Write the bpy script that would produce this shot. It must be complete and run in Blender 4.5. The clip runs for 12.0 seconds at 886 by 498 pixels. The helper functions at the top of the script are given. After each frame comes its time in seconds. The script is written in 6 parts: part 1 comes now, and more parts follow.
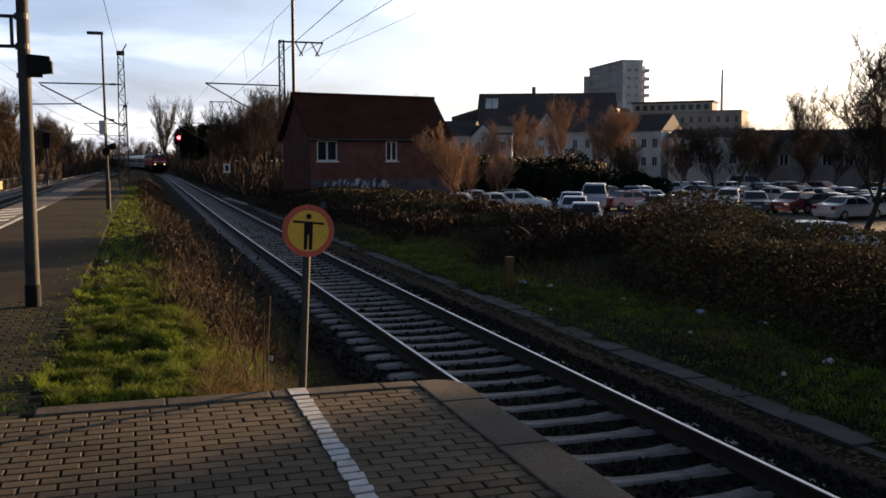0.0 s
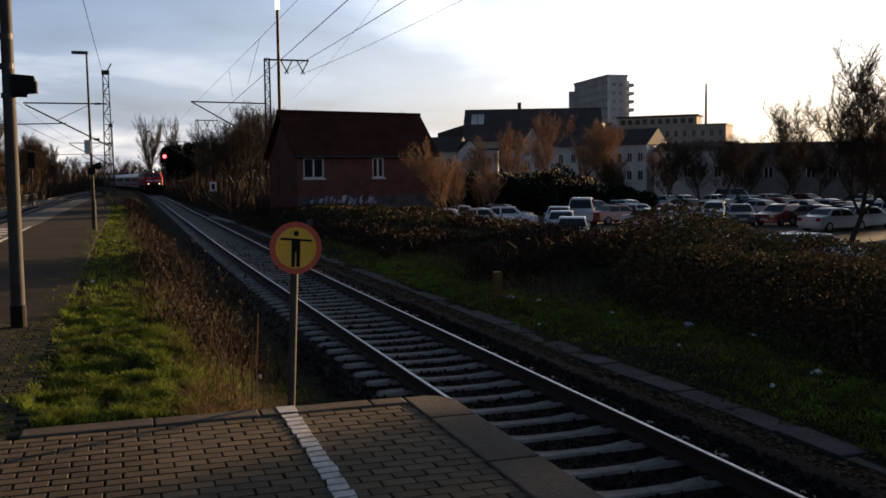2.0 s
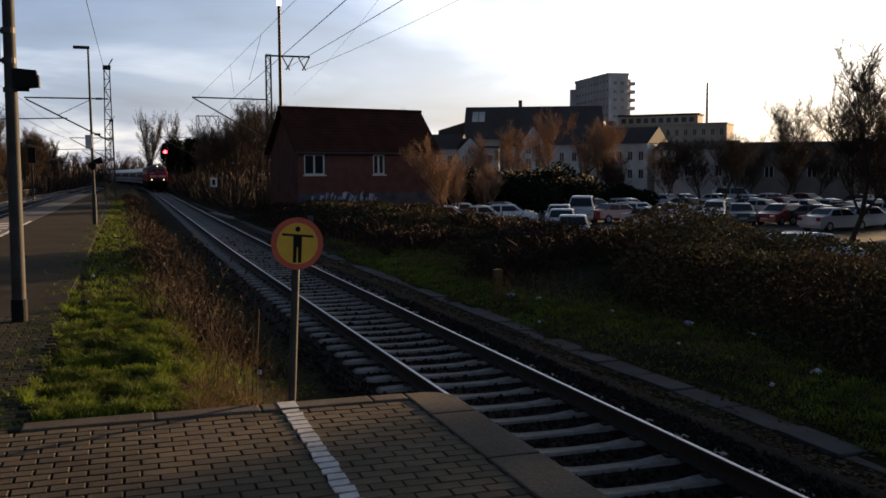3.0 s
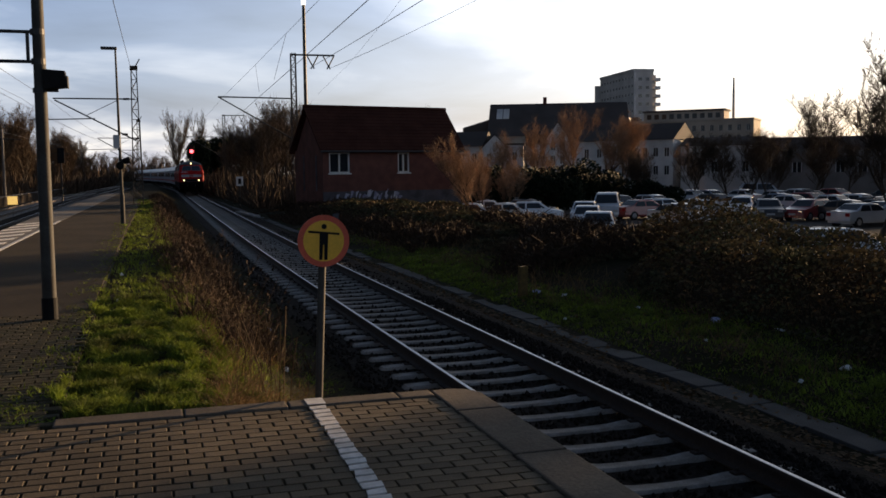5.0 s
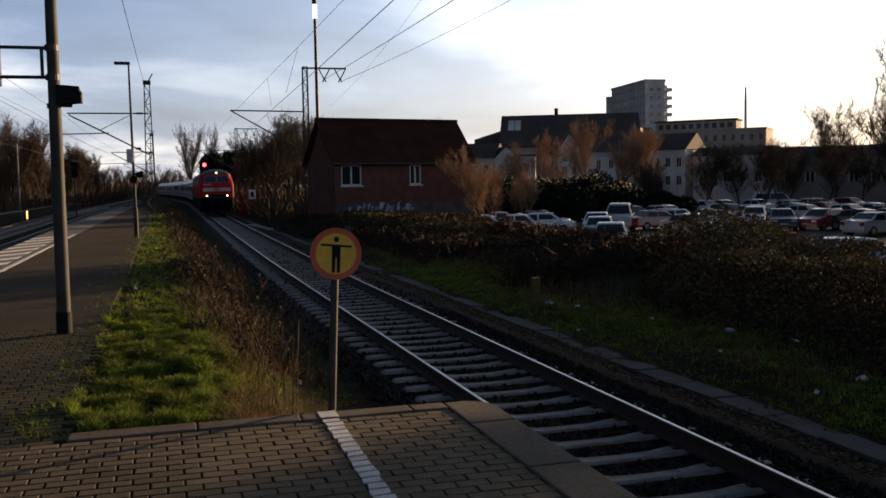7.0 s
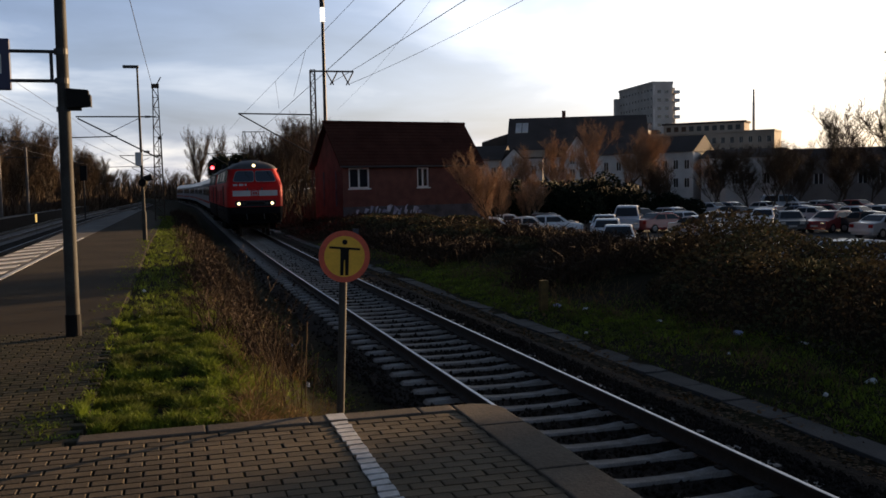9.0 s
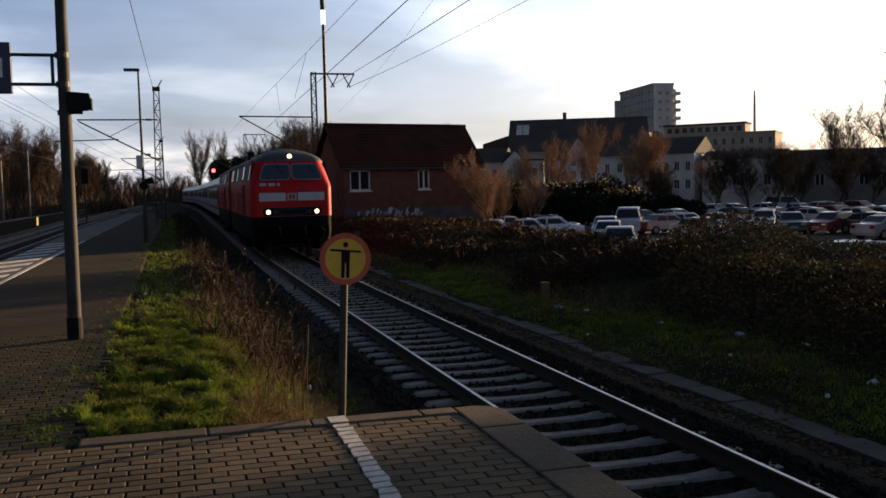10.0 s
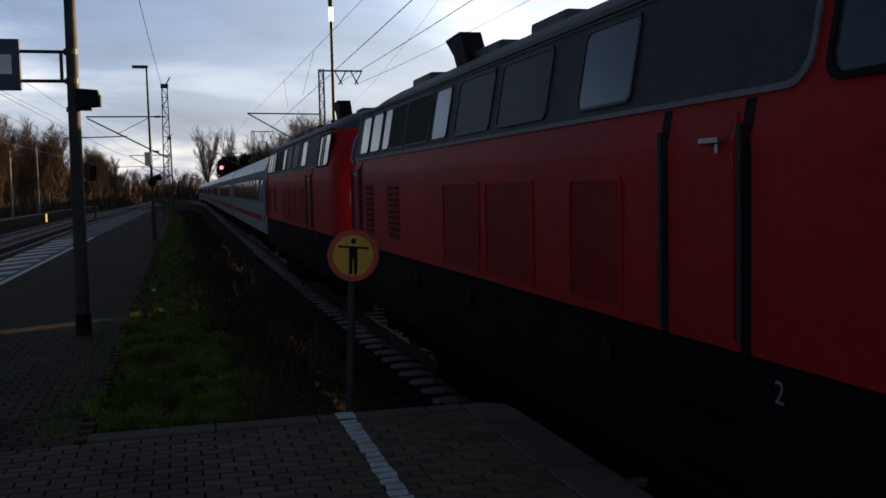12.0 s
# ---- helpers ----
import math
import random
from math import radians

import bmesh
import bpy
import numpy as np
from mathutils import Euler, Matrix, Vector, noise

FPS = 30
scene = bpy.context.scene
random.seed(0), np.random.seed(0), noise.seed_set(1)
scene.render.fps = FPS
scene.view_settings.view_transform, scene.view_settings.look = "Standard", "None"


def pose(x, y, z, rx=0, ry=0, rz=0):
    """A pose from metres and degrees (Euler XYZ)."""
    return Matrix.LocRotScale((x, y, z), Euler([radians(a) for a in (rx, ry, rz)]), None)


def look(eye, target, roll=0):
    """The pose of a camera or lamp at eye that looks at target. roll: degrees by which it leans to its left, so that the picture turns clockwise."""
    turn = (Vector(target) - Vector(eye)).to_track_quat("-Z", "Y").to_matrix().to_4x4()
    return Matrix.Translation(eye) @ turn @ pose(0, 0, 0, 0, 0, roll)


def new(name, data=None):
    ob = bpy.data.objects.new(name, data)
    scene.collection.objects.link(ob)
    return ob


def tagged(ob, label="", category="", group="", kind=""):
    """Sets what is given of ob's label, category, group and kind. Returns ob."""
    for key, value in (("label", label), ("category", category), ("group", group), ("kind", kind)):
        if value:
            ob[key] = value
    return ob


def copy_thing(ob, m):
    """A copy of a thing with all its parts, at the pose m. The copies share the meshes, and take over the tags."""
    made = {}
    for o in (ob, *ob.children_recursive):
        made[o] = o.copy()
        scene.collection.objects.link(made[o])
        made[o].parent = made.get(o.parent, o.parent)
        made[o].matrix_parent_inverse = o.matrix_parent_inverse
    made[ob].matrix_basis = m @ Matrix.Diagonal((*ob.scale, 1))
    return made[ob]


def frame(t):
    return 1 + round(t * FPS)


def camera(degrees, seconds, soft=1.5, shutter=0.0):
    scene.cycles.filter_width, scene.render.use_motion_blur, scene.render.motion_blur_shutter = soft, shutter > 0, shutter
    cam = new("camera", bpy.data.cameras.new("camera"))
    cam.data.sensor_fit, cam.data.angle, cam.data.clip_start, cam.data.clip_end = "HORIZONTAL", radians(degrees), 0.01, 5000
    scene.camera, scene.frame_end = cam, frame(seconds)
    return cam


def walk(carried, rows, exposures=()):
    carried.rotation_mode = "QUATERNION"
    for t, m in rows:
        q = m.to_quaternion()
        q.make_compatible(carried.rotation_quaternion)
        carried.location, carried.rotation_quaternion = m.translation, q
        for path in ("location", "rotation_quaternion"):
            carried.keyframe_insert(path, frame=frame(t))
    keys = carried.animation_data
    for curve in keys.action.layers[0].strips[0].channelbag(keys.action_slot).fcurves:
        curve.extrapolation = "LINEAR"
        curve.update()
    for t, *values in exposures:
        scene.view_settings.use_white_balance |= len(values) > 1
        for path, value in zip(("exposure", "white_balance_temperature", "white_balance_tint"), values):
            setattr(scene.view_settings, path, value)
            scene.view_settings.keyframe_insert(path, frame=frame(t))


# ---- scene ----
cam = camera(49.8, 12.0, soft=1.6)
walk(cam, [
    (0, pose(0.031, 0.007, 1.856, 84.677, 0.105, -17.946)),
    (0.5, pose(0.031, 0.006, 1.858, 84.909, 0.254, -17.912)),
    (1, pose(0.033, 0.003, 1.853, 85.292, 0.552, -17.962)),
    (1.5, pose(0.033, 0.012, 1.852, 85.765, 0.840, -18.125)),
    (2, pose(0.029, 0.013, 1.852, 85.630, 0.687, -18.750)),
    (2.5, pose(0.019, 0.005, 1.848, 85.426, 0.538, -18.580)),
    (3, pose(0.015, 0.008, 1.847, 85.472, 0.312, -18.721)),
    (5, pose(0.007, 0.003, 1.840, 85.344, 0.688, -17.250)),
    (5.5, pose(0.001, -0.003, 1.841, 85.647, 0.748, -16.897)),
    (6, pose(0.000, 0.000, 1.840, 85.857, 0.755, -16.734)),
    (6.5, pose(0.004, -0.001, 1.844, 86.037, 0.940, -16.609)),
    (7, pose(0.007, 0.005, 1.844, 86.055, 1.078, -16.544)),
    (9, pose(-0.000, 0.002, 1.844, 86.223, 1.159, -16.095)),
    (9.5, pose(0.001, -0.010, 1.845, 86.375, 1.265, -15.989)),
    (10, pose(0.002, -0.003, 1.846, 86.348, 1.321, -16.031)),
    (10.5, pose(0.002, 0.011, 1.844, 86.363, 1.293, -15.925)),
    (11, pose(-0.002, -0.005, 1.849, 86.334, 1.270, -15.892)),
    (11.5, pose(-0.000, -0.000, 1.840, 86.255, 1.344, -15.774)),
    (12, pose(0.000, -0.003, 1.841, 86.190, 1.271, -15.573)),
], exposures=[(0, 1.33), (0.9, 1.38), (1.6, 0.98), (2.0, 0.87), (12, 0.87)])

# ---- world, sun, exposure ----
SUN_AZ, SUN_EL = radians(25.0), radians(6.5)   # azimuth from +x towards +y
sun_dir = Vector((math.cos(SUN_AZ) * math.cos(SUN_EL), math.sin(SUN_AZ) * math.cos(SUN_EL), math.sin(SUN_EL)))



def build_world():
    world = bpy.data.worlds.new("evening_sky")
    scene.world = world
    world.use_nodes = True
    nt = world.node_tree
    N, L = nt.nodes, nt.links
    for n in list(N):
        N.remove(n)
    out = N.new("ShaderNodeOutputWorld")
    bg = N.new("ShaderNodeBackground")
    sky = N.new("ShaderNodeTexSky")
    sky.sky_type, sky.sun_disc = "NISHITA", False
    sky.sun_elevation, sky.sun_rotation = SUN_EL, radians(90) - SUN_AZ
    sky.dust_density, sky.air_density = 2.0, 1.0
    skyb = N.new("ShaderNodeMixRGB")
    skyb.blend_type, skyb.inputs[0].default_value = "MULTIPLY", 1.0
    L.new(sky.outputs[0], skyb.inputs[1])
    skyb.inputs[2].default_value = (0.06, 0.066, 0.078, 1)
    tc = N.new("ShaderNodeTexCoord")
    sep = N.new("ShaderNodeSeparateXYZ")
    L.new(tc.outputs["Generated"], sep.inputs[0])

    def math_node(op, a, b=None, clamp=False):
        m = N.new("ShaderNodeMath")
        m.operation, m.use_clamp = op, clamp
        for i, v in enumerate((a, b)):
            if v is None:
                continue
            if isinstance(v, (int, float)):
                m.inputs[i].default_value = v
            else:
                L.new(v, m.inputs[i])
        return m.outputs[0]

    def ramp(fac, stops):
        r = N.new("ShaderNodeValToRGB")
        el = r.color_ramp.elements
        el[0].position, el[0].color = stops[0]
        el[1].position, el[1].color = stops[-1]
        for p, c in stops[1:-1]:
            e = el.new(p)
            e.color = c
        L.new(fac, r.inputs[0])
        return r.outputs[0]

    # cloud sheet: the direction projected on a flat layer
    up = math_node("ADD", math_node("MAXIMUM", sep.outputs[2], 0.0), 0.16)
    cx, cy = math_node("DIVIDE", sep.outputs[0], up), math_node("DIVIDE", sep.outputs[1], up)
    comb = N.new("ShaderNodeCombineXYZ")
    L.new(cx, comb.inputs[0]); L.new(cy, comb.inputs[1])
    comb.inputs[2].default_value = 3.7
    n1 = N.new("ShaderNodeTexNoise")
    n1.inputs["Scale"].default_value, n1.inputs["Detail"].default_value, n1.inputs["Roughness"].default_value = 0.85, 6.0, 0.52
    n1.inputs["Distortion"].default_value = 0.35
    L.new(comb.outputs[0], n1.inputs["Vector"])
    # closeness to the sun
    dot = N.new("ShaderNodeVectorMath")
    dot.operation = "DOT_PRODUCT"
    L.new(tc.outputs["Generated"], dot.inputs[0])
    dot.inputs[1].default_value = sun_dir
    near = math_node("MAXIMUM", dot.outputs["Value"], 0.0)
    wide = math_node("POWER", near, 3.0)
    tight = math_node("POWER", near, 14.0)
    # cloud brightness: grey-blue bellies to white rims
    cl = ramp(n1.outputs["Fac"], [(0.30, (0.150, 0.195, 0.315, 1)), (0.47, (0.25, 0.32, 0.49, 1)), (0.58, (0.50, 0.56, 0.70, 1)), (0.70, (1.0, 1.0, 1.0, 1))])
    # the layer darkens towards the zenith
    zen = ramp(sep.outputs[2], [(0.0, (1.1, 1.04, 0.98, 1)), (0.10, (1.05, 1.02, 1.02, 1)), (0.19, (0.82, 0.86, 0.95, 1)), (0.27, (0.20, 0.23, 0.29, 1)), (0.40, (0.06, 0.07, 0.09, 1)), (0.75, (0.025, 0.029, 0.038, 1))])
    mul = N.new("ShaderNodeMixRGB")
    mul.blend_type, mul.inputs[0].default_value = "MULTIPLY", 1.0
    L.new(cl, mul.inputs[1]); L.new(zen, mul.inputs[2])
    add = N.new("ShaderNodeMixRGB")
    add.blend_type, add.inputs[0].default_value = "ADD", 1.0
    L.new(mul.outputs[0], add.inputs[1]); L.new(skyb.outputs[0], add.inputs[2])
    # the unseen sky on the side away from the light is dimmed, cutting fill
    side = N.new("ShaderNodeMapRange")
    side.interpolation_type = "SMOOTHSTEP"
    side.inputs[1].default_value, side.inputs[2].default_value = -0.85, -0.15
    side.inputs[3].default_value, side.inputs[4].default_value = 0.36, 1.0
    L.new(sep.outputs[0], side.inputs[0])
    mul2 = N.new("ShaderNodeMixRGB")
    mul2.blend_type, mul2.inputs[0].default_value = "MULTIPLY", 1.0
    L.new(add.outputs[0], mul2.inputs[1]); L.new(side.outputs[0], mul2.inputs[2])
    add = mul2
    # lit haze round the sun
    glow = N.new("ShaderNodeMixRGB")
    glow.blend_type, glow.inputs[0].default_value = "MULTIPLY", 1.0
    g = math_node("ADD", math_node("MULTIPLY", wide, 0.95), math_node("MULTIPLY", tight, 0.75))
    L.new(g, glow.inputs[1])
    low = ramp(sep.outputs[2], [(0.0, (1.0, 0.80, 0.58, 1)), (0.09, (1.0, 0.90, 0.76, 1)), (0.19, (0.85, 0.84, 0.82, 1)), (0.30, (0.20, 0.20, 0.21, 1)), (0.5, (0.05, 0.05, 0.055, 1)), (0.8, (0.02, 0.02, 0.024, 1))])
    L.new(low, glow.inputs[2])
    add2 = N.new("ShaderNodeMixRGB")
    add2.blend_type, add2.inputs[0].default_value = "ADD", 1.0
    L.new(add.outputs[0], add2.inputs[1]); L.new(glow.outputs[0], add2.inputs[2])
    L.new(add2.outputs[0], bg.inputs[0])
    bg.inputs[1].default_value = 0.53
    L.new(bg.outputs[0], out.inputs[0])


build_world()
sun_data = bpy.data.lights.new("sun", "SUN")
sun_data.energy, sun_data.angle, sun_data.color = 5.0, radians(0.6), (1.0, 0.66, 0.36)
sun_ob = new("sun", sun_data)
sun_ob.matrix_basis = look((0, 0, 30), Vector((0, 0, 30)) - sun_dir)

# ---- materials ----


def mat(name, base, rough=0.8, scale=4.0, var=0.35, bump=0.15, metal=0.0, fine=40.0, tint=None, emit=None, spec=0.5, piece=0.0, island=0.0, coat=0.0):
    """Two scales of noise over a base colour; tint is the colour of stains."""
    m = bpy.data.materials.new(name)
    m.use_nodes = True
    nt = m.node_tree
    N, L = nt.nodes, nt.links
    b = N["Principled BSDF"]
    b.inputs["Roughness"].default_value, b.inputs["Metallic"].default_value = rough, metal
    b.inputs["Specular IOR Level"].default_value = spec
    b.inputs["Coat Weight"].default_value = coat
    tc = N.new("ShaderNodeTexCoord")
    a = N.new("ShaderNodeTexNoise")
    a.inputs["Scale"].default_value, a.inputs["Detail"].default_value = scale, 5.0
    f = N.new("ShaderNodeTexNoise")
    f.inputs["Scale"].default_value, f.inputs["Detail"].default_value = fine, 3.0
    L.new(tc.outputs["Object"], a.inputs["Vector"]); L.new(tc.outputs["Object"], f.inputs["Vector"])
    stain = tint or tuple(c * (1 - var) for c in base)
    r = N.new("ShaderNodeValToRGB")
    r.color_ramp.elements[0].position, r.color_ramp.elements[0].color = 0.35, (*stain, 1)
    r.color_ramp.elements[1].position, r.color_ramp.elements[1].color = 0.65, (*base, 1)
    L.new(a.outputs["Fac"], r.inputs[0])
    mr = N.new("ShaderNodeMapRange")
    mr.inputs[1].default_value, mr.inputs[2].default_value = 0.3, 0.7
    mr.inputs[3].default_value, mr.inputs[4].default_value = 1 - var * 0.6, 1 + var * 0.35
    L.new(f.outputs["Fac"], mr.inputs[0])
    mx = N.new("ShaderNodeMixRGB")
    mx.blend_type, mx.inputs[0].default_value = "MULTIPLY", 1.0
    L.new(r.outputs[0], mx.inputs[1]); L.new(mr.outputs[0], mx.inputs[2])
    last = mx.outputs[0]
    if piece or island:
        src = N.new("ShaderNodeObjectInfo").outputs["Random"] if piece else N.new("ShaderNodeNewGeometry").outputs["Random Per Island"]
        amount = piece or island
        pr = N.new("ShaderNodeMapRange")
        pr.inputs[3].default_value, pr.inputs[4].default_value = 1 - amount, 1 + amount
        L.new(src, pr.inputs[0])
        m2 = N.new("ShaderNodeMixRGB")
        m2.blend_type, m2.inputs[0].default_value = "MULTIPLY", 1.0
        L.new(last, m2.inputs[1]); L.new(pr.outputs[0], m2.inputs[2])
        last = m2.outputs[0]
    L.new(last, b.inputs["Base Color"])
    if bump:
        bp = N.new("ShaderNodeBump")
        bp.inputs["Strength"].default_value, bp.inputs["Distance"].default_value = bump, 0.02
        L.new(f.outputs["Fac"], bp.inputs["Height"])
        L.new(bp.outputs[0], b.inputs["Normal"])
    if emit:
        b.inputs["Emission Color"].default_value, b.inputs["Emission Strength"].default_value = (*emit[:3], 1), emit[3]
    return m


def glass_mat(name, base, rough=0.06):
    m = bpy.data.materials.new(name)
    m.use_nodes = True
    b = m.node_tree.nodes["Principled BSDF"]
    b.inputs["Base Color"].default_value = (*base, 1)
    b.inputs["Roughness"].default_value = rough
    b.inputs["Specular IOR Level"].default_value = 0.6
    return m


M = dict(
    soil=mat("soil", (0.036, 0.029, 0.019), 0.97, 0.6, 0.5, 0.6, tint=(0.022, 0.024, 0.011), fine=14, spec=0.03),
    paver=mat("paver", (0.160, 0.122, 0.078), 0.85, 2.2, 0.35, 0.35, fine=70, piece=0.24, spec=0.3),
    paver_far=mat("paver_far", (0.130, 0.098, 0.062), 0.85, 0.9, 0.4, 0.35, fine=70, island=0.24, spec=0.3),
    # moss and dirt, darkened further for the shade lying on the strip
    paver_mossy_shaded=mat("paver_mossy_shaded", (0.078, 0.064, 0.040), 0.9, 0.9, 0.45, 0.35, fine=70, island=0.2, tint=(0.040, 0.040, 0.022), spec=0.15),
    joint=mat("joint_sand", (0.020, 0.018, 0.014), 0.95, 3, 0.4, 0.3),
    asphalt=mat("platform_asphalt", (0.055, 0.042, 0.027), 0.9, 0.5, 0.35, 0.4, fine=60, spec=0.15),
    kerb=mat("kerb_concrete", (0.145, 0.118, 0.092), 0.85, 1.5, 0.4, 0.3, fine=45, spec=0.3),
    white=mat("white_marking", (0.80, 0.80, 0.81), 0.7, 6, 0.2, 0.2, fine=60, tint=(0.55, 0.54, 0.53)),
    slab=mat("edge_slab", (0.21, 0.20, 0.19), 0.85, 1.0, 0.3, 0.2, piece=0.1, spec=0.2),
    ballast=mat("ballast", (0.040, 0.033, 0.029), 0.9, 9, 0.6, 0.8, fine=30, island=0.45, spec=0.05),
    sleeper=mat("sleeper_concrete", (0.36, 0.335, 0.315), 0.85, 5, 0.35, 0.3, fine=50, piece=0.12, tint=(0.21, 0.18, 0.155)),
    rail=mat("rail_steel_rusty", (0.045, 0.028, 0.020), 0.8, 12, 0.4, 0.3),
    railtop=mat("rail_polished", (0.48, 0.48, 0.50), 0.34, 8, 0.1, 0.0, metal=1.0),
    trough=mat("trough_concrete", (0.070, 0.068, 0.068), 0.9, 2, 0.35, 0.4, piece=0.15),
    grass=mat("grass_blades", (0.20, 0.27, 0.030), 0.7, 1.6, 0.4, 0.0, island=0.35, tint=(0.085, 0.10, 0.022), spec=0.2),
    dry=mat("dry_grass", (0.17, 0.115, 0.06), 0.8, 1.2, 0.4, 0.0, island=0.4, spec=0.2),
    stalk=mat("dead_stalks", (0.060, 0.036, 0.022), 0.85, 3, 0.4, 0.0, island=0.35, spec=0.2),
    # leaf colour raised to stand in for haze and flare over the bank
    bramble=mat("bramble_leaves", (0.064, 0.070, 0.040), 0.95, 0.7, 0.5, 0.0, island=0.5, tint=(0.092, 0.064, 0.040), spec=0.03),
    bark=mat("bark", (0.075, 0.055, 0.040), 0.9, 6, 0.4, 0.4),
    twig=mat("twigs", (0.110, 0.076, 0.048), 0.9, 0.5, 0.4, 0.0, island=0.3, spec=0.2),
    # paler warm copy of the twigs: sunlight and haze put into the colour
    twig_warm=mat("twigs_russet_lit", (0.40, 0.26, 0.165), 0.9, 0.5, 0.35, 0.0, island=0.3, spec=0.1),
    twig_dark=mat("twigs_dark", (0.10, 0.070, 0.048), 0.9, 0.5, 0.4, 0.0, island=0.3, spec=0.2),
    evergreen=mat("evergreen", (0.014, 0.021, 0.011), 0.7, 0.8, 0.4, 0.0, island=0.4, spec=0.05),
    pole=mat("galvanised_pole", (0.055, 0.057, 0.054), 0.7, 3, 0.35, 0.1, metal=0.1, tint=(0.034, 0.030, 0.027), spec=0.3),
    dark_metal=mat("dark_metal", (0.030, 0.031, 0.033), 0.55, 6, 0.3, 0.1),
    wire=mat("wire", (0.045, 0.045, 0.05), 0.5, 3, 0.2, 0.0, metal=0.5),
    brick=mat("red_brick", (0.145, 0.055, 0.042), 0.9, 1.5, 0.35, 0.3, fine=18),
    roof=mat("roof_tiles", (0.060, 0.024, 0.018), 0.95, 0.8, 0.35, 0.3, fine=12, spec=0.1),
    frame_white=mat("white_frame", (0.70, 0.70, 0.68), 0.6, 4, 0.2, 0.1),
    pane=glass_mat("window_glass", (0.02, 0.024, 0.03)),
    plinth=mat("plinth_render", (0.10, 0.095, 0.11), 0.9, 1.5, 0.5, 0.2),
    graffiti=mat("graffiti_paint", (0.52, 0.52, 0.60), 0.7, 2.5, 0.5, 0.0, tint=(0.20, 0.20, 0.30)),
    # distant walls and roofs: colours lightened in place of haze
    render_white=mat("white_render", (0.80, 0.77, 0.75), 0.9, 0.25, 0.3, 0.1),
    render_grey=mat("grey_render", (0.64, 0.61, 0.58), 0.9, 0.15, 0.25, 0.1),
    render_tan=mat("tan_render", (0.50, 0.43, 0.36), 0.9, 0.15, 0.3, 0.1),
    store_wall=mat("store_wall", (0.22, 0.20, 0.19), 0.9, 0.3, 0.4, 0.1),
    dark_roof=mat("dark_roofing", (0.085, 0.068, 0.062), 0.9, 0.2, 0.3, 0.1),
    red=mat("loco_red", (0.55, 0.014, 0.014), 0.55, 0.8, 0.22, 0.03, fine=9, spec=0.18),
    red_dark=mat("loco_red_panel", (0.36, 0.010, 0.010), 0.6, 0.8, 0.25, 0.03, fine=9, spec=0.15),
    loco_grey=mat("loco_grey", (0.075, 0.080, 0.095), 0.6, 1.0, 0.3, 0.05, fine=10, spec=0.2),
    skirt=mat("dirty_skirt", (0.011, 0.011, 0.013), 0.75, 1.4, 0.4, 0.08, fine=10, spec=0.04),
    loco_roof=mat("loco_roof", (0.085, 0.086, 0.093), 0.55, 1.2, 0.4, 0.08, fine=10),
    stripe=mat("light_grey_stripe", (0.50, 0.51, 0.53), 0.5, 2, 0.15, 0.0),
    under=mat("underframe", (0.006, 0.0055, 0.0055), 0.95, 3, 0.4, 0.2, spec=0.02),
    rubber=mat("rubber_seal", (0.22, 0.22, 0.23), 0.6, 5, 0.2, 0.0),
    black=mat("black_paint", (0.010, 0.010, 0.011), 0.7, 5, 0.3, 0.0, spec=0.15),
    chrome=mat("dull_chrome", (0.45, 0.45, 0.46), 0.35, 6, 0.2, 0.0, metal=0.9),
    headlamp=mat("headlamp_glow", (1, 0.9, 0.7), 0.3, 4, 0.0, 0.0, emit=(1.0, 0.74, 0.34, 2.2)),
    lamp_white=mat("lamp_glow", (1, 0.95, 0.85), 0.3, 4, 0.0, 0.0, emit=(1.0, 0.92, 0.80, 0.8)),
    red_lamp=mat("signal_red", (1, 0.1, 0.1), 0.3, 4, 0.0, 0.0, emit=(1.0, 0.05, 0.06, 6.0)),
    # white paint greyed for the shaded sides; roof lightened for reflected sky
    coach=mat("coach_white_shaded", (0.36, 0.38, 0.43), 0.75, 0.6, 0.15, 0.02, fine=8, spec=0.12),
    coach_roof=mat("coach_roof", (0.50, 0.50, 0.51), 0.35, 0.7, 0.25, 0.03, fine=8),
    coach_band=mat("coach_band", (0.045, 0.050, 0.062), 0.5, 0.8, 0.2, 0.0, spec=0.2),
    coach_red=mat("coach_red", (0.42, 0.025, 0.025), 0.7, 0.8, 0.2, 0.0, spec=0.12),
    # bluish and paler glass: reflected sky is put into these base colours
    glass_loco=glass_mat("loco_glass", (0.045, 0.058, 0.080), 0.08),
    glass_light=mat("pale_glass", (0.07, 0.08, 0.10), 0.15, 2, 0.1, 0.0),
    sign_red=mat("sign_red", (0.62, 0.10, 0.05), 0.55, 6, 0.2, 0.02),
    sign_yellow=mat("sign_yellow", (0.80, 0.46, 0.035), 0.55, 6, 0.15, 0.02),
    blue=mat("sign_blue", (0.012, 0.020, 0.075), 0.45, 3, 0.1, 0.0),
    yellow=mat("yellow_paint", (0.50, 0.30, 0.03), 0.6, 5, 0.25, 0.0),
    # emission added to keep the board bright; no lamp is known in it
    board_yellow=mat("board_yellow", (0.80, 0.52, 0.12), 0.6, 5, 0.2, 0.0, emit=(1.0, 0.62, 0.18, 0.45)),
    post_ochre=mat("weathered_ochre", (0.16, 0.10, 0.025), 0.8, 8, 0.5, 0.1),
    paper=mat("litter_white", (0.85, 0.86, 0.88), 0.8, 9, 0.3, 0.2),
    litter_blue=mat("litter_blue", (0.42, 0.47, 0.75), 0.6, 9, 0.3, 0.2),
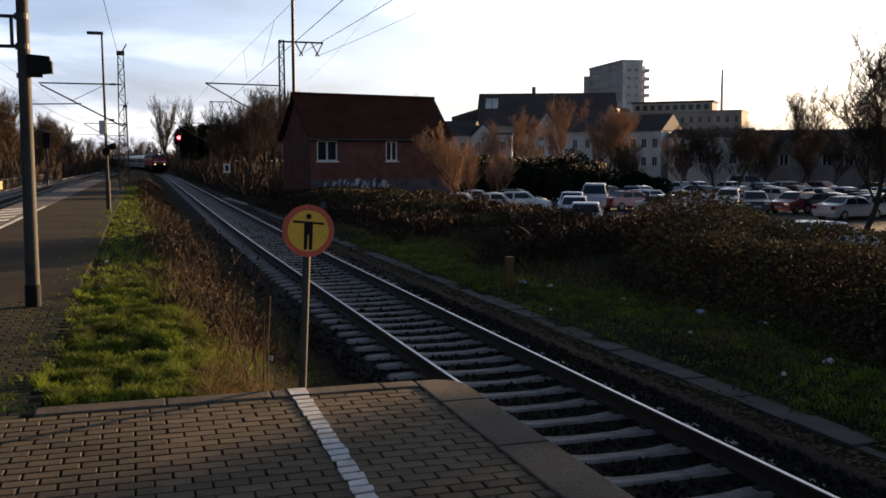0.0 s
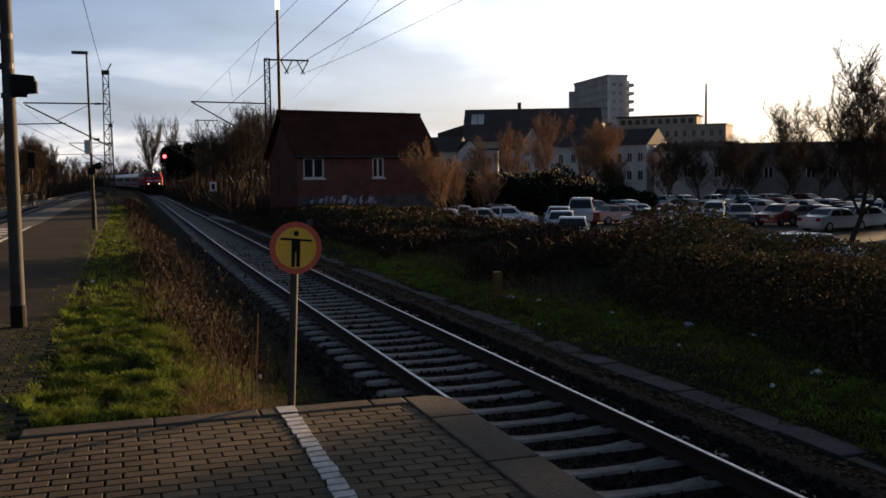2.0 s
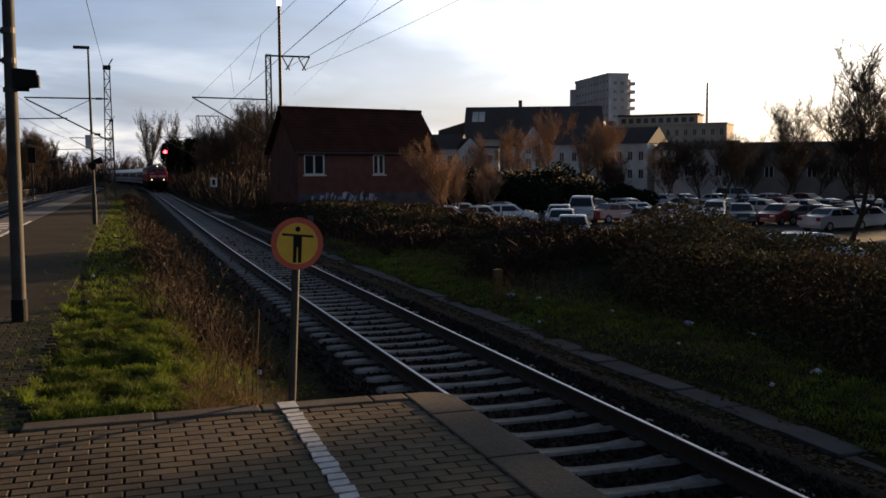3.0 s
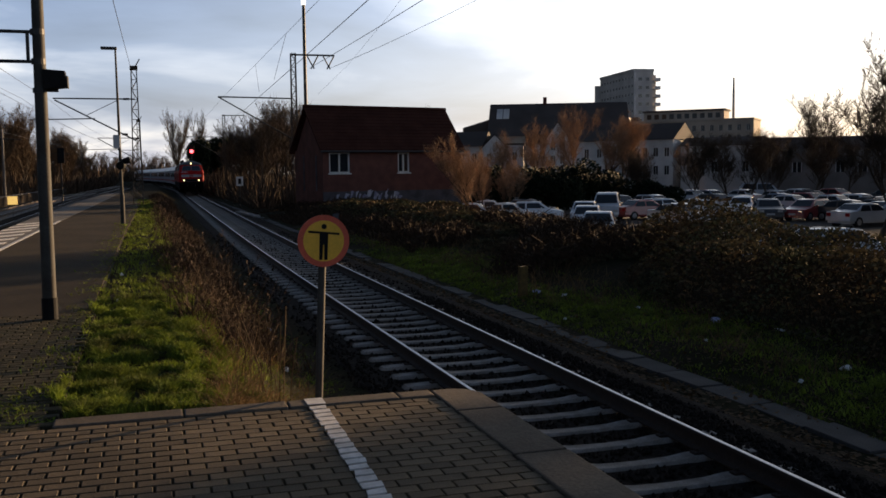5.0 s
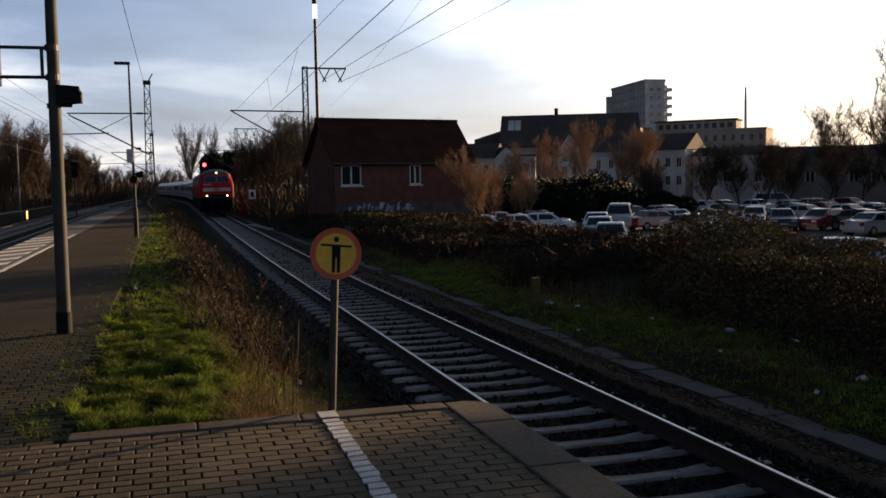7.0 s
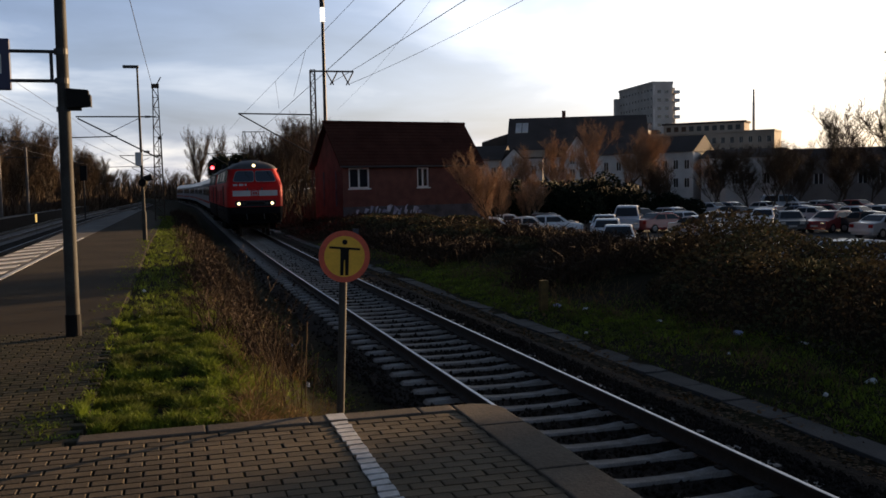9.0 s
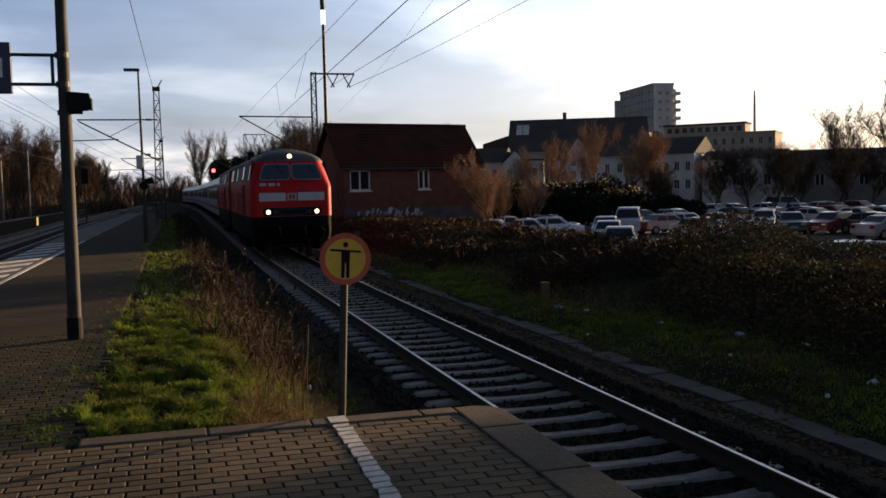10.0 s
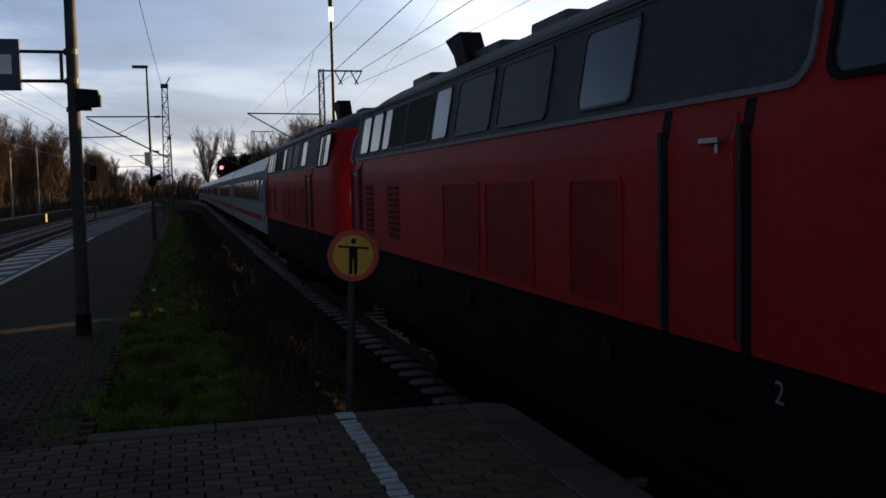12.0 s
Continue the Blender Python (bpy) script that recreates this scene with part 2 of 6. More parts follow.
    tyre=mat("tyre", (0.015, 0.015, 0.016), 0.85, 5, 0.2, 0.0),
    carpark=mat("carpark_gravel", (0.038, 0.036, 0.034), 0.9, 0.4, 0.35, 0.4, fine=20),
    leaf=mat("leaf_litter", (0.14, 0.085, 0.040), 0.8, 3, 0.4, 0.0, island=0.5),
)



def let_light_through(m, share):
    """Thin blades pass part of the light that falls on their far side."""
    nt = m.node_tree
    b, out = nt.nodes["Principled BSDF"], nt.nodes["Material Output"]
    tr = nt.nodes.new("ShaderNodeBsdfTranslucent")
    nt.links.new(b.inputs["Base Color"].links[0].from_socket, tr.inputs["Color"])
    mx = nt.nodes.new("ShaderNodeMixShader")
    mx.inputs[0].default_value = share
    nt.links.new(b.outputs[0], mx.inputs[1])
    nt.links.new(tr.outputs[0], mx.inputs[2])
    nt.links.new(mx.outputs[0], out.inputs["Surface"])


for key, share in (("grass", 0.3), ("dry", 0.35), ("leaf", 0.4), ("bramble", 0.08)):
    let_light_through(M[key], share)

# ---- mesh helpers ----


def box(bm, x0, x1, y0, y1, z0, z1, bevel=0.0):
    vs = [bm.verts.new((x, y, z)) for z in (z0, z1) for x, y in ((x0, y0), (x1, y0), (x1, y1), (x0, y1))]
    fs = [bm.faces.new([vs[i] for i in q]) for q in ((3, 2, 1, 0), (4, 5, 6, 7), (0, 1, 5, 4), (1, 2, 6, 5), (2, 3, 7, 6), (3, 0, 4, 7))]
    if bevel:
        es = list({e for f in fs for e in f.edges})
        bmesh.ops.bevel(bm, geom=es, offset=bevel, segments=2, affect="EDGES", profile=0.6)
    return vs


def tube(bm, p0, p1, r0, r1=None, n=8, cap=True):
    p0, p1 = Vector(p0), Vector(p1)
    r1 = r0 if r1 is None else r1
    d = (p1 - p0).normalized()
    a = d.orthogonal().normalized()
    b = d.cross(a)
    rings = []
    for p, r in ((p0, r0), (p1, r1)):
        rings.append([bm.verts.new(p + (a * math.cos(2 * math.pi * i / n) + b * math.sin(2 * math.pi * i / n)) * r) for i in range(n)])
    for i in range(n):
        j = (i + 1) % n
        bm.faces.new((rings[0][i], rings[0][j], rings[1][j], rings[1][i]))
    if cap:
        bm.faces.new(rings[0][::-1]); bm.faces.new(rings[1])


def prism(bm, pts, axis, a, b):
    """Closed outline pts (2D) pushed from a to b along axis 0, 1 or 2."""
    def place(p, v):
        q = list(p)
        q.insert(axis, v)
        return bm.verts.new(q)
    A, B = [place(p, a) for p in pts], [place(p, b) for p in pts]
    n = len(pts)
    for i in range(n):
        j = (i + 1) % n
        bm.faces.new((A[i], A[j], B[j], B[i]))
    bm.faces.new(A[::-1]); bm.faces.new(B)


def polytube(bm, pts, r, n=5):
    """One unbroken tube along a line of points."""
    pts = [Vector(p) for p in pts]
    prev = None
    for i, p in enumerate(pts):
        d = (pts[min(i + 1, len(pts) - 1)] - pts[max(i - 1, 0)]).normalized()
        a = d.cross(Vector((0, 0, 1)))
        a = (a if a.length > 1e-4 else d.orthogonal()).normalized()
        b = a.cross(d)
        ring = [bm.verts.new(p + (a * math.cos(2 * math.pi * k / n) + b * math.sin(2 * math.pi * k / n)) * r) for k in range(n)]
        if prev:
            for k in range(n):
                j = (k + 1) % n
                bm.faces.new((prev[k], prev[j], ring[j], ring[k]))
        prev = ring


def finish(bm, name, material, smooth=False):
    bmesh.ops.recalc_face_normals(bm, faces=bm.faces)
    me = bpy.data.meshes.new(name)
    bm.to_mesh(me)
    bm.free()
    if smooth:
        me.polygons.foreach_set("use_smooth", [True] * len(me.polygons))
        me.set_sharp_from_angle(angle=radians(38))
    for m in (material if isinstance(material, (list, tuple)) else [material]):
        me.materials.append(m)
    return me


def part(name, bm, material, parent, label="", smooth=False):
    ob = new(name, finish(bm, name, material, smooth))
    ob.parent = parent
    if label:
        tagged(ob, label)
    return ob


def thing(name, label, category, group="", kind="", at=None):
    ob = new(name)
    ob.empty_display_size = 0.2
    if at is not None:
        ob.matrix_basis = at
    return tagged(ob, label, category, group, kind)


def solo(name, bm, material, label="", category="", kind="", at=None, smooth=False, group=""):
    ob = new(name, finish(bm, name, material, smooth))
    if at is not None:
        ob.matrix_basis = at
    return tagged(ob, label, category, group, kind)


def cloud_mesh(name, verts, faces, material):
    me = bpy.data.meshes.new(name)
    me.from_pydata([tuple(v) for v in verts], [], [tuple(f) for f in faces])
    me.materials.append(material)
    return me


B = bmesh.new
# ---- the plan ----
XC = 4.35            # track centre
RAIL = -0.733        # top of rail
PLAT_END = 7.64      # end of the wide platform
PLAT_X = 2.60        # its edge beside the track


def track_x(y):
    """Straight by the platform, easing to the right, then a long bend to the left."""
    s = max(0.0, y - 22.0)
    ease = s * s / 40.0 if s < 20.0 else s - 10.0
    return XC + 0.0115 * ease - max(0.0, y - 150.0) ** 2 / 2740.0


def smooth(a, b, v):
    t = min(1.0, max(0.0, (v - a) / (b - a)))
    return t * t * (3 - 2 * t)


def ground_z(x, y):
    tx = track_x(y) - XC
    x = x - tx
    z = -0.98
    # berm between platform and track
    if y > 7.0:
        z = -0.98 + 0.93 * (1 - smooth(0.35, 2.2, x)) * smooth(-5.6, -5.2, x + smooth(40, 100, y) * -1.9)
    elif x < 2.3:
        z = -1.1
    # trackside verge, bank under the bushes, then down to the car park
    z += 0.16 * smooth(6.6, 8.2, x) + 0.38 * smooth(9.0, 12.0, x)
    z -= 1.40 * smooth(14.0, 19.0, x)
    z += noise.noise(Vector((x * 0.7, y * 0.5, 0))) * 0.05 * (1 if x > 6.5 or x < 2 else 0.2)
    return z


def ground_at(x, y):
    return ground_z(x, y)


def build_ground():
    xs = [-3000, -900, -400, -150, -60, -30, -18, -12, -9, -7] + list(np.arange(-6, 2.6, 0.3)) + list(np.arange(2.6, 7, 0.5)) + list(np.arange(7, 16, 0.4)) + list(np.arange(16, 24, 1.0)) + [26, 30, 40, 60, 90, 150, 300, 800, 3000]
    ys = [-800, -200, -60, -20, -5, 0, 3, 5, 6, 6.9] + list(np.arange(7.1, 40, 0.5)) + list(np.arange(40, 130, 4)) + list(np.arange(130, 420, 12)) + [500, 700, 1100, 2000, 4000]
    verts = [(x, y, ground_z(x, y)) for y in ys for x in xs]
    n = len(xs)
    faces = [(j * n + i, j * n + i + 1, (j + 1) * n + i + 1, (j + 1) * n + i) for j in range(len(ys) - 1) for i in range(n - 1)]
    me = cloud_mesh("ground", verts, faces, M["soil"])
    me.polygons.foreach_set("use_smooth", [True] * len(me.polygons))
    tagged(new("ground", me), "dark weedy soil sheet reaching the horizon", "ground", kind="structure")
    bm = B()
    prism(bm, [(19.3, 22.0), (19.3, 120.0), (95.0, 120.0), (95.0, 22.0)], 2, -2.0, -1.77)
    solo("carpark_ground", bm, M["carpark"], "worn dark gravel surface of the car park", "pavement", "structure")


build_ground()


def along(pts, y):
    """The value at y on a line through (y, value) pairs."""
    for (a, xa), (b, xb) in zip(pts, pts[1:]):
        if a <= y <= b:
            return xa + (xb - xa) * (y - a) / (b - a)
    return pts[0][1]


def build_platform():
    bm = B()
    # wide near part, then the long strip that narrows at its far end
    prism(bm, [(-4.87, -40.0), (PLAT_X - 0.02, -40.0), (PLAT_X - 0.02, PLAT_END - 0.35), (PLAT_X - 0.3, PLAT_END - 0.1), (-0.74, PLAT_END - 0.1), (-0.70, 30.0), (-0.35, 66.0), (-1.6, 102.0), (-3.85, 102.0), (-4.5, 70.0), (-4.80, 52.0)], 2, -1.05, -0.045)
    plat = solo("platform", bm, M["joint"], "raised station platform of concrete and brown paving", "platform", "structure")
    # asphalt cover of the long strip
    bm = B()
    prism(bm, [(-3.56, 13.6), (-0.78, 13.6), (-0.72, 30.0), (-0.38, 66.0), (-1.62, 101.9), (-2.65, 101.9), (-3.07, 63.0), (-3.39, 42.0), (-3.66, 25.0)], 2, -0.045, 0.0)
    prism(bm, [(-4.6, -39.0), (PLAT_X - 0.4, -39.0), (PLAT_X - 0.4, 3.6), (-4.6, 3.6)], 2, -0.045, 0.0)
    part("platform_surface", bm, M["asphalt"], plat, "worn brown asphalt surface")
    # light edge slabs along the far-side edge
    def edge_x(y):
        return along(((-40, -4.87), (52, -4.80), (70, -4.5), (102, -3.85)), y)

    def inner_x(y):
        return along(((-40, -3.66), (25, -3.64), (42, -3.37), (63, -3.07), (102, -2.6)), y)
    y = 14.0
    while y < 100:
        bm = B()
        vs = [(edge_x(y), y), (inner_x(y), y), (inner_x(y + 0.97), y + 0.97), (edge_x(y + 0.97), y + 0.97)]
        prism(bm, vs, 2, -0.044, 0.004)
        part("edge_slab", bm, M["slab"], plat)
        y += 1.0
    # white hatching on the slabs
    for i in range(13):
        y = 14.6 + i * 2.05
        bm = B()
        prism(bm, [(-4.76, y), (-3.78, y + 1.5), (-3.78, y + 2.3), (-4.76, y + 0.8)], 2, 0.004, 0.009)
        part("hatch_stripe", bm, M["white"], plat, "faded white painted hatch stripe")
    bm = B()
    prism(bm, [(-3.74, 14.0), (-3.62, 14.0), (-3.36, 42.0), (-3.48, 42.0)], 2, 0.004, 0.010)
    part("edge_line", bm, M["white"], plat, "faded white painted edge line")
    # kerb stones: end wall and the edge beside the track
    def kerb(x0, x1, y0, y1):
        k = B()
        box(k, x0, x1, y0, y1, -1.0, 0.012, 0.014)
        return k
    xs = [-0.72, 0.22, 1.02, 1.92, 2.215]
    for i, (a, b) in enumerate(zip(xs, xs[1:])):
        part("kerb_stone", kerb(a + 0.004, b - 0.004, 7.40 + random.uniform(-0.01, 0.01), PLAT_END - 0.014 * i), M["kerb"], plat)
    # the corner stone is worn round
    k = B()
    cy = PLAT_END - 0.06
    prism(k, [(2.222, 6.86), (PLAT_X, 6.86), (PLAT_X, cy - 0.26), (PLAT_X - 0.03, cy - 0.13), (PLAT_X - 0.10, cy - 0.04), (PLAT_X - 0.20, cy), (2.222, cy)], 2, -1.0, 0.012)
    bmesh.ops.bevel(k, geom=[e for e in k.edges if all(v.co.z > 0 for v in e.verts)], offset=0.014, segments=2, affect="EDGES", profile=0.6)
    part("kerb_stone", k, M["kerb"], plat)
    y = 6.85
    while y > -3:
        part("kerb_stone", kerb(2.222, PLAT_X, y - 1.19, y - 0.008), M["kerb"], plat)
        y -= 1.2
    return plat


plat = build_platform()


def pavers():
    """Rows of rectangular pavers laid across the platform in stretcher bond."""
    pitch_x, pitch_y, gap = 0.212, 0.122, 0.012
    bm = B()
    box(bm, -pitch_x / 2 + gap / 2, pitch_x / 2 - gap / 2, -pitch_y / 2 + gap / 2, pitch_y / 2 - gap / 2, -0.04, 0.0, 0.006)
    me = finish(bm, "paver", M["paver"])
    verts, faces = [], []
    rnd = random.Random(4)
    count = 0
    j = 0
    y = 7.39 - pitch_y / 2
    while y > 3.6:
        off = (j % 2) * pitch_x / 2
        x = 2.216 - pitch_x / 2 + off
        while x > -4.6:
            dz, tilt = rnd.uniform(-0.0025, 0.001), rnd.uniform(-0.006, 0.006)
            if 0.2 < x < 2.3 and y > 5.1 and count < 298:
                ob = new("paver", me)
                ob.matrix_basis = Matrix.Translation((x + rnd.uniform(-.003, .003), y + rnd.uniform(-.003, .003), dz)) @ Euler((tilt, -tilt, rnd.uniform(-.012, .012))).to_matrix().to_4x4()
                ob.parent = plat
                count += 1
            else:
                add_slab(verts, faces, x, y, pitch_x - gap, pitch_y - gap, dz, tilt)
            x -= pitch_x
        y -= pitch_y
        j += 1
    # the strip beyond, up to the asphalt; shade is mixed into its mossy colour
    strip_v, strip_f = [], []
    y = 7.39 + pitch_y / 2
    j = 1
    while y < 13.6:
        x = -0.80 - (j % 2) * pitch_x / 2
        while x > -4.75:
            add_slab(strip_v, strip_f, x, y, pitch_x - gap, pitch_y - gap, rnd.uniform(-0.0035, 0.001), rnd.uniform(-.006, .006))
            x -= pitch_x
        y += pitch_y
        j += 1
    rest = tagged(new("paving", cloud_mesh("paving", verts, faces, M["paver_far"])), "brown concrete pavers in stretcher bond", kind="stuff")
    rest.parent = plat
    rest = tagged(new("mossy_paving", cloud_mesh("mossy_paving", strip_v, strip_f, M["paver_mossy_shaded"])), "dirty mossy brown pavers of the long platform strip, darkened for shade", kind="stuff")
    rest.parent = plat
    # worn white line, one daub a row
    y = 7.39 - pitch_y / 2
    part("white_end_block", (lambda k: (box(k, 1.165, 1.31, 7.41, PLAT_END - 0.03, 0.0125, 0.016), k)[1])(B()), M["white"], plat)
    while y > 3.7:
        k = B()
        lean = 0.0125 * (7.4 - y)
        x0, x1 = 1.175 - lean + rnd.uniform(-.006, .006), 1.30 - lean + rnd.uniform(-.008, .006)
        h = pitch_y / 2 - 0.012
        prism(k, [(x0, y - h), (x1, y - h + rnd.uniform(0, .02)), (x1 + rnd.uniform(-.01, .01), y + h), (x0 + rnd.uniform(-.01, .02), y + h - rnd.uniform(0, .02))], 2, 0.0, 0.0085)
        part("line_daub", k, M["white"], plat)
        y -= pitch_y


def add_slab(verts, faces, x, y, w, d, dz, tilt):
    n = len(verts)
    b = 0.007
    for z, s in ((-0.045, 0), (dz - b, 0), (dz, b)):
        for sx, sy in ((-1, -1), (1, -1), (1, 1), (-1, 1)):
            px, py = sx * (w / 2 - s), sy * (d / 2 - s)
            verts.append((x + px, y + py, z + (tilt * py if z > -0.04 else 0)))
    for a in (0, 4):
        for i in range(4):
            k = (i + 1) % 4
            faces.append((n + a + i, n + a + k, n + a + 4 + k, n + a + 4 + i))
    faces.append((n + 8, n + 9, n + 10, n + 11))


# ---- the track ----
def rail_profile():
    half = [(0.075, 0.0), (0.075, 0.012), (0.018, 0.032), (0.010, 0.045), (0.010, 0.118), (0.034, 0.130), (0.036, 0.158), (0.028, 0.170)]
    return half + [(-x, z) for x, z in half[::-1]]


def build_rail(parent, side, xf, y0, y1, top_z, step=6.0):
    prof = rail_profile()
    bm = B()
    tm = B()
    ys = list(np.arange(y0, y1 + step, step))
    prev = prev_t = None
    for y in ys:
        x = xf(y) + side * 0.7535
        ring = [bm.verts.new((x + px, y, top_z - 0.172 + pz)) for px, pz in prof]
        rt = [tm.verts.new((x + px, y, top_z + pz)) for px, pz in ((-0.024, -0.004), (-0.019, 0.0), (0.019, 0.0), (0.024, -0.004))]
        if prev:
            n = len(ring)
            for i in range(n):
                k = (i + 1) % n
                bm.faces.new((prev[i], prev[k], ring[k], ring[i]))
            for i in range(3):
                tm.faces.new((prev_t[i], prev_t[i + 1], rt[i + 1], rt[i]))
        prev, prev_t = ring, rt
    rail = part("rail", bm, M["rail"], parent, smooth=True)
    part("running_surface", tm, M["railtop"], rail, "polished bright running surface")


def sleeper_mesh():
    """Concrete sleeper: thick ends, a lower and slimmer middle."""
    bm = B()
    secs = [(-1.30, 0.115, 0.150), (-1.24, 0.135, 0.205), (-0.95, 0.135, 0.214), (-0.55, 0.130, 0.208), (-0.36, 0.115, 0.188), (0.0, 0.102, 0.182)]
    secs = secs + [(-x, w, h) for x, w, h in secs[-2::-1]]
    prev = None
    for x, w, h in secs:
        ring = [bm.verts.new(p) for p in ((x, -w, 0), (x, -w * 0.86, h - 0.03), (x, -w * 0.66, h), (x, w * 0.66, h), (x, w * 0.86, h - 0.03), (x, w, 0))]
        if prev:
            for i in range(5):
                bm.faces.new((prev[i], prev[i + 1], ring[i + 1], ring[i]))
        else:
            bm.faces.new(ring)
        prev = ring
    bm.faces.new(prev[::-1])
    return finish(bm, "sleeper", M["sleeper"], True)


SLEEPER_TOP = RAIL - 0.178
PITCH = 0.638
SLEEPER_Y0 = 10.455


def build_track():
    track = thing("railway_track", "railway track with concrete sleepers in dark ballast", "track", kind="structure")
    for side in (-1, 1):
        build_rail(track, side, track_x, -30.0, 700.0, RAIL)
    me = sleeper_mesh()
    clip = B()
    for side in (-1, 1):
        for s in (-1, 1):
            cx = side * 0.7535 + s * 0.115
            box(clip, cx - 0.05, cx + 0.05, -0.05, 0.05, 0.205, 0.232, 0.01)
            tube(clip, (cx, 0, 0.22), (cx, 0, 0.262), 0.018, n=6)
    cme = finish(clip, "rail_clip", M["rail"])
    far_v, far_f = [], []
    sv = np.array([v.co[:] for v in me.vertices])
    sf = [tuple(p.vertices) for p in me.polygons]
    i0 = int((SLEEPER_Y0 + 2.0) / PITCH)
    for i in range(-i0 - 3, 480):
        y = SLEEPER_Y0 + i * PITCH
        if y < 110:
            ob = new("sleeper", me)
            ob.location = (track_x(y) + random.uniform(-.01, .01), y + random.uniform(-.012, .012), SLEEPER_TOP - 0.205 + random.uniform(-.006, .004))
            ob.parent = track
            if y < 30:
                c = new("rail_clip", cme)
                c.parent = ob
        else:
            n = len(far_v)
            far_v += list(sv + np.array((track_x(y), y, SLEEPER_TOP - 0.205)))
            far_f += [tuple(n + q for q in f) for f in sf]
    rest = tagged(new("far_sleepers", cloud_mesh("far_sleepers", far_v, far_f, M["sleeper"])), kind="stuff")
    rest.parent = track
    # ballast bed
    bm = B()
    ys = list(np.arange(-30, 130, 4.0)) + list(np.arange(130, 700, 12.0))
    prev = None
    for y in ys:
        c = track_x(y)
        ring = [bm.verts.new((c + dx, y, z)) for dx, z in ((-2.25, -1.12), (-1.62, -0.955), (-1.3, -0.945), (0, -0.965), (0.98, -0.945), (1.06, -0.918), (1.75, -0.93), (2.35, -1.06))]
        if prev:
            for i in range(len(ring) - 1):
                bm.faces.new((prev[i], prev[i + 1], ring[i + 1], ring[i]))
        prev = ring
    solo("ballast_bed", bm, M["ballast"], "dark dirty ballast bed under the track", "ballast", "structure")


def scatter_stones():
    rnd = np.random.RandomState(5)
    oct_v = np.array([(1, 0, 0), (-1, 0, 0), (0, 1, 0), (0, -1, 0), (0, 0, 1), (0, 0, -1)], float)
    oct_f = [(0, 2, 4), (2, 1, 4), (1, 3, 4), (3, 0, 4), (2, 0, 5), (1, 2, 5), (3, 1, 5), (0, 3, 5)]
    verts, faces = [], []
    for n, y0, y1, s, lo, hi in ((9000, 3.5, 16, 0.026, -2.0, 2.1), (3600, 16, 45, 0.032, -2.0, 2.1), (7000, 3.5, 20, 0.028, 0.95, 2.3)):
        for _ in range(n):
            y = y0 + (y1 - y0) * rnd.rand() ** 1.2
            dx = rnd.uniform(lo, hi)
            if y < 7.9 and dx < -1.75:
                continue
            ph = ((y - SLEEPER_Y0) / PITCH) % 1.0
            if (ph < 0.25 or ph > 0.75) and -1.28 < dx < 1.0:
                continue
            if 0.68 < abs(dx) < 0.83:
                continue
            z = (-0.950 if dx < 1.0 else -0.922) if abs(dx) < 1.6 else -0.945 - (abs(dx) - 1.6) * 0.2
            v = oct_v * rnd.uniform(0.6, 1.4, (6, 3)) * s * rnd.uniform(0.7, 1.3)
            a = rnd.rand() * 6.28
            v[:, :2] = v[:, :2] @ np.array(((math.cos(a), -math.sin(a)), (math.sin(a), math.cos(a))))
            k = len(verts)
            verts += list(v + np.array((track_x(y) + dx, y, z + rnd.uniform(-.01, .02))))
            faces += [tuple(k + q for q in f) for f in oct_f]
    tagged(new("ballast_stones", cloud_mesh("ballast_stones", verts, faces, M["ballast"])), "loose dark brown ballast stones between the sleepers", "gravel", kind="stuff")


build_track()
scatter_stones()


def build_trough():
    """Line of concrete cable-trough lids beside the track."""
    bm = B()
    box(bm, -0.19, 0.19, -0.485, 0.485, -0.10, 0.0, 0.012)
    me = finish(bm, "trough_lid", M["trough"])
    top = thing("cable_trough", "line of grey concrete cable trough lids beside the track", "cable trough", kind="structure")
    y = 2.0
    while y < 130:
        ob = new("trough_lid", me)
        ob.matrix_basis = pose(6.86 + 0.04 * math.sin(y * .35), y, -0.948 + random.uniform(-.02, .012), random.uniform(-1, 1), random.uniform(-2, 2), random.uniform(-1, 1))
        ob.parent = top
        y += 1.0


build_trough()

# ---- the train ----
LOCO_LEN = 15.15


def loco_half(z):
    """Half width of the body at height z over the rail."""
    if z < 2.78:
        return 1.52
    if z < 3.74:
        return 1.52 - 0.17 * (z - 2.78) / 0.96
    t = min(1.0, (z - 3.74) / 0.50)
    return 1.33 * math.sqrt(max(0.0, 1 - t ** 1.25)) + 0.02


def loco_nose(z):
    """How far the front is set back at height z."""
    if z < 2.75:
        return 0.03 * abs(z - 2.2)
    if z < 3.62:
        return 0.03 + 0.44 * (z - 2.75) / 0.87
    t = min(1.0, (z - 3.62) / 0.58)
    return 0.47 + 0.25 * t + 1.3 * t ** 4


def loco_ring(z):
    w, s0 = loco_half(z), loco_nose(z)
    pts = []
    up = min(1.0, max(0.0, (z - 2.78) / 0.8))
    wf = w * (0.84 - 0.15 * up)
    bow = 0.16 - 0.03 * up
    for i in range(9):
        x = -wf + 2 * wf * i / 8
        pts.append((x, s0 + bow * (x / wf) ** 2))
    corner = []
    c = min(0.55, 0.35 + 0.1 * w) + 0.55 * up
    for i in range(1, 6):
        a = i / 5 * math.pi / 2
        corner.append((wf + (w - wf) * math.sin(a), s0 + bow + c * (1 - math.cos(a))))
    front = [(-x, y) for x, y in corner[::-1]] + pts + corner
    back = [(-x, LOCO_LEN - y) for x, y in front]
    return front + back


def front_y(x, z):
    w, s0 = loco_half(z), loco_nose(z)
    up = min(1.0, max(0.0, (z - 2.78) / 0.8))
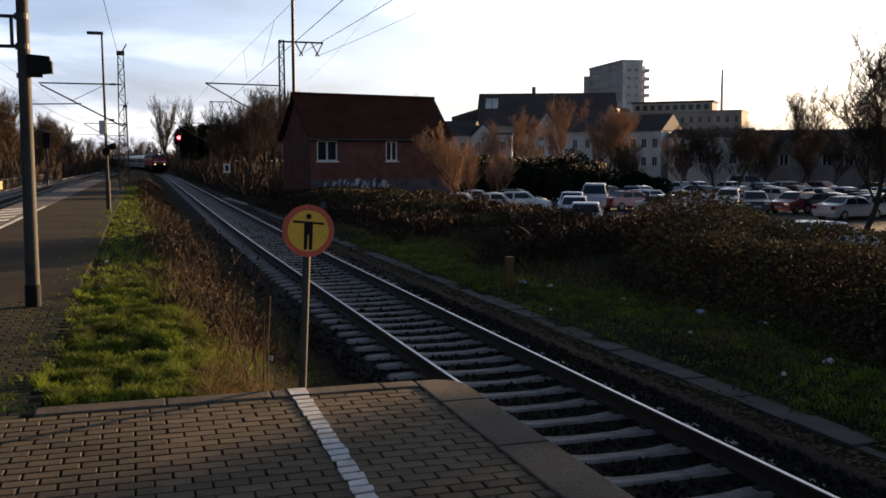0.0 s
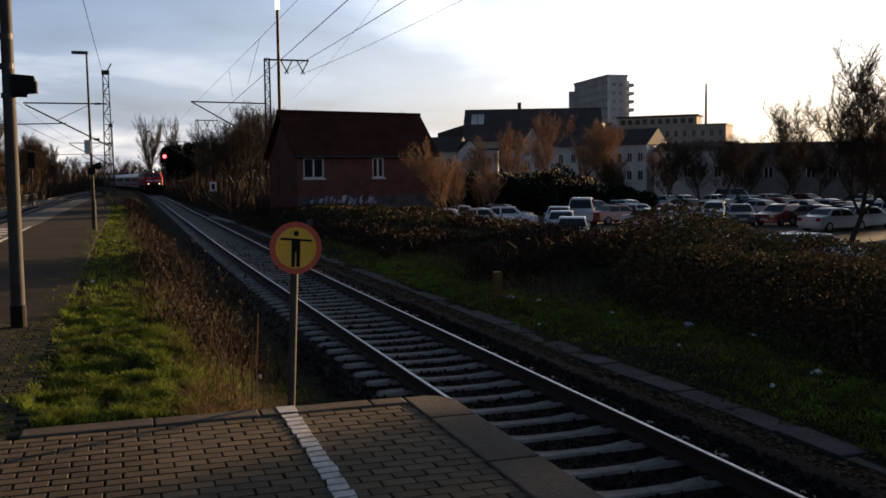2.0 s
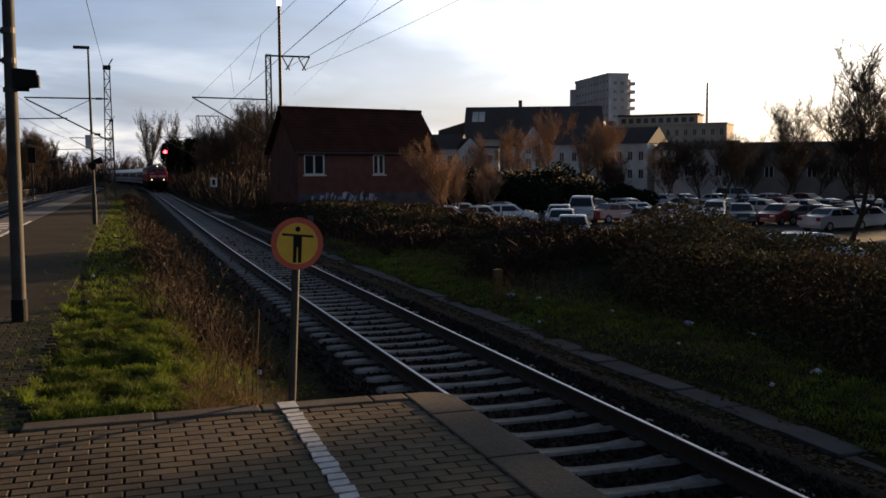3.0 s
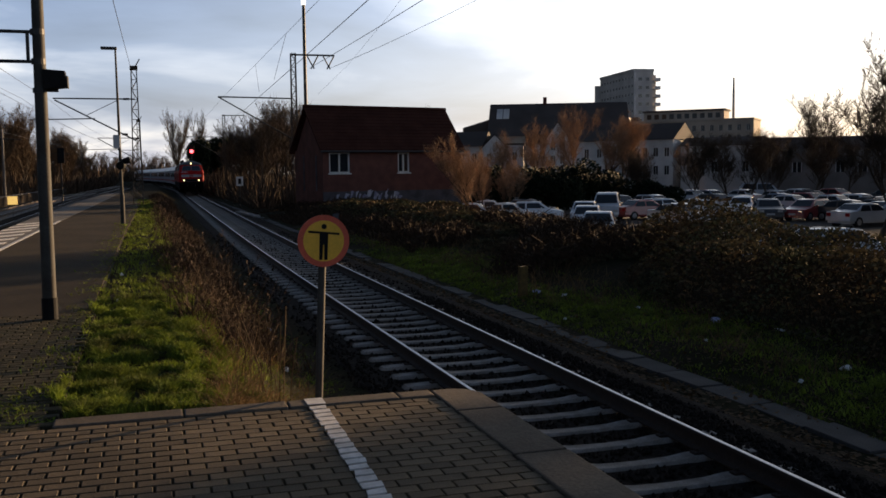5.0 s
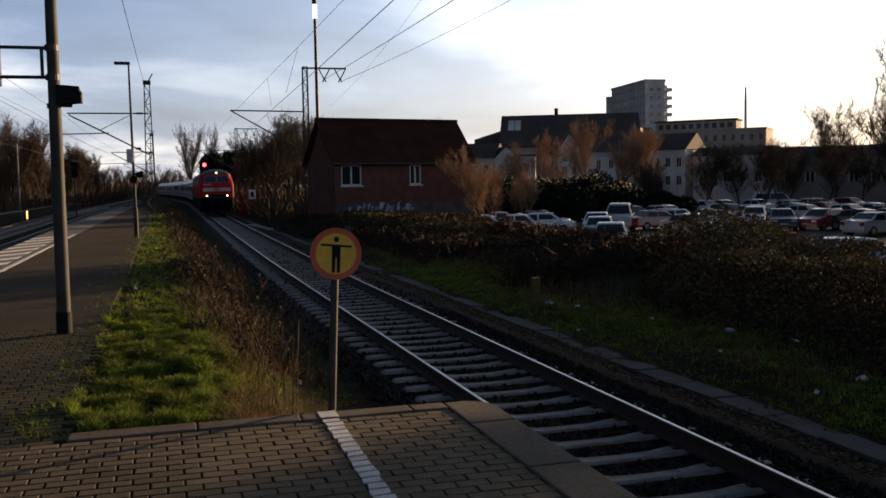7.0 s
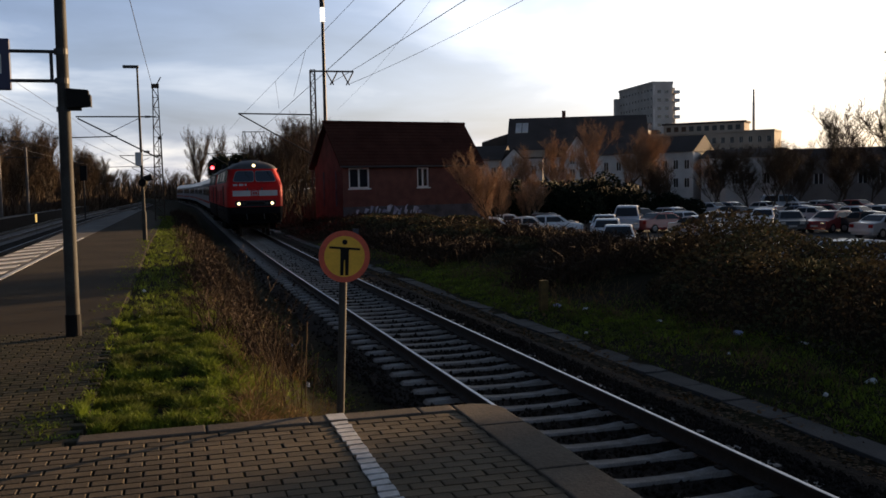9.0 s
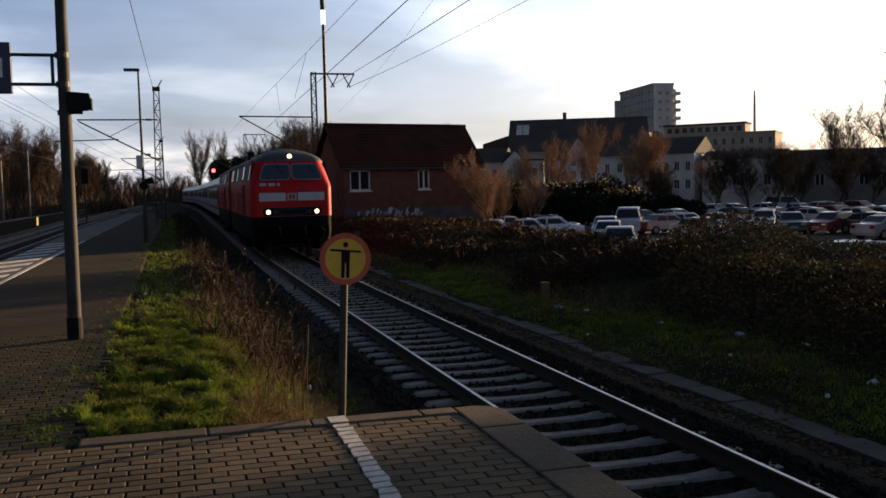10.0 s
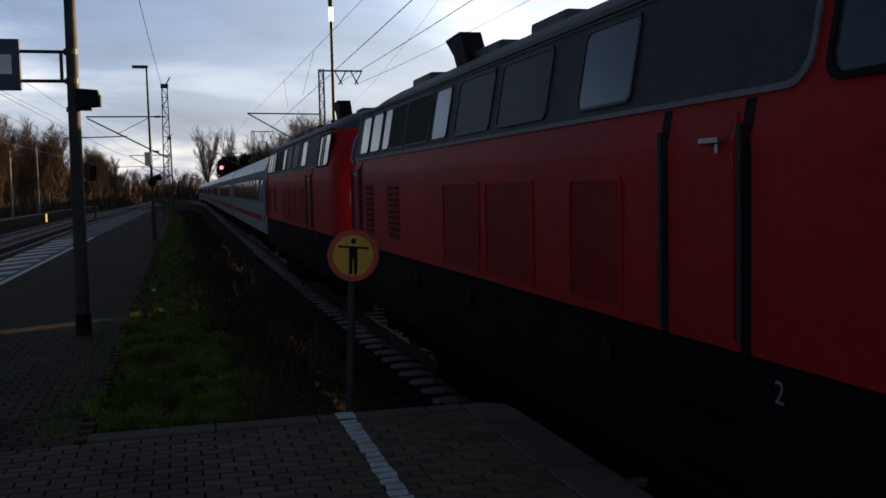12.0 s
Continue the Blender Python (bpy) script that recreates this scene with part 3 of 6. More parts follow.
    wf = w * (0.84 - 0.15 * up)
    bow = 0.16 - 0.03 * up
    y = s0 + bow * (x / wf) ** 2
    if abs(x) > wf:
        c = min(0.55, 0.35 + 0.1 * w) + 0.55 * up
        q = min(1.0, (abs(x) - wf) / (w - wf))
        y = s0 + bow + c * (1 - math.sqrt(1 - q * q))
    return y


def loft(bm, zs, ring, cap_top=False):
    prev = None
    for z in zs:
        r = [bm.verts.new((x, y, z)) for x, y in ring(z)]
        if prev:
            n = len(r)
            for i in range(n):
                k = (i + 1) % n
                bm.faces.new((prev[i], prev[k], r[k], r[i]))
        prev = r
    if cap_top:
        bm.faces.new(prev)


def rounded(u0, u1, v0, v1, r, n=4):
    pts = []
    for cx, cy, a0 in ((u1 - r, v1 - r, 0), (u0 + r, v1 - r, 90), (u0 + r, v0 + r, 180), (u1 - r, v0 + r, 270)):
        for i in range(n + 1):
            a = radians(a0 + 90 * i / n)
            pts.append((cx + r * math.cos(a), cy + r * math.sin(a)))
    return pts


def dense(outline, step=0.12):
    """The outline with its long edges divided, so that it can follow a curved skin."""
    pts = []
    n = len(outline)
    for i in range(n):
        a, b = outline[i], outline[(i + 1) % n]
        k = max(1, min(12, int(math.hypot(b[0] - a[0], b[1] - a[1]) / step)))
        pts += [(a[0] + (b[0] - a[0]) * j / k, a[1] + (b[1] - a[1]) * j / k) for j in range(k)]
    return pts


def skin_patch(bm, outline, surf, lift, depth=0.02):
    """A plate that follows surf(u, v) -> point; lifted outwards, with an edge."""
    outline = dense(outline)
    cu = sum(p[0] for p in outline) / len(outline)
    cv = sum(p[1] for p in outline) / len(outline)
    n = len(outline)
    rings = []
    for k in (1.0, 0.66, 0.33):
        rings.append([bm.verts.new(surf(cu + (u - cu) * k, cv + (v - cv) * k, lift)) for u, v in outline])
    base = [bm.verts.new(surf(u, v, lift - depth)) for u, v in outline]
    rings.insert(0, base)
    for a, b in zip(rings, rings[1:]):
        for i in range(n):
            j = (i + 1) % n
            bm.faces.new((a[i], a[j], b[j], b[i]))
    c = bm.verts.new(surf(cu, cv, lift))
    for i in range(n):
        bm.faces.new((rings[-1][i], rings[-1][(i + 1) % n], c))


def band_frame(bm, outline, grow, surf, lift, depth=0.025):
    """A rim round an outline."""
    outline = dense(outline)
    cu = sum(p[0] for p in outline) / len(outline)
    cv = sum(p[1] for p in outline) / len(outline)
    n = len(outline)

    def out(p):
        d = Vector((p[0] - cu, p[1] - cv))
        half_u = max(abs(q[0] - cu) for q in outline)
        half_v = max(abs(q[1] - cv) for q in outline)
        return p[0] + grow * d.x / half_u, p[1] + grow * d.y / half_v
    o2 = [out(p) for p in outline]
    A = [bm.verts.new(surf(u, v, lift)) for u, v in outline]
    Bv = [bm.verts.new(surf(u, v, lift)) for u, v in o2]
    C = [bm.verts.new(surf(u, v, lift - depth)) for u, v in o2]
    D = [bm.verts.new(surf(u, v, lift - depth)) for u, v in outline]
    for i in range(n):
        j = (i + 1) % n
        bm.faces.new((A[i], A[j], Bv[j], Bv[i]))
        bm.faces.new((Bv[i], Bv[j], C[j], C[i]))
        bm.faces.new((D[i], D[j], A[j], A[i]))


def on_front(u, v, lift):
    return (u, front_y(u, v) - lift, v)


def side_fn(s):
    """Skin of one side: u runs back from the front."""
    return lambda u, v, lift: (s * (loco_half(v) + lift), u, v)


def end_fn(flip):
    if not flip:
        return on_front
    return lambda u, v, lift: (-u, LOCO_LEN - (front_y(u, v) - lift), v)


def bogie(parent, y, gauge_y=(-1.4, 1.4), name="bogie"):
    bm = B()
    for s in (-1, 1):
        prism(bm, [(y + gauge_y[0] - 0.7, 0.45), (y + gauge_y[0] - 0.5, 0.85), (y - 0.5, 0.62), (y + 0.5, 0.62), (y + gauge_y[1] + 0.5, 0.85), (y + gauge_y[1] + 0.7, 0.45), (y + 0.6, 0.34), (y - 0.6, 0.34)], 0, s * 1.0, s * 1.14)
        for gy in gauge_y:
            box(bm, s * 1.06 - 0.14, s * 1.06 + 0.14, y + gy - 0.2, y + gy + 0.2, 0.34, 0.72, 0.03)
        for k in (-0.35, 0.35):
            tube(bm, (s * 1.12, y + k, 0.6), (s * 1.12, y + k, 1.0), 0.11, n=10)
    bg = part(name, bm, M["under"], parent, "black oily bogie frame")
    for gy in gauge_y:
        w = B()
        for s in (-1, 1):
            tube(w, (s * 0.70, y + gy, 0.5), (s * 0.83, y + gy, 0.5), 0.5, 0.49, n=22)
        tube(w, (-0.75, y + gy, 0.5), (0.75, y + gy, 0.5), 0.09, n=8)
        part("wheelset", w, M["rail"], bg)


def buffers(parent, y, d, mat_name="under"):
    bm = B()
    box(bm, -1.32, 1.32, y, y + d * -0.10, 0.88, 1.30, 0.02)
    part("buffer_beam", bm, M["under"], parent)
    for s in (-1, 1):
        k = B()
        tube(k, (s * 0.875, y, 1.06), (s * 0.875, y + d * 0.42, 1.06), 0.10, n=12)
        tube(k, (s * 0.875, y + d * 0.42, 1.06), (s * 0.875, y + d * 0.50, 1.06), 0.23, 0.21, n=18)
        part("buffer", k, M["under"], parent)
    k = B()
    box(k, -0.05, 0.05, y, y + d * 0.34, 0.98, 1.12, 0.01)
    tube(k, (0, y + d * 0.30, 1.05), (0, y + d * 0.36, 0.75), 0.035, n=8)
    part("coupling_hook", k, M["under"], parent)


def build_loco(name):
    loco = thing(name, "red diesel locomotive with dark grey roof and underframe", "locomotive", "hauled train")
    # shells
    bm = B()
    loft(bm, [1.66, 1.9, 2.2, 2.5, 2.745, 2.785, 3.0, 3.2, 3.4, 3.60, 3.72], loco_ring)
    body = part("body", bm, M["red"], loco, smooth=True)
    bm = B()
    loft(bm, [3.72, 3.745, 3.82, 3.92, 4.02, 4.11, 4.18, 4.225], loco_ring, True)
    roof = part("roof", bm, M["loco_roof"], loco, "dark weathered grey roof", True)
    bm = B()
    loft(bm, [0.76, 1.05, 1.30, 1.655], lambda z: [(x * (0.985 if z > 0.9 else 0.95), 0.03 + y * 0.997) for x, y in loco_ring(1.7)])
    part("frame_skirt", bm, M["skirt"], loco, "dirty near-black skirt", True)
    # gutter line
    bm = B()
    for s in (-1, 1):
        box(bm, s * 1.355 - 0.03, s * 1.355 + 0.03, 1.1, LOCO_LEN - 0.9, 3.745, 3.785)
    part("gutter", bm, M["loco_roof"], roof)
    # sides
    for s in (-1, 1):
        sf = side_fn(s)
        bm = B()
        skin_patch(bm, rounded(2.62, 14.35, 3.04, 3.72, 0.16), sf, 0.006)
        band = part("window_band", bm, M["loco_grey"], body, "slate grey upper side band")
        bm = B()
        band_frame(bm, rounded(2.62, 14.35, 3.04, 3.72, 0.16), 0.035, sf, 0.016)
        part("band_trim", bm, M["rubber"], body, "pale metal trim")
        spans = [(4.46, 5.30, "glass_light"), (5.96, 7.17, "coach_band"), (7.41, 8.57, "coach_band"), (8.89, 9.53, "glass_light"), (9.66, 10.85, "black"), (10.95, 11.75, "black"), (11.87, 12.33, "glass_light"), (12.50, 13.20, "glass_light"), (13.36, 14.0, "glass_light")]
        for a, b, mm in spans:
            bm = B()
            o2 = rounded(a, b, 3.11, 3.66, 0.07)
            skin_patch(bm, o2, sf, 0.014)
            w = part("side_window", bm, M[mm], body)
            bm = B()
            band_frame(bm, o2, 0.022, sf, 0.022)
            part("window_seal", bm, M["dark_metal"], w)
        # cab side windows
        for a, b in ((0.98, 2.44),):
            o2 = rounded(a, b, 3.04, 3.64, 0.10)
            bm = B()
            skin_patch(bm, o2, sf, 0.012)
            w = part("cab_side_window", bm, M["glass_light"], body)
            bm = B()
            band_frame(bm, o2, 0.035, sf, 0.028)
            part("window_seal", bm, M["black"], w)
            bm = B()
            for u in ((a + b) / 2, b - 0.45):
                skin_patch(bm, [(u - 0.035, 3.05), (u + 0.035, 3.05), (u + 0.035, 3.63), (u - 0.035, 3.63)], sf, 0.024)
            part("window_bar", bm, M["black"], w)
        # doors with grab rails; flat black strips paint the shade of the grooves
        for a, b in ((3.06, 3.92), (13.72, 14.42)):
            o2 = [(a + 0.1, 1.72), (b - 0.1, 1.72), (b - 0.1, 2.93), (a + 0.1, 2.93)]
            bm = B()
            skin_patch(bm, o2, sf, 0.010)
            door = part("door", bm, M["red"], body)
            for u in (a, b):
                bm = B()
                skin_patch(bm, [(u - 0.045, 1.66), (u + 0.045, 1.66), (u + 0.045, 2.99), (u - 0.045, 2.99)], sf, 0.004)
                part("door_recess", bm, M["black"], body, "flat black strip painting the shade of the recess beside the door")
            for u in (a + 0.02, b - 0.0):
                bm = B()
                x = s * (1.50 + 0.05)
                tube(bm, (x, u, 1.72), (x, u, 2.86), 0.016, n=8)
                for z in (1.74, 2.84):
                    tube(bm, (x, u, z), (s * 1.51, u, z), 0.014, n=6)
                part("grab_rail", bm, M["dark_metal"], body)
            bm = B()
            box(bm, s * 1.535 - 0.03, s * 1.535 + 0.03, a + 0.21, a + 0.40, 2.765, 2.80, 0.008)
            box(bm, s * 1.53 - 0.012, s * 1.53 + 0.012, a + 0.24, a + 0.27, 2.71, 2.77, 0.005)
            part("door_handle", bm, M["chrome"], door)
            bm = B()
            for z in (0.55, 0.9, 1.25):
                box(bm, s * 1.44 - 0.1, s * 1.44 + 0.1, a + 0.12, b - 0.12, z, z + 0.035)
            for u in (a + 0.14, b - 0.14):
                box(bm, s * 1.40 - 0.02, s * 1.40 + 0.02, u - 0.02, u + 0.02, 0.55, 1.6)
            part("steps", bm, M["under"], loco)
        # panels in a darker red, each inside a raised rim
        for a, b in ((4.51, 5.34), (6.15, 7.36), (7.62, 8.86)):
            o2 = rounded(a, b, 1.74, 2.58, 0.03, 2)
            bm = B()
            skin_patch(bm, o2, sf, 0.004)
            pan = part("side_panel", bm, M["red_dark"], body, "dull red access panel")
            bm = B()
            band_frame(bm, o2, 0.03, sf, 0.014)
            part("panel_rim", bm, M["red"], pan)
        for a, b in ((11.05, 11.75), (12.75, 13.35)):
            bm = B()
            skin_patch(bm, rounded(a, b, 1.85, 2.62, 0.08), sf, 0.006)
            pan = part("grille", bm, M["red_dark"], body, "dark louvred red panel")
            bm = B()
            for i in range(9):
                z = 1.90 + i * 0.08
                box(bm, s * 1.53 - 0.008, s * 1.53 + 0.008, a + 0.05, b - 0.05, z, z + 0.03)
            part("louvre", bm, M["black"], pan)
        # boxes and pipes under the skirt
        bm = B()
        for a, b, z in ((5.4, 7.0, 0.30), (7.1, 9.8, 0.26)):
            box(bm, s * 1.18 - 0.22, s * 1.18 + 0.22, a, b, z, 1.06, 0.04)
        part("tank", bm, M["under"], loco)
        for u in (4.75, 8.0, 10.2):
            bm = B()
            tube(bm, (s * 1.49, u, 1.42), (s * 1.53, u, 1.42), 0.085, n=14)
            part("filler_cap", bm, M["black"], loco)
    # both ends
    for flip in (False, True):
        ef = end_fn(flip)
        for a, b in ((-1.15, -0.06), (0.06, 1.15)):
            o2 = [(u * (1 - 0.17 * (v - 3.04) / 0.55), v) for u, v in rounded(a, b, 3.04, 3.59, 0.13)]
            bm = B()
            skin_patch(bm, o2, ef, 0.012)
            w = part("windscreen", bm, M["glass_loco"], body, smooth=True)
            bm = B()
            band_frame(bm, o2, 0.035, ef, 0.026)
            part("window_seal", bm, M["rubber"], w, "grey rubber seal")
            bm = B()
            c = (a + b) / 2
            q = [Vector(ef(c + 0.10, 3.60, 0.03)), Vector(ef(c + 0.16, 3.42, 0.05)), Vector(ef(c + 0.30, 3.28, 0.04)), Vector(ef(c + 0.30, 3.14, 0.04))]
            tube(bm, q[0], q[1], 0.013, n=6); tube(bm, q[1], q[2], 0.010, n=6); tube(bm, q[2], q[3], 0.007, n=6)
            part("wiper", bm, M["black"], w)
            bm = B()
            tube(bm, ef(a + 0.1, 2.96, 0.05), ef(b - 0.1, 2.96, 0.05), 0.013, n=6)
            for u in (a + 0.12, b - 0.12):
                tube(bm, ef(u, 2.96, 0.05), ef(u, 2.96, -0.01), 0.012, n=6)
            part("grab_bar", bm, M["red_dark"], body)
        # pale stripe with a logo block between
        for a, b in ((-1.20, -0.25), (0.20, 1.20)):
            bm = B()
            skin_patch(bm, [(a, 2.245), ((a + b) / 2, 2.245), (b, 2.245), (b, 2.545), ((a + b) / 2, 2.545), (a, 2.545)], ef, 0.006)
            part("stripe", bm, M["stripe"], body, "light grey warning stripe")
        bm = B()
        skin_patch(bm, rounded(-0.20, 0.155, 2.25, 2.54, 0.02), ef, 0.007)
        lg = part("logo_plate", bm, M["stripe"], body, "white plate with plain red shapes")
        bm = B()
        band_frame(bm, rounded(-0.165, 0.12, 2.28, 2.51, 0.02), 0.016, ef, 0.012)
        for a, b in ((-0.135, -0.035), (-0.01, 0.09)):
            skin_patch(bm, rounded(a, b, 2.31, 2.48, 0.03), ef, 0.011)
        band_frame(bm, rounded(-0.165, 0.12, 2.28, 2.51, 0.02), 0.02, ef, 0.0125)
        part("logo_mark", bm, M["coach_red"], lg)
        # running number as plain bars
        for i, (a, b) in enumerate(((-1.16, -0.93), (-0.85, -0.62), (-0.60, -0.55), (-0.53, -0.45))):
            bm = B()
            z0, z1 = (2.80, 2.905) if i != 2 else (2.845, 2.86)
            skin_patch(bm, [(a, z0), (b, z0), (b, z1), (a, z1)], ef, 0.006)
            part("number_bar", bm, M["stripe"], body)
        for u in (-0.42, 0.36):
            bm = B()
            p = Vector(ef(u, 2.62, 0.03))
            box(bm, p.x - 0.035, p.x + 0.035, p.y - 0.04, p.y + 0.04, 2.55, 2.69, 0.012)
            part("lamp_bracket", bm, M["loco_grey"], body)
        # lamp bar
        o2 = rounded(-1.08, 1.08, 1.70, 1.99, 0.14, 6)
        bm = B()
        skin_patch(bm, o2, ef, 0.012)
        bar = part("lamp_bar", bm, M["black"], body, "black rounded lamp panel")
        bm = B()
        band_frame(bm, o2, 0.022, ef, 0.05, 0.06)
        part("lamp_bar_rim", bm, M["loco_grey"], bar)
        for u in (-0.89, 0.89):
            bm = B()
            p0, p1 = Vector(ef(u, 1.84, 0.0)), Vector(ef(u, 1.84, 0.045))
            tube(bm, p0, p1, 0.115, 0.105, n=20)
            hl = part("headlight", bm, M["chrome"], body)
            if not flip:
                bm = B()
                tube(bm, p1, Vector(ef(u, 1.84, 0.06)), 0.078, 0.06, n=20)
                part("lens", bm, M["headlamp"], hl, "glowing warm white lens")
        for u in (-0.63, 0.63):
            bm = B()
            tube(bm, ef(u, 1.84, 0.0), ef(u, 1.84, 0.03), 0.085, 0.08, n=16)
            part("tail_light", bm, M["dark_metal"], bar)
        bm = B()
        o2 = rounded(-0.5, 0.5, 1.76, 1.93, 0.07)
        band_frame(bm, o2, 0.018, ef, 0.026)
        part("socket_rim", bm, M["loco_grey"], bar)
        # top lamp in its housing
        k = -1 if flip else 1
        yy = (LOCO_LEN - 0.40) if flip else 0.40
        bm = B()
        tube(bm, (0, yy + k * 0.75, 3.90), (0, yy + k * 0.20, 3.90), 0.125, 0.115, n=18)
        tl = part("top_lamp", bm, M["loco_grey"], roof)
        if not flip:
            bm = B()
            tube(bm, (0, yy + k * 0.20, 3.90), (0, yy + k * 0.185, 3.90), 0.085, 0.07, n=18)
            part("lens", bm, M["headlamp"], tl, "glowing warm white lens")
        buffers(loco, (LOCO_LEN + 0.02) if flip else -0.02, 1 if flip else -1)
        # plough and hoses
        sgn = 1 if flip else -1
        y0 = LOCO_LEN if flip else 0.0
        for u in (-0.5, 0.42):
            bm = B()
            tube(bm, (u, y0 + sgn * 0.08, 1.28), (u, y0 + sgn * 0.2, 1.15), 0.028, n=8)
            tube(bm, (u, y0 + sgn * 0.2, 1.15), (u + 0.02, y0 + sgn * 0.22, 0.98), 0.022, n=8)
            part("brake_hose", bm, M["dark_metal"], loco)
    # exhausts and roof gear
    for s in (-1, 1):
        bm = B()
        x = s * 0.72
        prism(bm, [(9.98, 4.02), (10.45, 4.02), (10.60, 4.22), (10.98, 4.47), (10.32, 4.49), (10.14, 4.25)], 0, x - 0.14, x + 0.14)
        part("exhaust_hood", bm, M["black"], roof, "sooty black exhaust hood")
    for u, s in ((7.2, 0.35), (9.1, 0.5), (12.2, 0.5)):
        bm = B()
        box(bm, -0.75, 0.75, u, u + s + 0.6, 4.0, 4.225, 0.05)
        part("roof_hatch", bm, M["loco_roof"], roof)
    for u, r in ((5.2, 0.5), (13.6, 0.4)):
        bm = B()
        tube(bm, (0, u, 4.15), (0, u, 4.27), r, r * 0.94, n=24)
        part("roof_fan", bm, M["loco_roof"], roof)
    bm = B()
    box(bm, -0.5, 0.5, 2.4, 3.1, 4.12, 4.26, 0.04)
    part("roof_vent", bm, M["loco_roof"], roof)
    bm = B()
    tube(bm, (0.1, 1.5, 4.15), (0.1, 1.5, 4.36), 0.02, 0.006, n=6)
    part("horn", bm, M["black"], roof)
    bogie(loco, 3.2); bogie(loco, LOCO_LEN - 3.2)
    # the cab end's figure on the skirt
    txt = bpy.data.curves.new("cab_figure", "FONT")
    txt.body, txt.size, txt.extrude, txt.align_x = "2", 0.17, 0.002, "CENTER"
    tmp = bpy.data.objects.new("cab_figure", txt)
    me = bpy.data.meshes.new_from_object(tmp)
    bpy.data.objects.remove(tmp)
    me.transform(Matrix(((0, 0, -1, -1.502), (-1, 0, 0, 2.80), (0, 1, 0, 1.45), (0, 0, 0, 1))))
    me.materials.clear()
    me.materials.append(M["rubber"])
    fig = new("cab_figure", me)
    fig.parent = loco
    tagged(fig, "small pale painted figure two")
    return loco


COACH_LEN = 26.1


def coach_profile(inset=0.0):
    side = [(1.38, 1.0), (1.41, 1.4), (1.42, 2.2), (1.40, 2.75), (1.36, 3.25)]
    top = [(1.30, 3.42), (1.12, 3.68), (0.80, 3.88), (0.4, 3.99), (0.0, 4.03)]
    return side, top


def coach_half(z):
    pts = [(0.9, 1.37), (1.4, 1.41), (2.2, 1.42), (2.75, 1.40), (3.25, 1.36), (3.42, 1.30)]
    for (a, xa), (b, xb) in zip(pts, pts[1:]):
        if z <= b:
            return xa + (xb - xa) * (z - a) / (b - a)
    return 1.3


def build_coach():
    coach = thing("passenger_coach", "white express coach with dark window band and red stripe", "railway coach", "hauled train")
    side, top = coach_profile()
    bm = B()
    prism(bm, side + [(-x, z) for x, z in side[::-1]], 1, 0.3, COACH_LEN - 0.3)
    body = part("body", bm, M["coach"], coach, smooth=True)
    bm = B()
    pts = [(1.37, 3.25)] + top
    prism(bm, pts + [(-x, z) for x, z in pts[-2::-1]], 1, 0.3, COACH_LEN - 0.3)
    part("roof", bm, M["coach_roof"], coach, "pale ribbed roof, lightened for reflected sky", True)
    for s in (-1, 1):
        sf = lambda u, v, lift, s=s: (s * (coach_half(v) + lift), u, v)
        bm = B()
        skin_patch(bm, [(2.6, 2.12), (13, 2.12), (23.5, 2.12), (23.5, 3.02), (13, 3.02), (2.6, 3.02)], sf, 0.006)
        part("window_band", bm, M["coach_band"], body, "dark grey window band")
        bm = B()
        skin_patch(bm, [(0.35, 1.42), (13, 1.42), (25.75, 1.42), (25.75, 1.62), (13, 1.62), (0.35, 1.62)], sf, 0.006)
        part("red_stripe", bm, M["coach_red"], body, "traffic red stripe")
        for i in range(11):
            u = 3.1 + i * 1.86
            bm = B()
            skin_patch(bm, rounded(u, u + 1.3, 2.2, 2.95, 0.09), sf, 0.013)
            part("window", bm, M["pane"], body)
        for u in (0.9, 24.3):
            bm = B()
            skin_patch(bm, rounded(u, u + 0.9, 1.1, 3.1, 0.05), sf, 0.010)
            d = part("door", bm, M["coach"], body)
            bm = B()
            skin_patch(bm, rounded(u + 0.2, u + 0.7, 2.1, 2.9, 0.08), sf, 0.016)
            part("door_window", bm, M["pane"], d)
    bm = B()
    box(bm, -1.2, 1.2, 6.0, 20.0, 0.45, 1.0, 0.05)
    part("underframe_box", bm, M["under"], coach)
    for y in (0.0, COACH_LEN):
        bm = B()
        box(bm, -0.75, 0.75, y + (0.02 if y == 0 else -0.28), y + (0.28 if y == 0 else -0.02), 1.1, 3.3, 0.05)
        part("gangway", bm, M["under"], coach)
    bogie(coach, 3.6, (-1.25, 1.25)); bogie(coach, COACH_LEN - 3.6, (-1.25, 1.25))
    return coach


loco_1 = build_loco("locomotive")
loco_2 = copy_thing(loco_1, pose(0, 0, 0))
for o in list(loco_2.children_recursive):
    # the second engine runs without lights
    if o.name.startswith("lens"):
        bpy.data.objects.remove(o)
    elif o.name.startswith("exhaust_hood"):
        o.location.y -= 7.0
coach_1 = build_coach()
train = [(loco_1, 0.0, LOCO_LEN), (loco_2, 16.4, LOCO_LEN), (coach_1, 32.5, COACH_LEN)]
for i in range(1, 6):
    train.append((copy_thing(coach_1, pose(0, 0, 0)), 32.5 + 26.4 * i, COACH_LEN))
# height of the vehicles' own zero is the rail top
FRONT = [(0, 203.5), (1, 187.3), (2, 171.0), (3, 154.7), (4, 138.4), (5, 122.0), (5.5, 113.7), (6, 105.3), (7, 88.0), (8, 70.4), (9, 52.6), (9.5, 43.9), (10, 35.4), (10.5, 26.9), (11, 18.4), (11.5, 9.85), (11.7, 6.4), (12, 1.27)]


def motions():
    for ob, back, length in train:
        rows = []
        for t, y in FRONT:
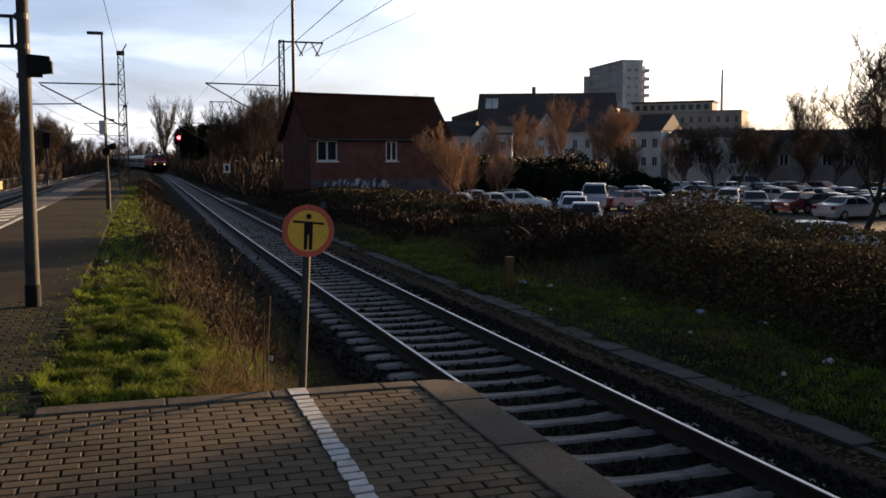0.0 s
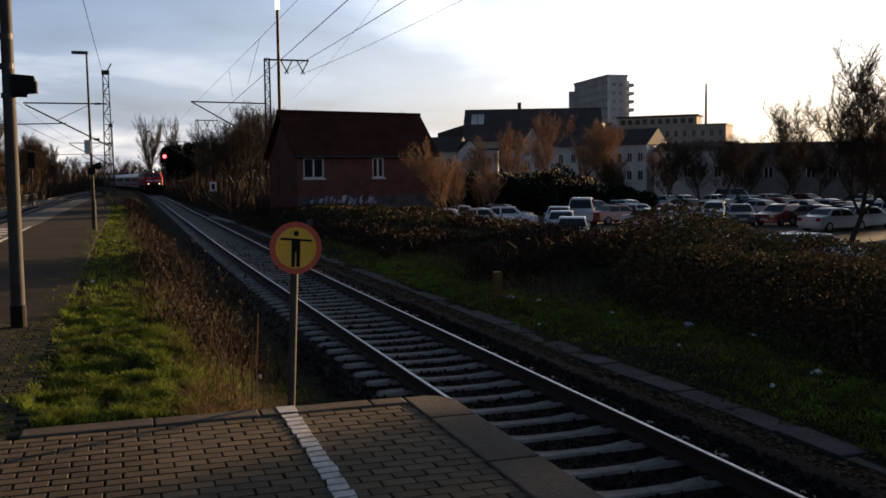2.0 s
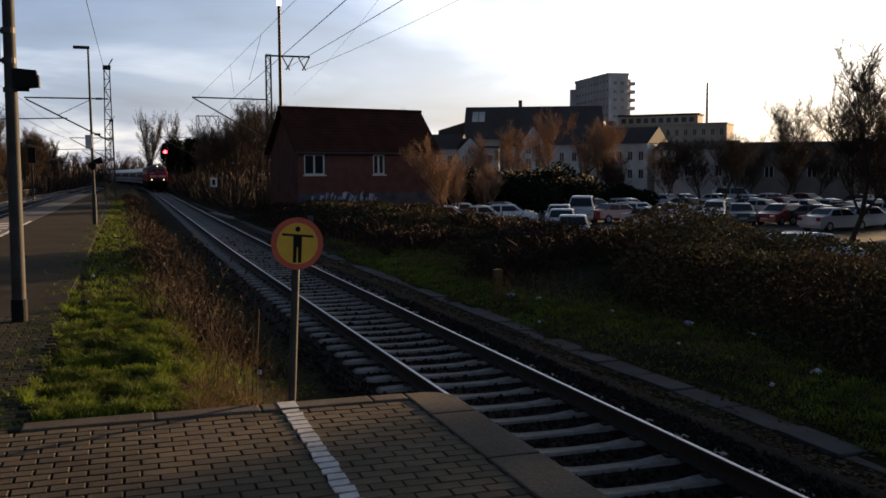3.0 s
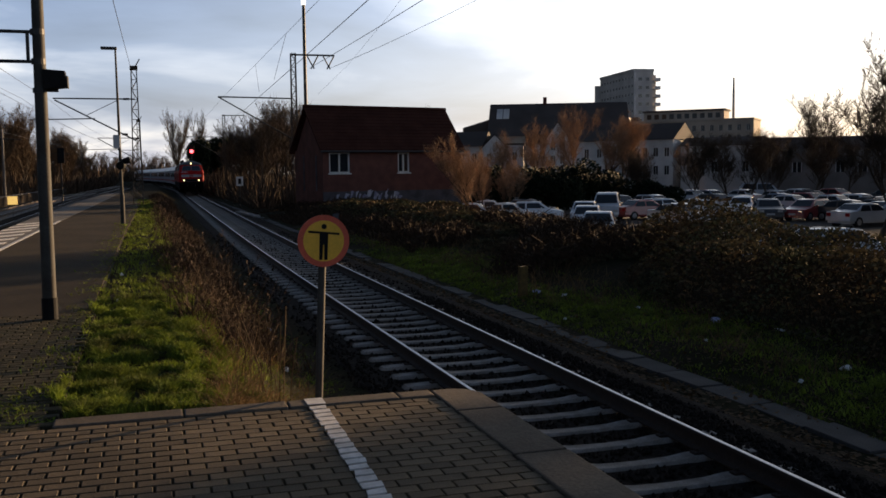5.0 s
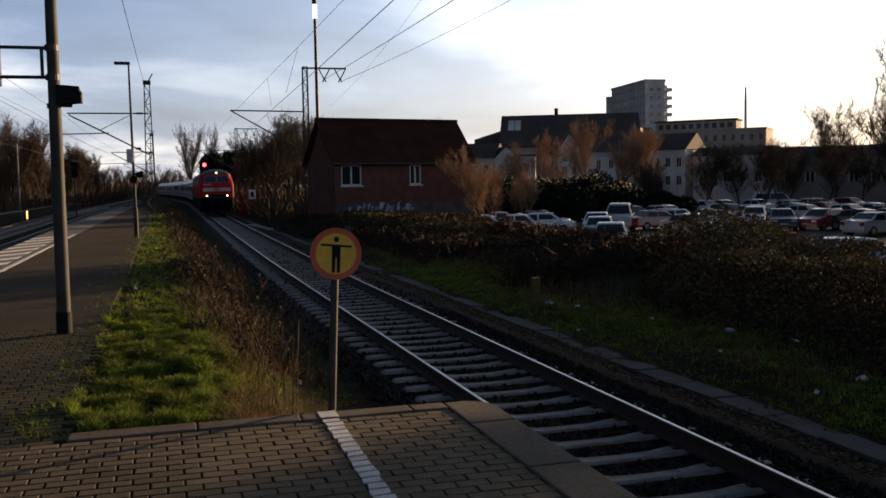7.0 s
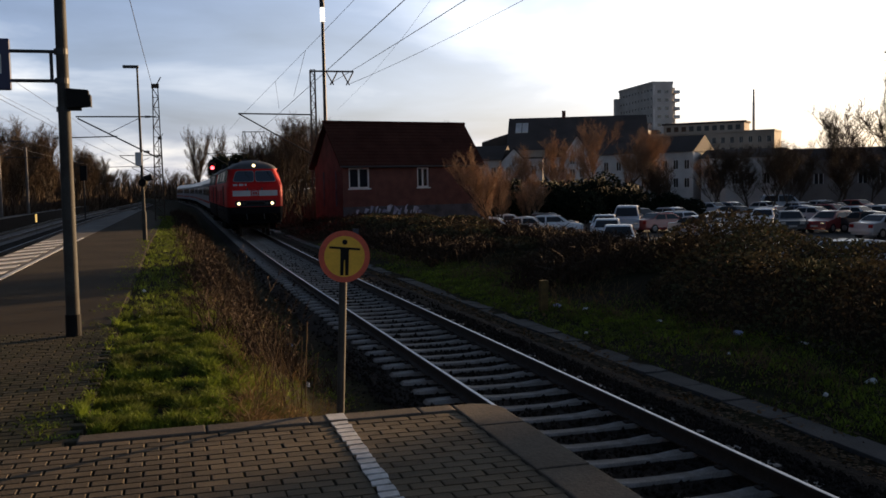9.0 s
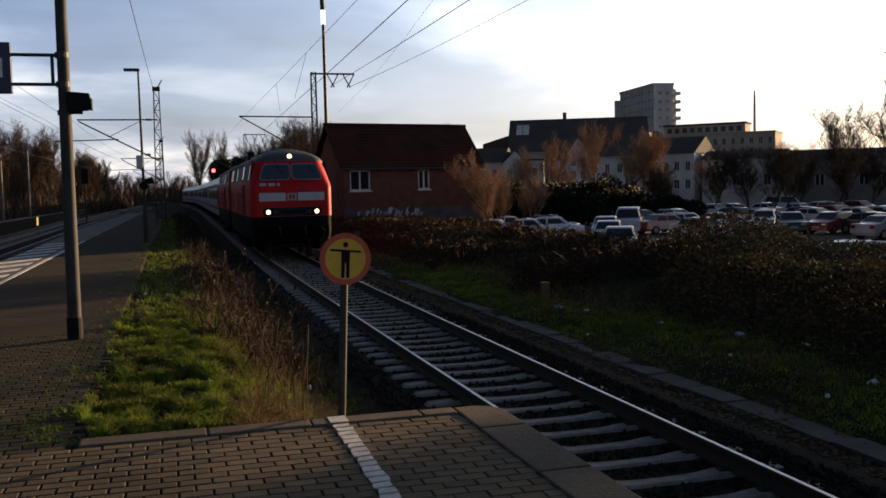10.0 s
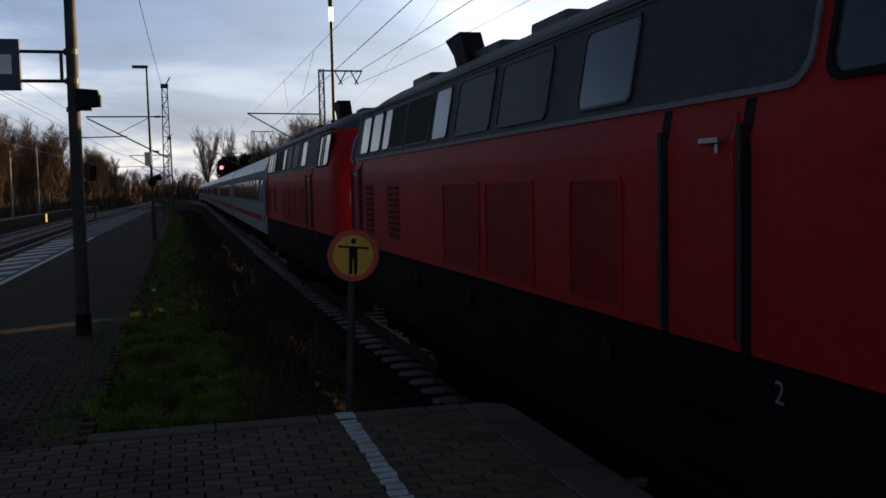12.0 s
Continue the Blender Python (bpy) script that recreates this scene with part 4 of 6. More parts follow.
            a, b = y + back, y + back + length
            pa, pb = track_x(a + 2.5), track_x(b - 2.5)
            yaw = math.degrees(math.atan2(pa - pb, length - 5.0))
            x = pa + (pa - pb) * 2.5 / (length - 5.0)
            rows.append((t, pose(x, a, RAIL, 0, 0, yaw)))
        walk(ob, rows)
    walk(yellow_board, [(t, pose(-8.4, 68.2, 0, 0, 0, a)) for t, a in ((0, 0), (5.9, 0), (6.15, 48), (6.4, 88), (12, 88))])


# ---- signs, poles and masts ----
def build_warning_sign():
    sg = thing("warning_sign", "round yellow no-entry sign with red rim on a grey post", "sign", at=pose(1.302, 7.78, -0.36, 0, 2.65, 0))
    bm = B()
    tube(bm, (0, 0, -0.6), (0.0, 0, 1.82), 0.032, n=12)
    part("post", bm, M["pole"], sg, "slightly leaning galvanised post", True)
    z = 1.645
    bm = B()
    tube(bm, (0.0, -0.036, z), (0.0, -0.046, z), 0.213, n=48)
    pl = part("rim", bm, M["sign_red"], sg, "faded red rim")
    bm = B()
    tube(bm, (0, -0.0465, z), (0, -0.0485, z), 0.168, n=48)
    part("face", bm, M["sign_yellow"], pl, "yellow sign face")
    bm = B()
    y0, y1 = -0.0485, -0.051
    tube(bm, (0, y0, z + 0.118), (0, y1, z + 0.118), 0.022, n=18)
    prism(bm, [(-0.128, z + 0.083), (0.128, z + 0.069), (0.128, z + 0.051), (0.036, z + 0.057), (0.034, z - 0.155), (0.008, z - 0.155), (0.004, z - 0.03), (-0.004, z - 0.03), (-0.008, z - 0.155), (-0.034, z - 0.155), (-0.036, z + 0.060), (-0.128, z + 0.065)], 1, y1, y0)
    part("pictogram", bm, M["black"], pl, "plain black pictogram")
    bm = B()
    box(bm, -0.06, 0.06, -0.036, 0.036, z - 0.02, z + 0.02, 0.006)
    part("clamp", bm, M["dark_metal"], sg)


def build_station_pole():
    sp = thing("station_pole", "tall grey tube pole carrying a blue station board", "pole", at=pose(-1.235, 13.17, 0))
    bm = B()
    tube(bm, (0, 0, 0), (0.02, 0, 6.5), 0.088, 0.062, n=18)
    part("shaft", bm, M["pole"], sp, smooth=True)
    bm = B()
    tube(bm, (0, 0, 0), (0, 0, 0.28), 0.098, n=18)
    part("base_sleeve", bm, M["black"], sp, "black painted base")
    bm = B()
    for z in (3.28, 3.65):
        tube(bm, (0.07, 0, z), (-0.62, 0, z), 0.022, n=8)
        tube(bm, (0, 0, z - 0.035), (0, 0, z + 0.035), 0.088, n=16)
    tube(bm, (-0.12, 0, 3.28), (-0.12, 0, 3.65), 0.022, n=8)
    part("bracket", bm, M["dark_metal"], sp)
    bm = B()
    box(bm, -2.2, -0.60, -0.05, 0.05, 3.16, 3.80, 0.02)
    bd = part("name_board", bm, M["blue"], sp, "dark blue station board")
    bm = B()
    for a in (-1.95, -1.45, -0.98):
        box(bm, a, a + 0.28, -0.0545, -0.0505, 3.36, 3.60)
    part("writing_bar", bm, M["frame_white"], bd)
    fl = B()
    prism(fl, [(0.06, 2.93), (0.33, 2.96), (0.31, 3.16), (0.05, 3.18)], 1, -0.13, 0.10)
    lamp = part("floodlight", fl, M["black"], sp, "black floodlight box")
    bm = B()
    prism(bm, [(0.332, 2.95), (0.342, 2.95), (0.340, 3.10), (0.325, 3.10)], 1, -0.13, 0.08)
    part("visor", bm, M["pole"], lamp)
    bm = B()
    tube(bm, (0, 0, 2.92), (0.22, 0, 2.92), 0.018, n=8)
    tube(bm, (0, 0, 2.89), (0, 0, 2.95), 0.088, n=14)
    part("lamp_arm", bm, M["dark_metal"], sp)


def build_street_lamp():
    sl = thing("platform_lamp", "slim grey platform lamp post with a flat head", "lamp post", at=pose(-0.88, 38.2, 0))
    bm = B()
    tube(bm, (0, 0, 0), (0, 0, 1.1), 0.085, n=14)
    tube(bm, (0, 0, 1.1), (-0.04, 0, 6.55), 0.06, 0.035, n=12)
    part("shaft", bm, M["pole"], sl, smooth=True)
    bm = B()
    box(bm, -0.56, 0.02, -0.12, 0.12, 6.52, 6.62, 0.03)
    part("lamp_head", bm, M["dark_metal"], sl)
    bm = B()
    box(bm, -0.24, 0.0, -0.16, 0.10, 2.85, 3.35, 0.02)
    part("notice_board", bm, M["stripe"], sl, "small grey board")
    bm = B()
    tube(bm, (0.06, 0, 2.35), (0.34, -0.02, 2.42), 0.1, 0.13, n=12)
    tube(bm, (-0.02, -0.14, 2.2), (0.06, 0.05, 2.2), 0.15, n=14)
    part("loudspeaker", bm, M["black"], sl)


def lattice(bm, x, y, z0, z1, w0, w1, bays, r=0.03):
    for sx in (-1, 1):
        for sy in (-1, 1):
            tube(bm, (x + sx * w0, y + sy * w0, z0), (x + sx * w1, y + sy * w1, z1), r, n=4)
    for i in range(bays):
        a, b = i / bays, (i + 1) / bays
        za, zb = z0 + (z1 - z0) * a, z0 + (z1 - z0) * b
        wa, wb = w0 + (w1 - w0) * a, w0 + (w1 - w0) * b
        for f in (0, 1):
            s = 1 if (i + f) % 2 else -1
            for q in (-1, 1):
                if f:
                    tube(bm, (x - s * wa, y + q * wa, za), (x + s * wb, y + q * wb, zb), r * 0.55, n=4)
                else:
                    tube(bm, (x + q * wa, y - s * wa, za), (x + q * wb, y + s * wb, zb), r * 0.55, n=4)
        tube(bm, (x - wb, y - wb, zb), (x + wb, y - wb, zb), r * 0.6, n=4)


def build_catenary_mast(x, y, z1, arm, side, zb=-0.9, w=0.30):
    mast = thing("catenary_mast", "rusty steel lattice mast with a cantilever over the track", "catenary mast", "overhead line masts", at=pose(x, y, 0))
    bm = B()
    lattice(bm, 0, 0, zb, z1, w, w * 0.55, 14, 0.045)
    box(bm, -w * 0.8, w * 0.8, -w * 0.8, w * 0.8, z1, z1 + 0.25)
    part("lattice_tower", bm, M["bark"], mast)
    bm = B()
    box(bm, -0.45, 0.45, -0.45, 0.45, zb - 0.3, zb + 0.25, 0.04)
    part("footing", bm, M["kerb"], mast)
    bm = B()
    d = side
    tube(bm, (0, 0, z1 - 1.85), (d * arm, 0, z1 - 1.85), 0.045, n=8)
    tube(bm, (0, 0, z1 - 4.5), (d * arm * 0.98, 0, z1 - 1.95), 0.045, n=8)
    tube(bm, (d * arm * 0.5, 0, z1 - 3.1), (d * (arm + 1.4), 0, z1 - 3.2), 0.035, n=8)
    tube(bm, (d * arm * 0.62, 0, z1 - 2.95), (d * (arm * 0.2), 0, z1 - 1.9), 0.02, n=6)
    part("cantilever", bm, M["dark_metal"], mast)
    for u, z in ((0.35, z1 - 1.85), (0.5, z1 - 4.1)):
        bm = B()
        prev = None
        for k in range(9):
            c, r = Vector((d * (u + k * 0.045), 0, z)), 0.085 if k % 2 else 0.05
            ring = [bm.verts.new(c + Vector((0, r * math.cos(q * math.pi / 4), r * math.sin(q * math.pi / 4)))) for q in range(8)]
            if prev:
                for q in range(8):
                    bm.faces.new((prev[q], prev[(q + 1) % 8], ring[(q + 1) % 8], ring[q]))
            prev = ring
        part("insulator", bm, M["black"], mast)
    bm = B()
    tube(bm, (0.3 * w, 0, z1 + 0.2), (0.9 * w + 0.1, 0, z1 + 0.7), 0.04, n=6)
    part("top_fitting", bm, M["black"], mast)
    return mast


def build_cross_mast(mx, my, lamp):
    """Two-legged mast behind the signal house: lattice leg, tube leg with a lamp, and a bracket."""
    ms = thing("feeder_mast", "steel lattice mast with cross bracket" + (" and tall lamp tube" if lamp else " far along the line"), "catenary mast", "overhead line masts", at=pose(mx, my, 0))
    bm = B()
    lattice(bm, -0.10, 0, -0.9, 10.65, 0.22, 0.17, 22, 0.045)
    part("lattice_tower", bm, M["bark"], ms)
    if lamp:
        bm = B()
        tube(bm, (0.82, 0.3, -0.9), (0.82, 0.3, 14.3), 0.16, 0.12, n=10)
        tube(bm, (0.82, 0.3, 15.3), (0.72, 0.3, 17.5), 0.20, 0.16, n=10)
        part("tube_leg", bm, M["dark_metal"], ms)
        bm = B()
        box(bm, 0.66, 0.98, 0.16, 0.44, 14.25, 15.35, 0.03)
        part("lamp_box", bm, M["lamp_white"], ms, "lit white lamp box")
    bm = B()
    box(bm, -0.2, 3.0, -0.06, 0.06, 10.50, 10.62)
    for a, b in ((0.95, 1.75), (2.15, 2.95)):
        m = (a + b) / 2
        tube(bm, (a, 0, 10.5), (m, 0, 9.75), 0.05, n=5)
        tube(bm, (b, 0, 10.5), (m, 0, 9.75), 0.05, n=5)
        tube(bm, (m - 0.12, 0, 9.55), (m, 0, 9.8), 0.05, n=5)
        tube(bm, (m + 0.12, 0, 9.55), (m, 0, 9.8), 0.05, n=5)
    part("cross_bracket", bm, M["dark_metal"], ms)
    bm = B()
    tube(bm, (-0.3, 0, 7.35), (-5.6, 0, 7.42), 0.05, n=8)
    tube(bm, (-5.6, 0, 7.42), (-0.3, 0, 4.4), 0.045, n=8)
    part("cantilever", bm, M["dark_metal"], ms)
    bm = B()
    box(bm, -0.7, 1.1, -0.5, 0.8, -1.3, -0.6, 0.05)
    part("footing", bm, M["kerb"], ms)


def wire(points, r=0.014):
    bm = B()
    polytube(bm, points, r)
    return solo("overhead_wire", bm, M["wire"], "thin dark overhead line wire", "wire", group="overhead wires")


def sag(a, b, drop, n=10):
    a, b = Vector(a), Vector(b)
    return [a.lerp(b, i / n) - Vector((0, 0, drop * 4 * (i / n) * (1 - i / n))) for i in range(n + 1)]


build_warning_sign()
build_station_pole()
build_street_lamp()
build_catenary_mast(-0.50, 65.0, 8.55, 4.9, -1, -0.3)
build_catenary_mast(-0.6, 118.0, 8.0, 4.6, -1, -0.9)
build_catenary_mast(-1.2, 175.0, 8.0, 4.6, -1, -0.9)
build_catenary_mast(-15.5, 84.0, 8.0, 4.6, 1, -0.9)
build_catenary_mast(-15.5, 140.0, 8.0, 4.6, 1, -0.9)
build_cross_mast(10.8, 71.5, True)
build_cross_mast(11.5, 147.0, False)


def build_red_signal():
    sg = thing("railway_signal", "tall dark railway signal showing a red light", "railway signal", at=pose(8.5, 189.0, 0))
    bm = B()
    tube(bm, (0, 0, -1.2), (0, 0, 5.4), 0.09, n=8)
    part("post", bm, M["dark_metal"], sg)
    bm = B()
    box(bm, -0.5, 0.5, -0.1, 0.1, 5.3, 7.3, 0.08)
    part("signal_head", bm, M["black"], sg)
    bm = B()
    tube(bm, (0, -0.1, 6.2), (0, -0.3, 6.2), 0.33, n=20)
    part("red_light", bm, M["red_lamp"], sg, "glowing red signal light")


def build_board():
    bd = thing("track_board", "small white trackside board on a short post", "sign", at=pose(7.3, 79.5, 0))
    bm = B()
    tube(bm, (0, 0, -1.0), (0, 0, 1.6), 0.04, n=8)
    part("post", bm, M["pole"], bd)
    bm = B()
    box(bm, -0.28, 0.28, -0.07, -0.04, 0.85, 1.6, 0.01)
    pl = part("plate", bm, M["frame_white"], bd)
    bm = B()
    box(bm, -0.12, 0.12, -0.078, -0.071, 1.0, 1.45)
    part("writing_bar", bm, M["black"], pl)


build_red_signal()
build_board()


# ---- the signal house and buildings ----
def build_house():
    """Small brick house with a steep gable roof; front wall along local x."""
    h = thing("brick_house", "small red brick trackside house with dark tiled gable roof", "house", at=pose(11.35, 63.6, 0, 0, 0, 12.0))
    W_, D_, E_, R_ = 10.6, 5.2, 3.40, 6.25
    bm = B()
    # front wall with two openings
    xs = [0, 0.45, 1.95, 5.6, 6.5, W_]
    zs = [-1.2, 1.80, 3.18, E_]
    open_cells = {(1, 1), (3, 1)}
    for i in range(len(xs) - 1):
        for j in range(len(zs) - 1):
            if (i, j) in open_cells:
                continue
            box(bm, xs[i], xs[i + 1], 0, 0.3, zs[j], zs[j + 1])
    box(bm, 0, W_, D_ - 0.3, D_, -1.2, E_)
    for x0 in (0, W_ - 0.3):
        pts = [(0.3, -1.2), (D_ - 0.3, -1.2), (D_ - 0.3, E_), (D_ / 2, R_ - 0.25), (0.3, E_)]
        prism(bm, pts, 0, x0, x0 + 0.3)
    bmesh.ops.remove_doubles(bm, verts=bm.verts, dist=0.002)
    wall = part("wall", bm, M["brick"], h)
    bm = B()
    for s in (0, 1):
        y0, y1 = (-0.35, D_ / 2) if s == 0 else (D_ + 0.35, D_ / 2)
        z0 = E_ - 0.2
        prism(bm, [(y0, z0), (y1, R_), (y1, R_ + 0.16), (y0, z0 + 0.16)], 0, -0.3, W_ + 0.3)
    roof = part("roof", bm, M["roof"], h, "dark red tiled roof")
    # tile courses
    for k in range(13):
        bm = B()
        t0 = k / 13
        y = -0.35 + (D_ / 2 + 0.35) * t0
        z = E_ - 0.04 + (R_ - E_ + 0.2) * t0
        box(bm, -0.3, W_ + 0.3, y, y + 0.10, z + 0.0, z + 0.035)
        part("tile_course", bm, M["roof"], roof)
    bm = B()
    tube(bm, (-0.32, D_ / 2, R_ + 0.16), (W_ + 0.32, D_ / 2, R_ + 0.16), 0.13, n=8)
    part("ridge", bm, M["roof"], roof)
    bm = B()
    tube(bm, (-0.3, -0.42, E_ - 0.16), (W_ + 0.3, -0.42, E_ - 0.16), 0.07, n=8)
    part("gutter", bm, M["dark_metal"], h)
    for a, b in ((0.45, 1.95), (5.6, 6.5)):
        w = thing("window", "white framed window", "")
        w.parent = h
        bm = B()
        for q in ((a, a + 0.09, 1.80, 3.18), (b - 0.09, b, 1.80, 3.18), (a, b, 1.80, 1.89), (a, b, 3.09, 3.18), ((a + b) / 2 - 0.05, (a + b) / 2 + 0.05, 1.80, 3.18)):
            box(bm, q[0], q[1], 0.04, 0.14, q[2], q[3])
        part("window_frame", bm, M["frame_white"], w, "white frame")
        bm = B()
        box(bm, a, b, 0.16, 0.18, 1.81, 3.17)
        part("pane", bm, M["pane"], w)
        bm = B()
        box(bm, a - 0.08, b + 0.08, -0.12, 0.1, 1.71, 1.795)
        part("sill", bm, M["frame_white"], w)
    # gable side: tall narrow openings in pale frames
    for y in (1.1, 3.4):
        bm = B()
        box(bm, -0.05, 0.0, y, y + 0.14, 0.6, 3.0)
        part("gable_batten", bm, M["plinth"], h)
    bm = B()
    box(bm, -0.03, W_ + 0.03, -0.05, 0.0, -1.25, 0.55)
    pl = part("plinth", bm, M["plinth"], h, "grey rendered plinth with paint tags")
    rnd = random.Random(3)
    for i in range(22):
        bm = B()
        a = 0.9 + i * 0.22 + rnd.uniform(-.1, .1)
        z = rnd.uniform(-0.35, 0.1)
        prism(bm, [(a, z), (a + 0.08, z), (a + 0.22 + rnd.uniform(0, .2), z + rnd.uniform(.25, .6)), (a + 0.1, z + rnd.uniform(.3, .6))], 1, -0.056 - 0.001 * i, -0.05)
        part("paint_tag", bm, M["graffiti"], pl)


build_house()


def facade(name, label, at, length, depth, height, floors, bays, wall_mat, roof_mat, roof_h=0.0, base=-2.0, win=(0.9, 1.5), parapet=0.5, gable=False, cat="building"):
    """A block with real window recesses on its long front (local -y side) and on its left end."""
    b = thing(name, label, cat, at=at)
    bm = B()
    box(bm, 0, length, 0.35, depth, base, height)
    part("core", bm, M["dark_roof"], b)
    bm = B()
    fh = (height - 0.6) / floors
    bay = length / bays
    x_edges = [0.0]
    for i in range(bays):
        c = (i + 0.5) * bay
        x_edges += [c - win[0] / 2, c + win[0] / 2]
    x_edges.append(length)
    z_edges = [base]
    for j in range(floors):
        z0 = j * fh + (fh - win[1]) / 2
        z_edges += [z0, z0 + win[1]]
    z_edges.append(height)
    for j in range(len(z_edges) - 1):
        if j % 2 == 0:
            box(bm, 0, length, 0, 0.34, z_edges[j], z_edges[j + 1])
        else:
            for i in range(0, len(x_edges) - 1, 2):
                box(bm, x_edges[i], x_edges[i + 1], 0, 0.34, z_edges[j], z_edges[j + 1])
    box(bm, -0.2, 0, 0, depth, base, height)
    box(bm, length, length + 0.2, 0, depth, base, height)
    if gable == "front":
        prism(bm, [(0, height), (length, height), (length / 2, height + roof_h - 0.02)], 1, 0, depth - 0.3)
    bmesh.ops.remove_doubles(bm, verts=bm.verts, dist=0.002)
    part("wall", bm, M[wall_mat], b)
    pane = None
    for j in range(floors):
        for i in range(bays):
            if pane is None:
                k = B()
                box(k, -win[0] / 2, win[0] / 2, 0, 0.04, 0, win[1])
                pane = finish(k, "window", M["pane"])
                k = B()
                for q in ((-win[0] / 2, -win[0] / 2 + .08), (win[0] / 2 - .08, win[0] / 2), (-.04, .04)):
                    box(k, q[0], q[1], -0.05, -0.005, 0, win[1])
                fr = finish(k, "window_frame", M["frame_white"])
            w = new("window", pane)
            w.parent = b
            w.location = ((i + 0.5) * bay, 0.22, z_edges[1 + 2 * j])
            f2 = new("window_frame", fr)
            f2.parent = w
    bm = B()
    if gable == "front":
        rise = roof_h / (length / 2)
        for sx in (-1, 1):
            e, m = (-0.35 if sx < 0 else length + 0.35), length / 2
            ze = height - 0.35 * rise
            prism(bm, [(e, ze), (m, height + roof_h), (m, height + roof_h + 0.25), (e, ze + 0.25)], 1, -0.25, depth)
    elif gable:
        prism(bm, [(-0.6, height), (depth + 0.6, height), (depth / 2, height + roof_h)], 0, -0.5, length + 0.5)
    elif roof_h:
        prism(bm, [(-0.3, height), (depth + 0.3, height), (depth - 1.5, height + roof_h), (1.8, height + roof_h)], 0, -0.3, length + 0.3)
    else:
        box(bm, -0.4, length + 0.4, -0.3, depth + 0.2, height, height + parapet)
    part("roof", bm, M[roof_mat], b)
    return b


def between(a, b):
    """A pose at a, with local x running towards b."""
    return pose(a[0], a[1], 0, 0, 0, math.degrees(math.atan2(b[1] - a[1], b[0] - a[0])))


def dist2(a, b):
    return math.hypot(b[0] - a[0], b[1] - a[1])


# high tower: a slab seen on its corner, its long west side running away
TA, TC = (194.2, 388.1), (190.8, 351.6)
TL = dist2(TA, TC)
tower = facade("high_rise", "pale concrete high-rise slab, lightened for haze, behind the other buildings", between(TA, TC), TL, 8.6, 41.4, 12, 11, "render_grey", "render_grey", 0, win=(1.7, 1.0), parapet=1.0)
for j in range(11):
    bm = B()
    z = 4.0 + j * 3.35
    box(bm, TL - 7.0, TL + 0.9, 8.7, 11.4, z, z + 0.3)
    box(bm, TL + 0.75, TL + 0.9, 8.7, 11.4, z + 0.3, z + 1.3)
    part("balcony", bm, M["render_white"], tower)
    for y in (2.0, 5.2):
        bm = B()
        box(bm, TL + 0.2, TL + 0.24, y, y + 1.5, z + 0.2, z + 1.4)
        part("window", bm, M["pane"], tower)
bm = B()
box(bm, TL - 6.5, TL - 0.6, 8.62, 10.0, -2, 40.0)
part("stair_core", bm, M["render_grey"], tower)
bm = B()
box(bm, TL + 0.2, TL + 0.42, 0.0, 0.9, -2, 41.0)
part("corner_strip", bm, M["render_white"], tower)
bm = B()
box(bm, -2.4, -0.21, -1.8, 6, -2, 38.8)
part("side_wing", bm, M["render_grey"], tower)

P0, P1 = (88.0, 241.5), (121.5, 226.5)
hall = facade("factory_hall", "long factory hall under a broad dark gable roof", between(P0, P1), dist2(P0, P1), 26, 10.9, 2, 9, "render_tan", "dark_roof", 9.4, gable=True, win=(1.8, 2.2))
slope = 9.4 / 13.6
for a, b in ((1.6, 3.2), (3.4, 5.0)):
    bm = B()
    y0, y1 = 6.6, 10.4
    z0, z1 = 10.9 + slope * (y0 + 0.6), 10.9 + slope * (y1 + 0.6)
    prism(bm, [(y0, z0 - 0.1), (y1, z1 - 0.1), (y1, z1 + 0.3), (y0, z0 + 0.3)], 0, a, b)
    part("skylight", bm, M["render_white"], hall, "pale roof light")
bm = B()
box(bm, 14.2, 15.2, 12.4, 13.8, 19.0, 22.0)
part("chimney", bm, M["brick"], hall)
bm = B()
prism(bm, [(-7.6, -2.0), (-0.21, -2.0), (-0.21, 15.8), (-7.6, 13.6)], 1, 6.0, 16.0)
part("annex", bm, M["dark_roof"], hall)

P2, P3 = (129.2, 260.6), (161.4, 229.2)
OL = dist2(P2, P3)
block = facade("office_block", "long tan office block with rows of windows", between(P2, P3), OL, 12, 15.2, 5, 18, "render_tan", "render_tan", 0, win=(1.1, 1.6), parapet=0.5)
bm = B()
box(bm, 13.5, 36.5, 3.0, 11.0, 15.7, 18.2)
upper = part("upper_storey", bm, M["render_tan"], block)
bm = B()
box(bm, 13.1, 36.9, 2.6, 11.4, 18.2, 18.7)
part("upper_roof", bm, M["dark_roof"], upper)
for i in range(10):
    bm = B()
    x = 14.4 + i * 2.2
    box(bm, x, x + 1.3, 2.94, 3.0, 16.2, 17.6)
    part("window", bm, M["pane"], upper)
for i, x in enumerate((3.2, 7.6, 10.4)):
    bm = B()
    box(bm, x, x + 1.9, 0.6, 3.4, 15.7, 17.0 + 0.9 * (i == 0), 0.1)
    part("roof_dormer", bm, M["glass_light"] if i else M["dark_roof"], block)
bm = B()
tube(bm, (161.7, 239.0, 10), (161.7, 239.0, 23.0), 0.42, 0.34, n=10)
tube(bm, (161.7, 239.0, 23.0), (161.7, 239.0, 27.6), 0.34, 0.26, n=10)
solo("flue_stack", bm, M["render_grey"], "tall slim grey flue stack behind the office roof", "chimney", smooth=True)
# pale town houses, some with their gables to the street
for a, b, h, rh, wm, rm, gb, fl, bays in (
        ((60.6, 169.5), (64.6, 168.0), 6.3, 2.2, "render_white", "dark_roof", "front", 2, 2),
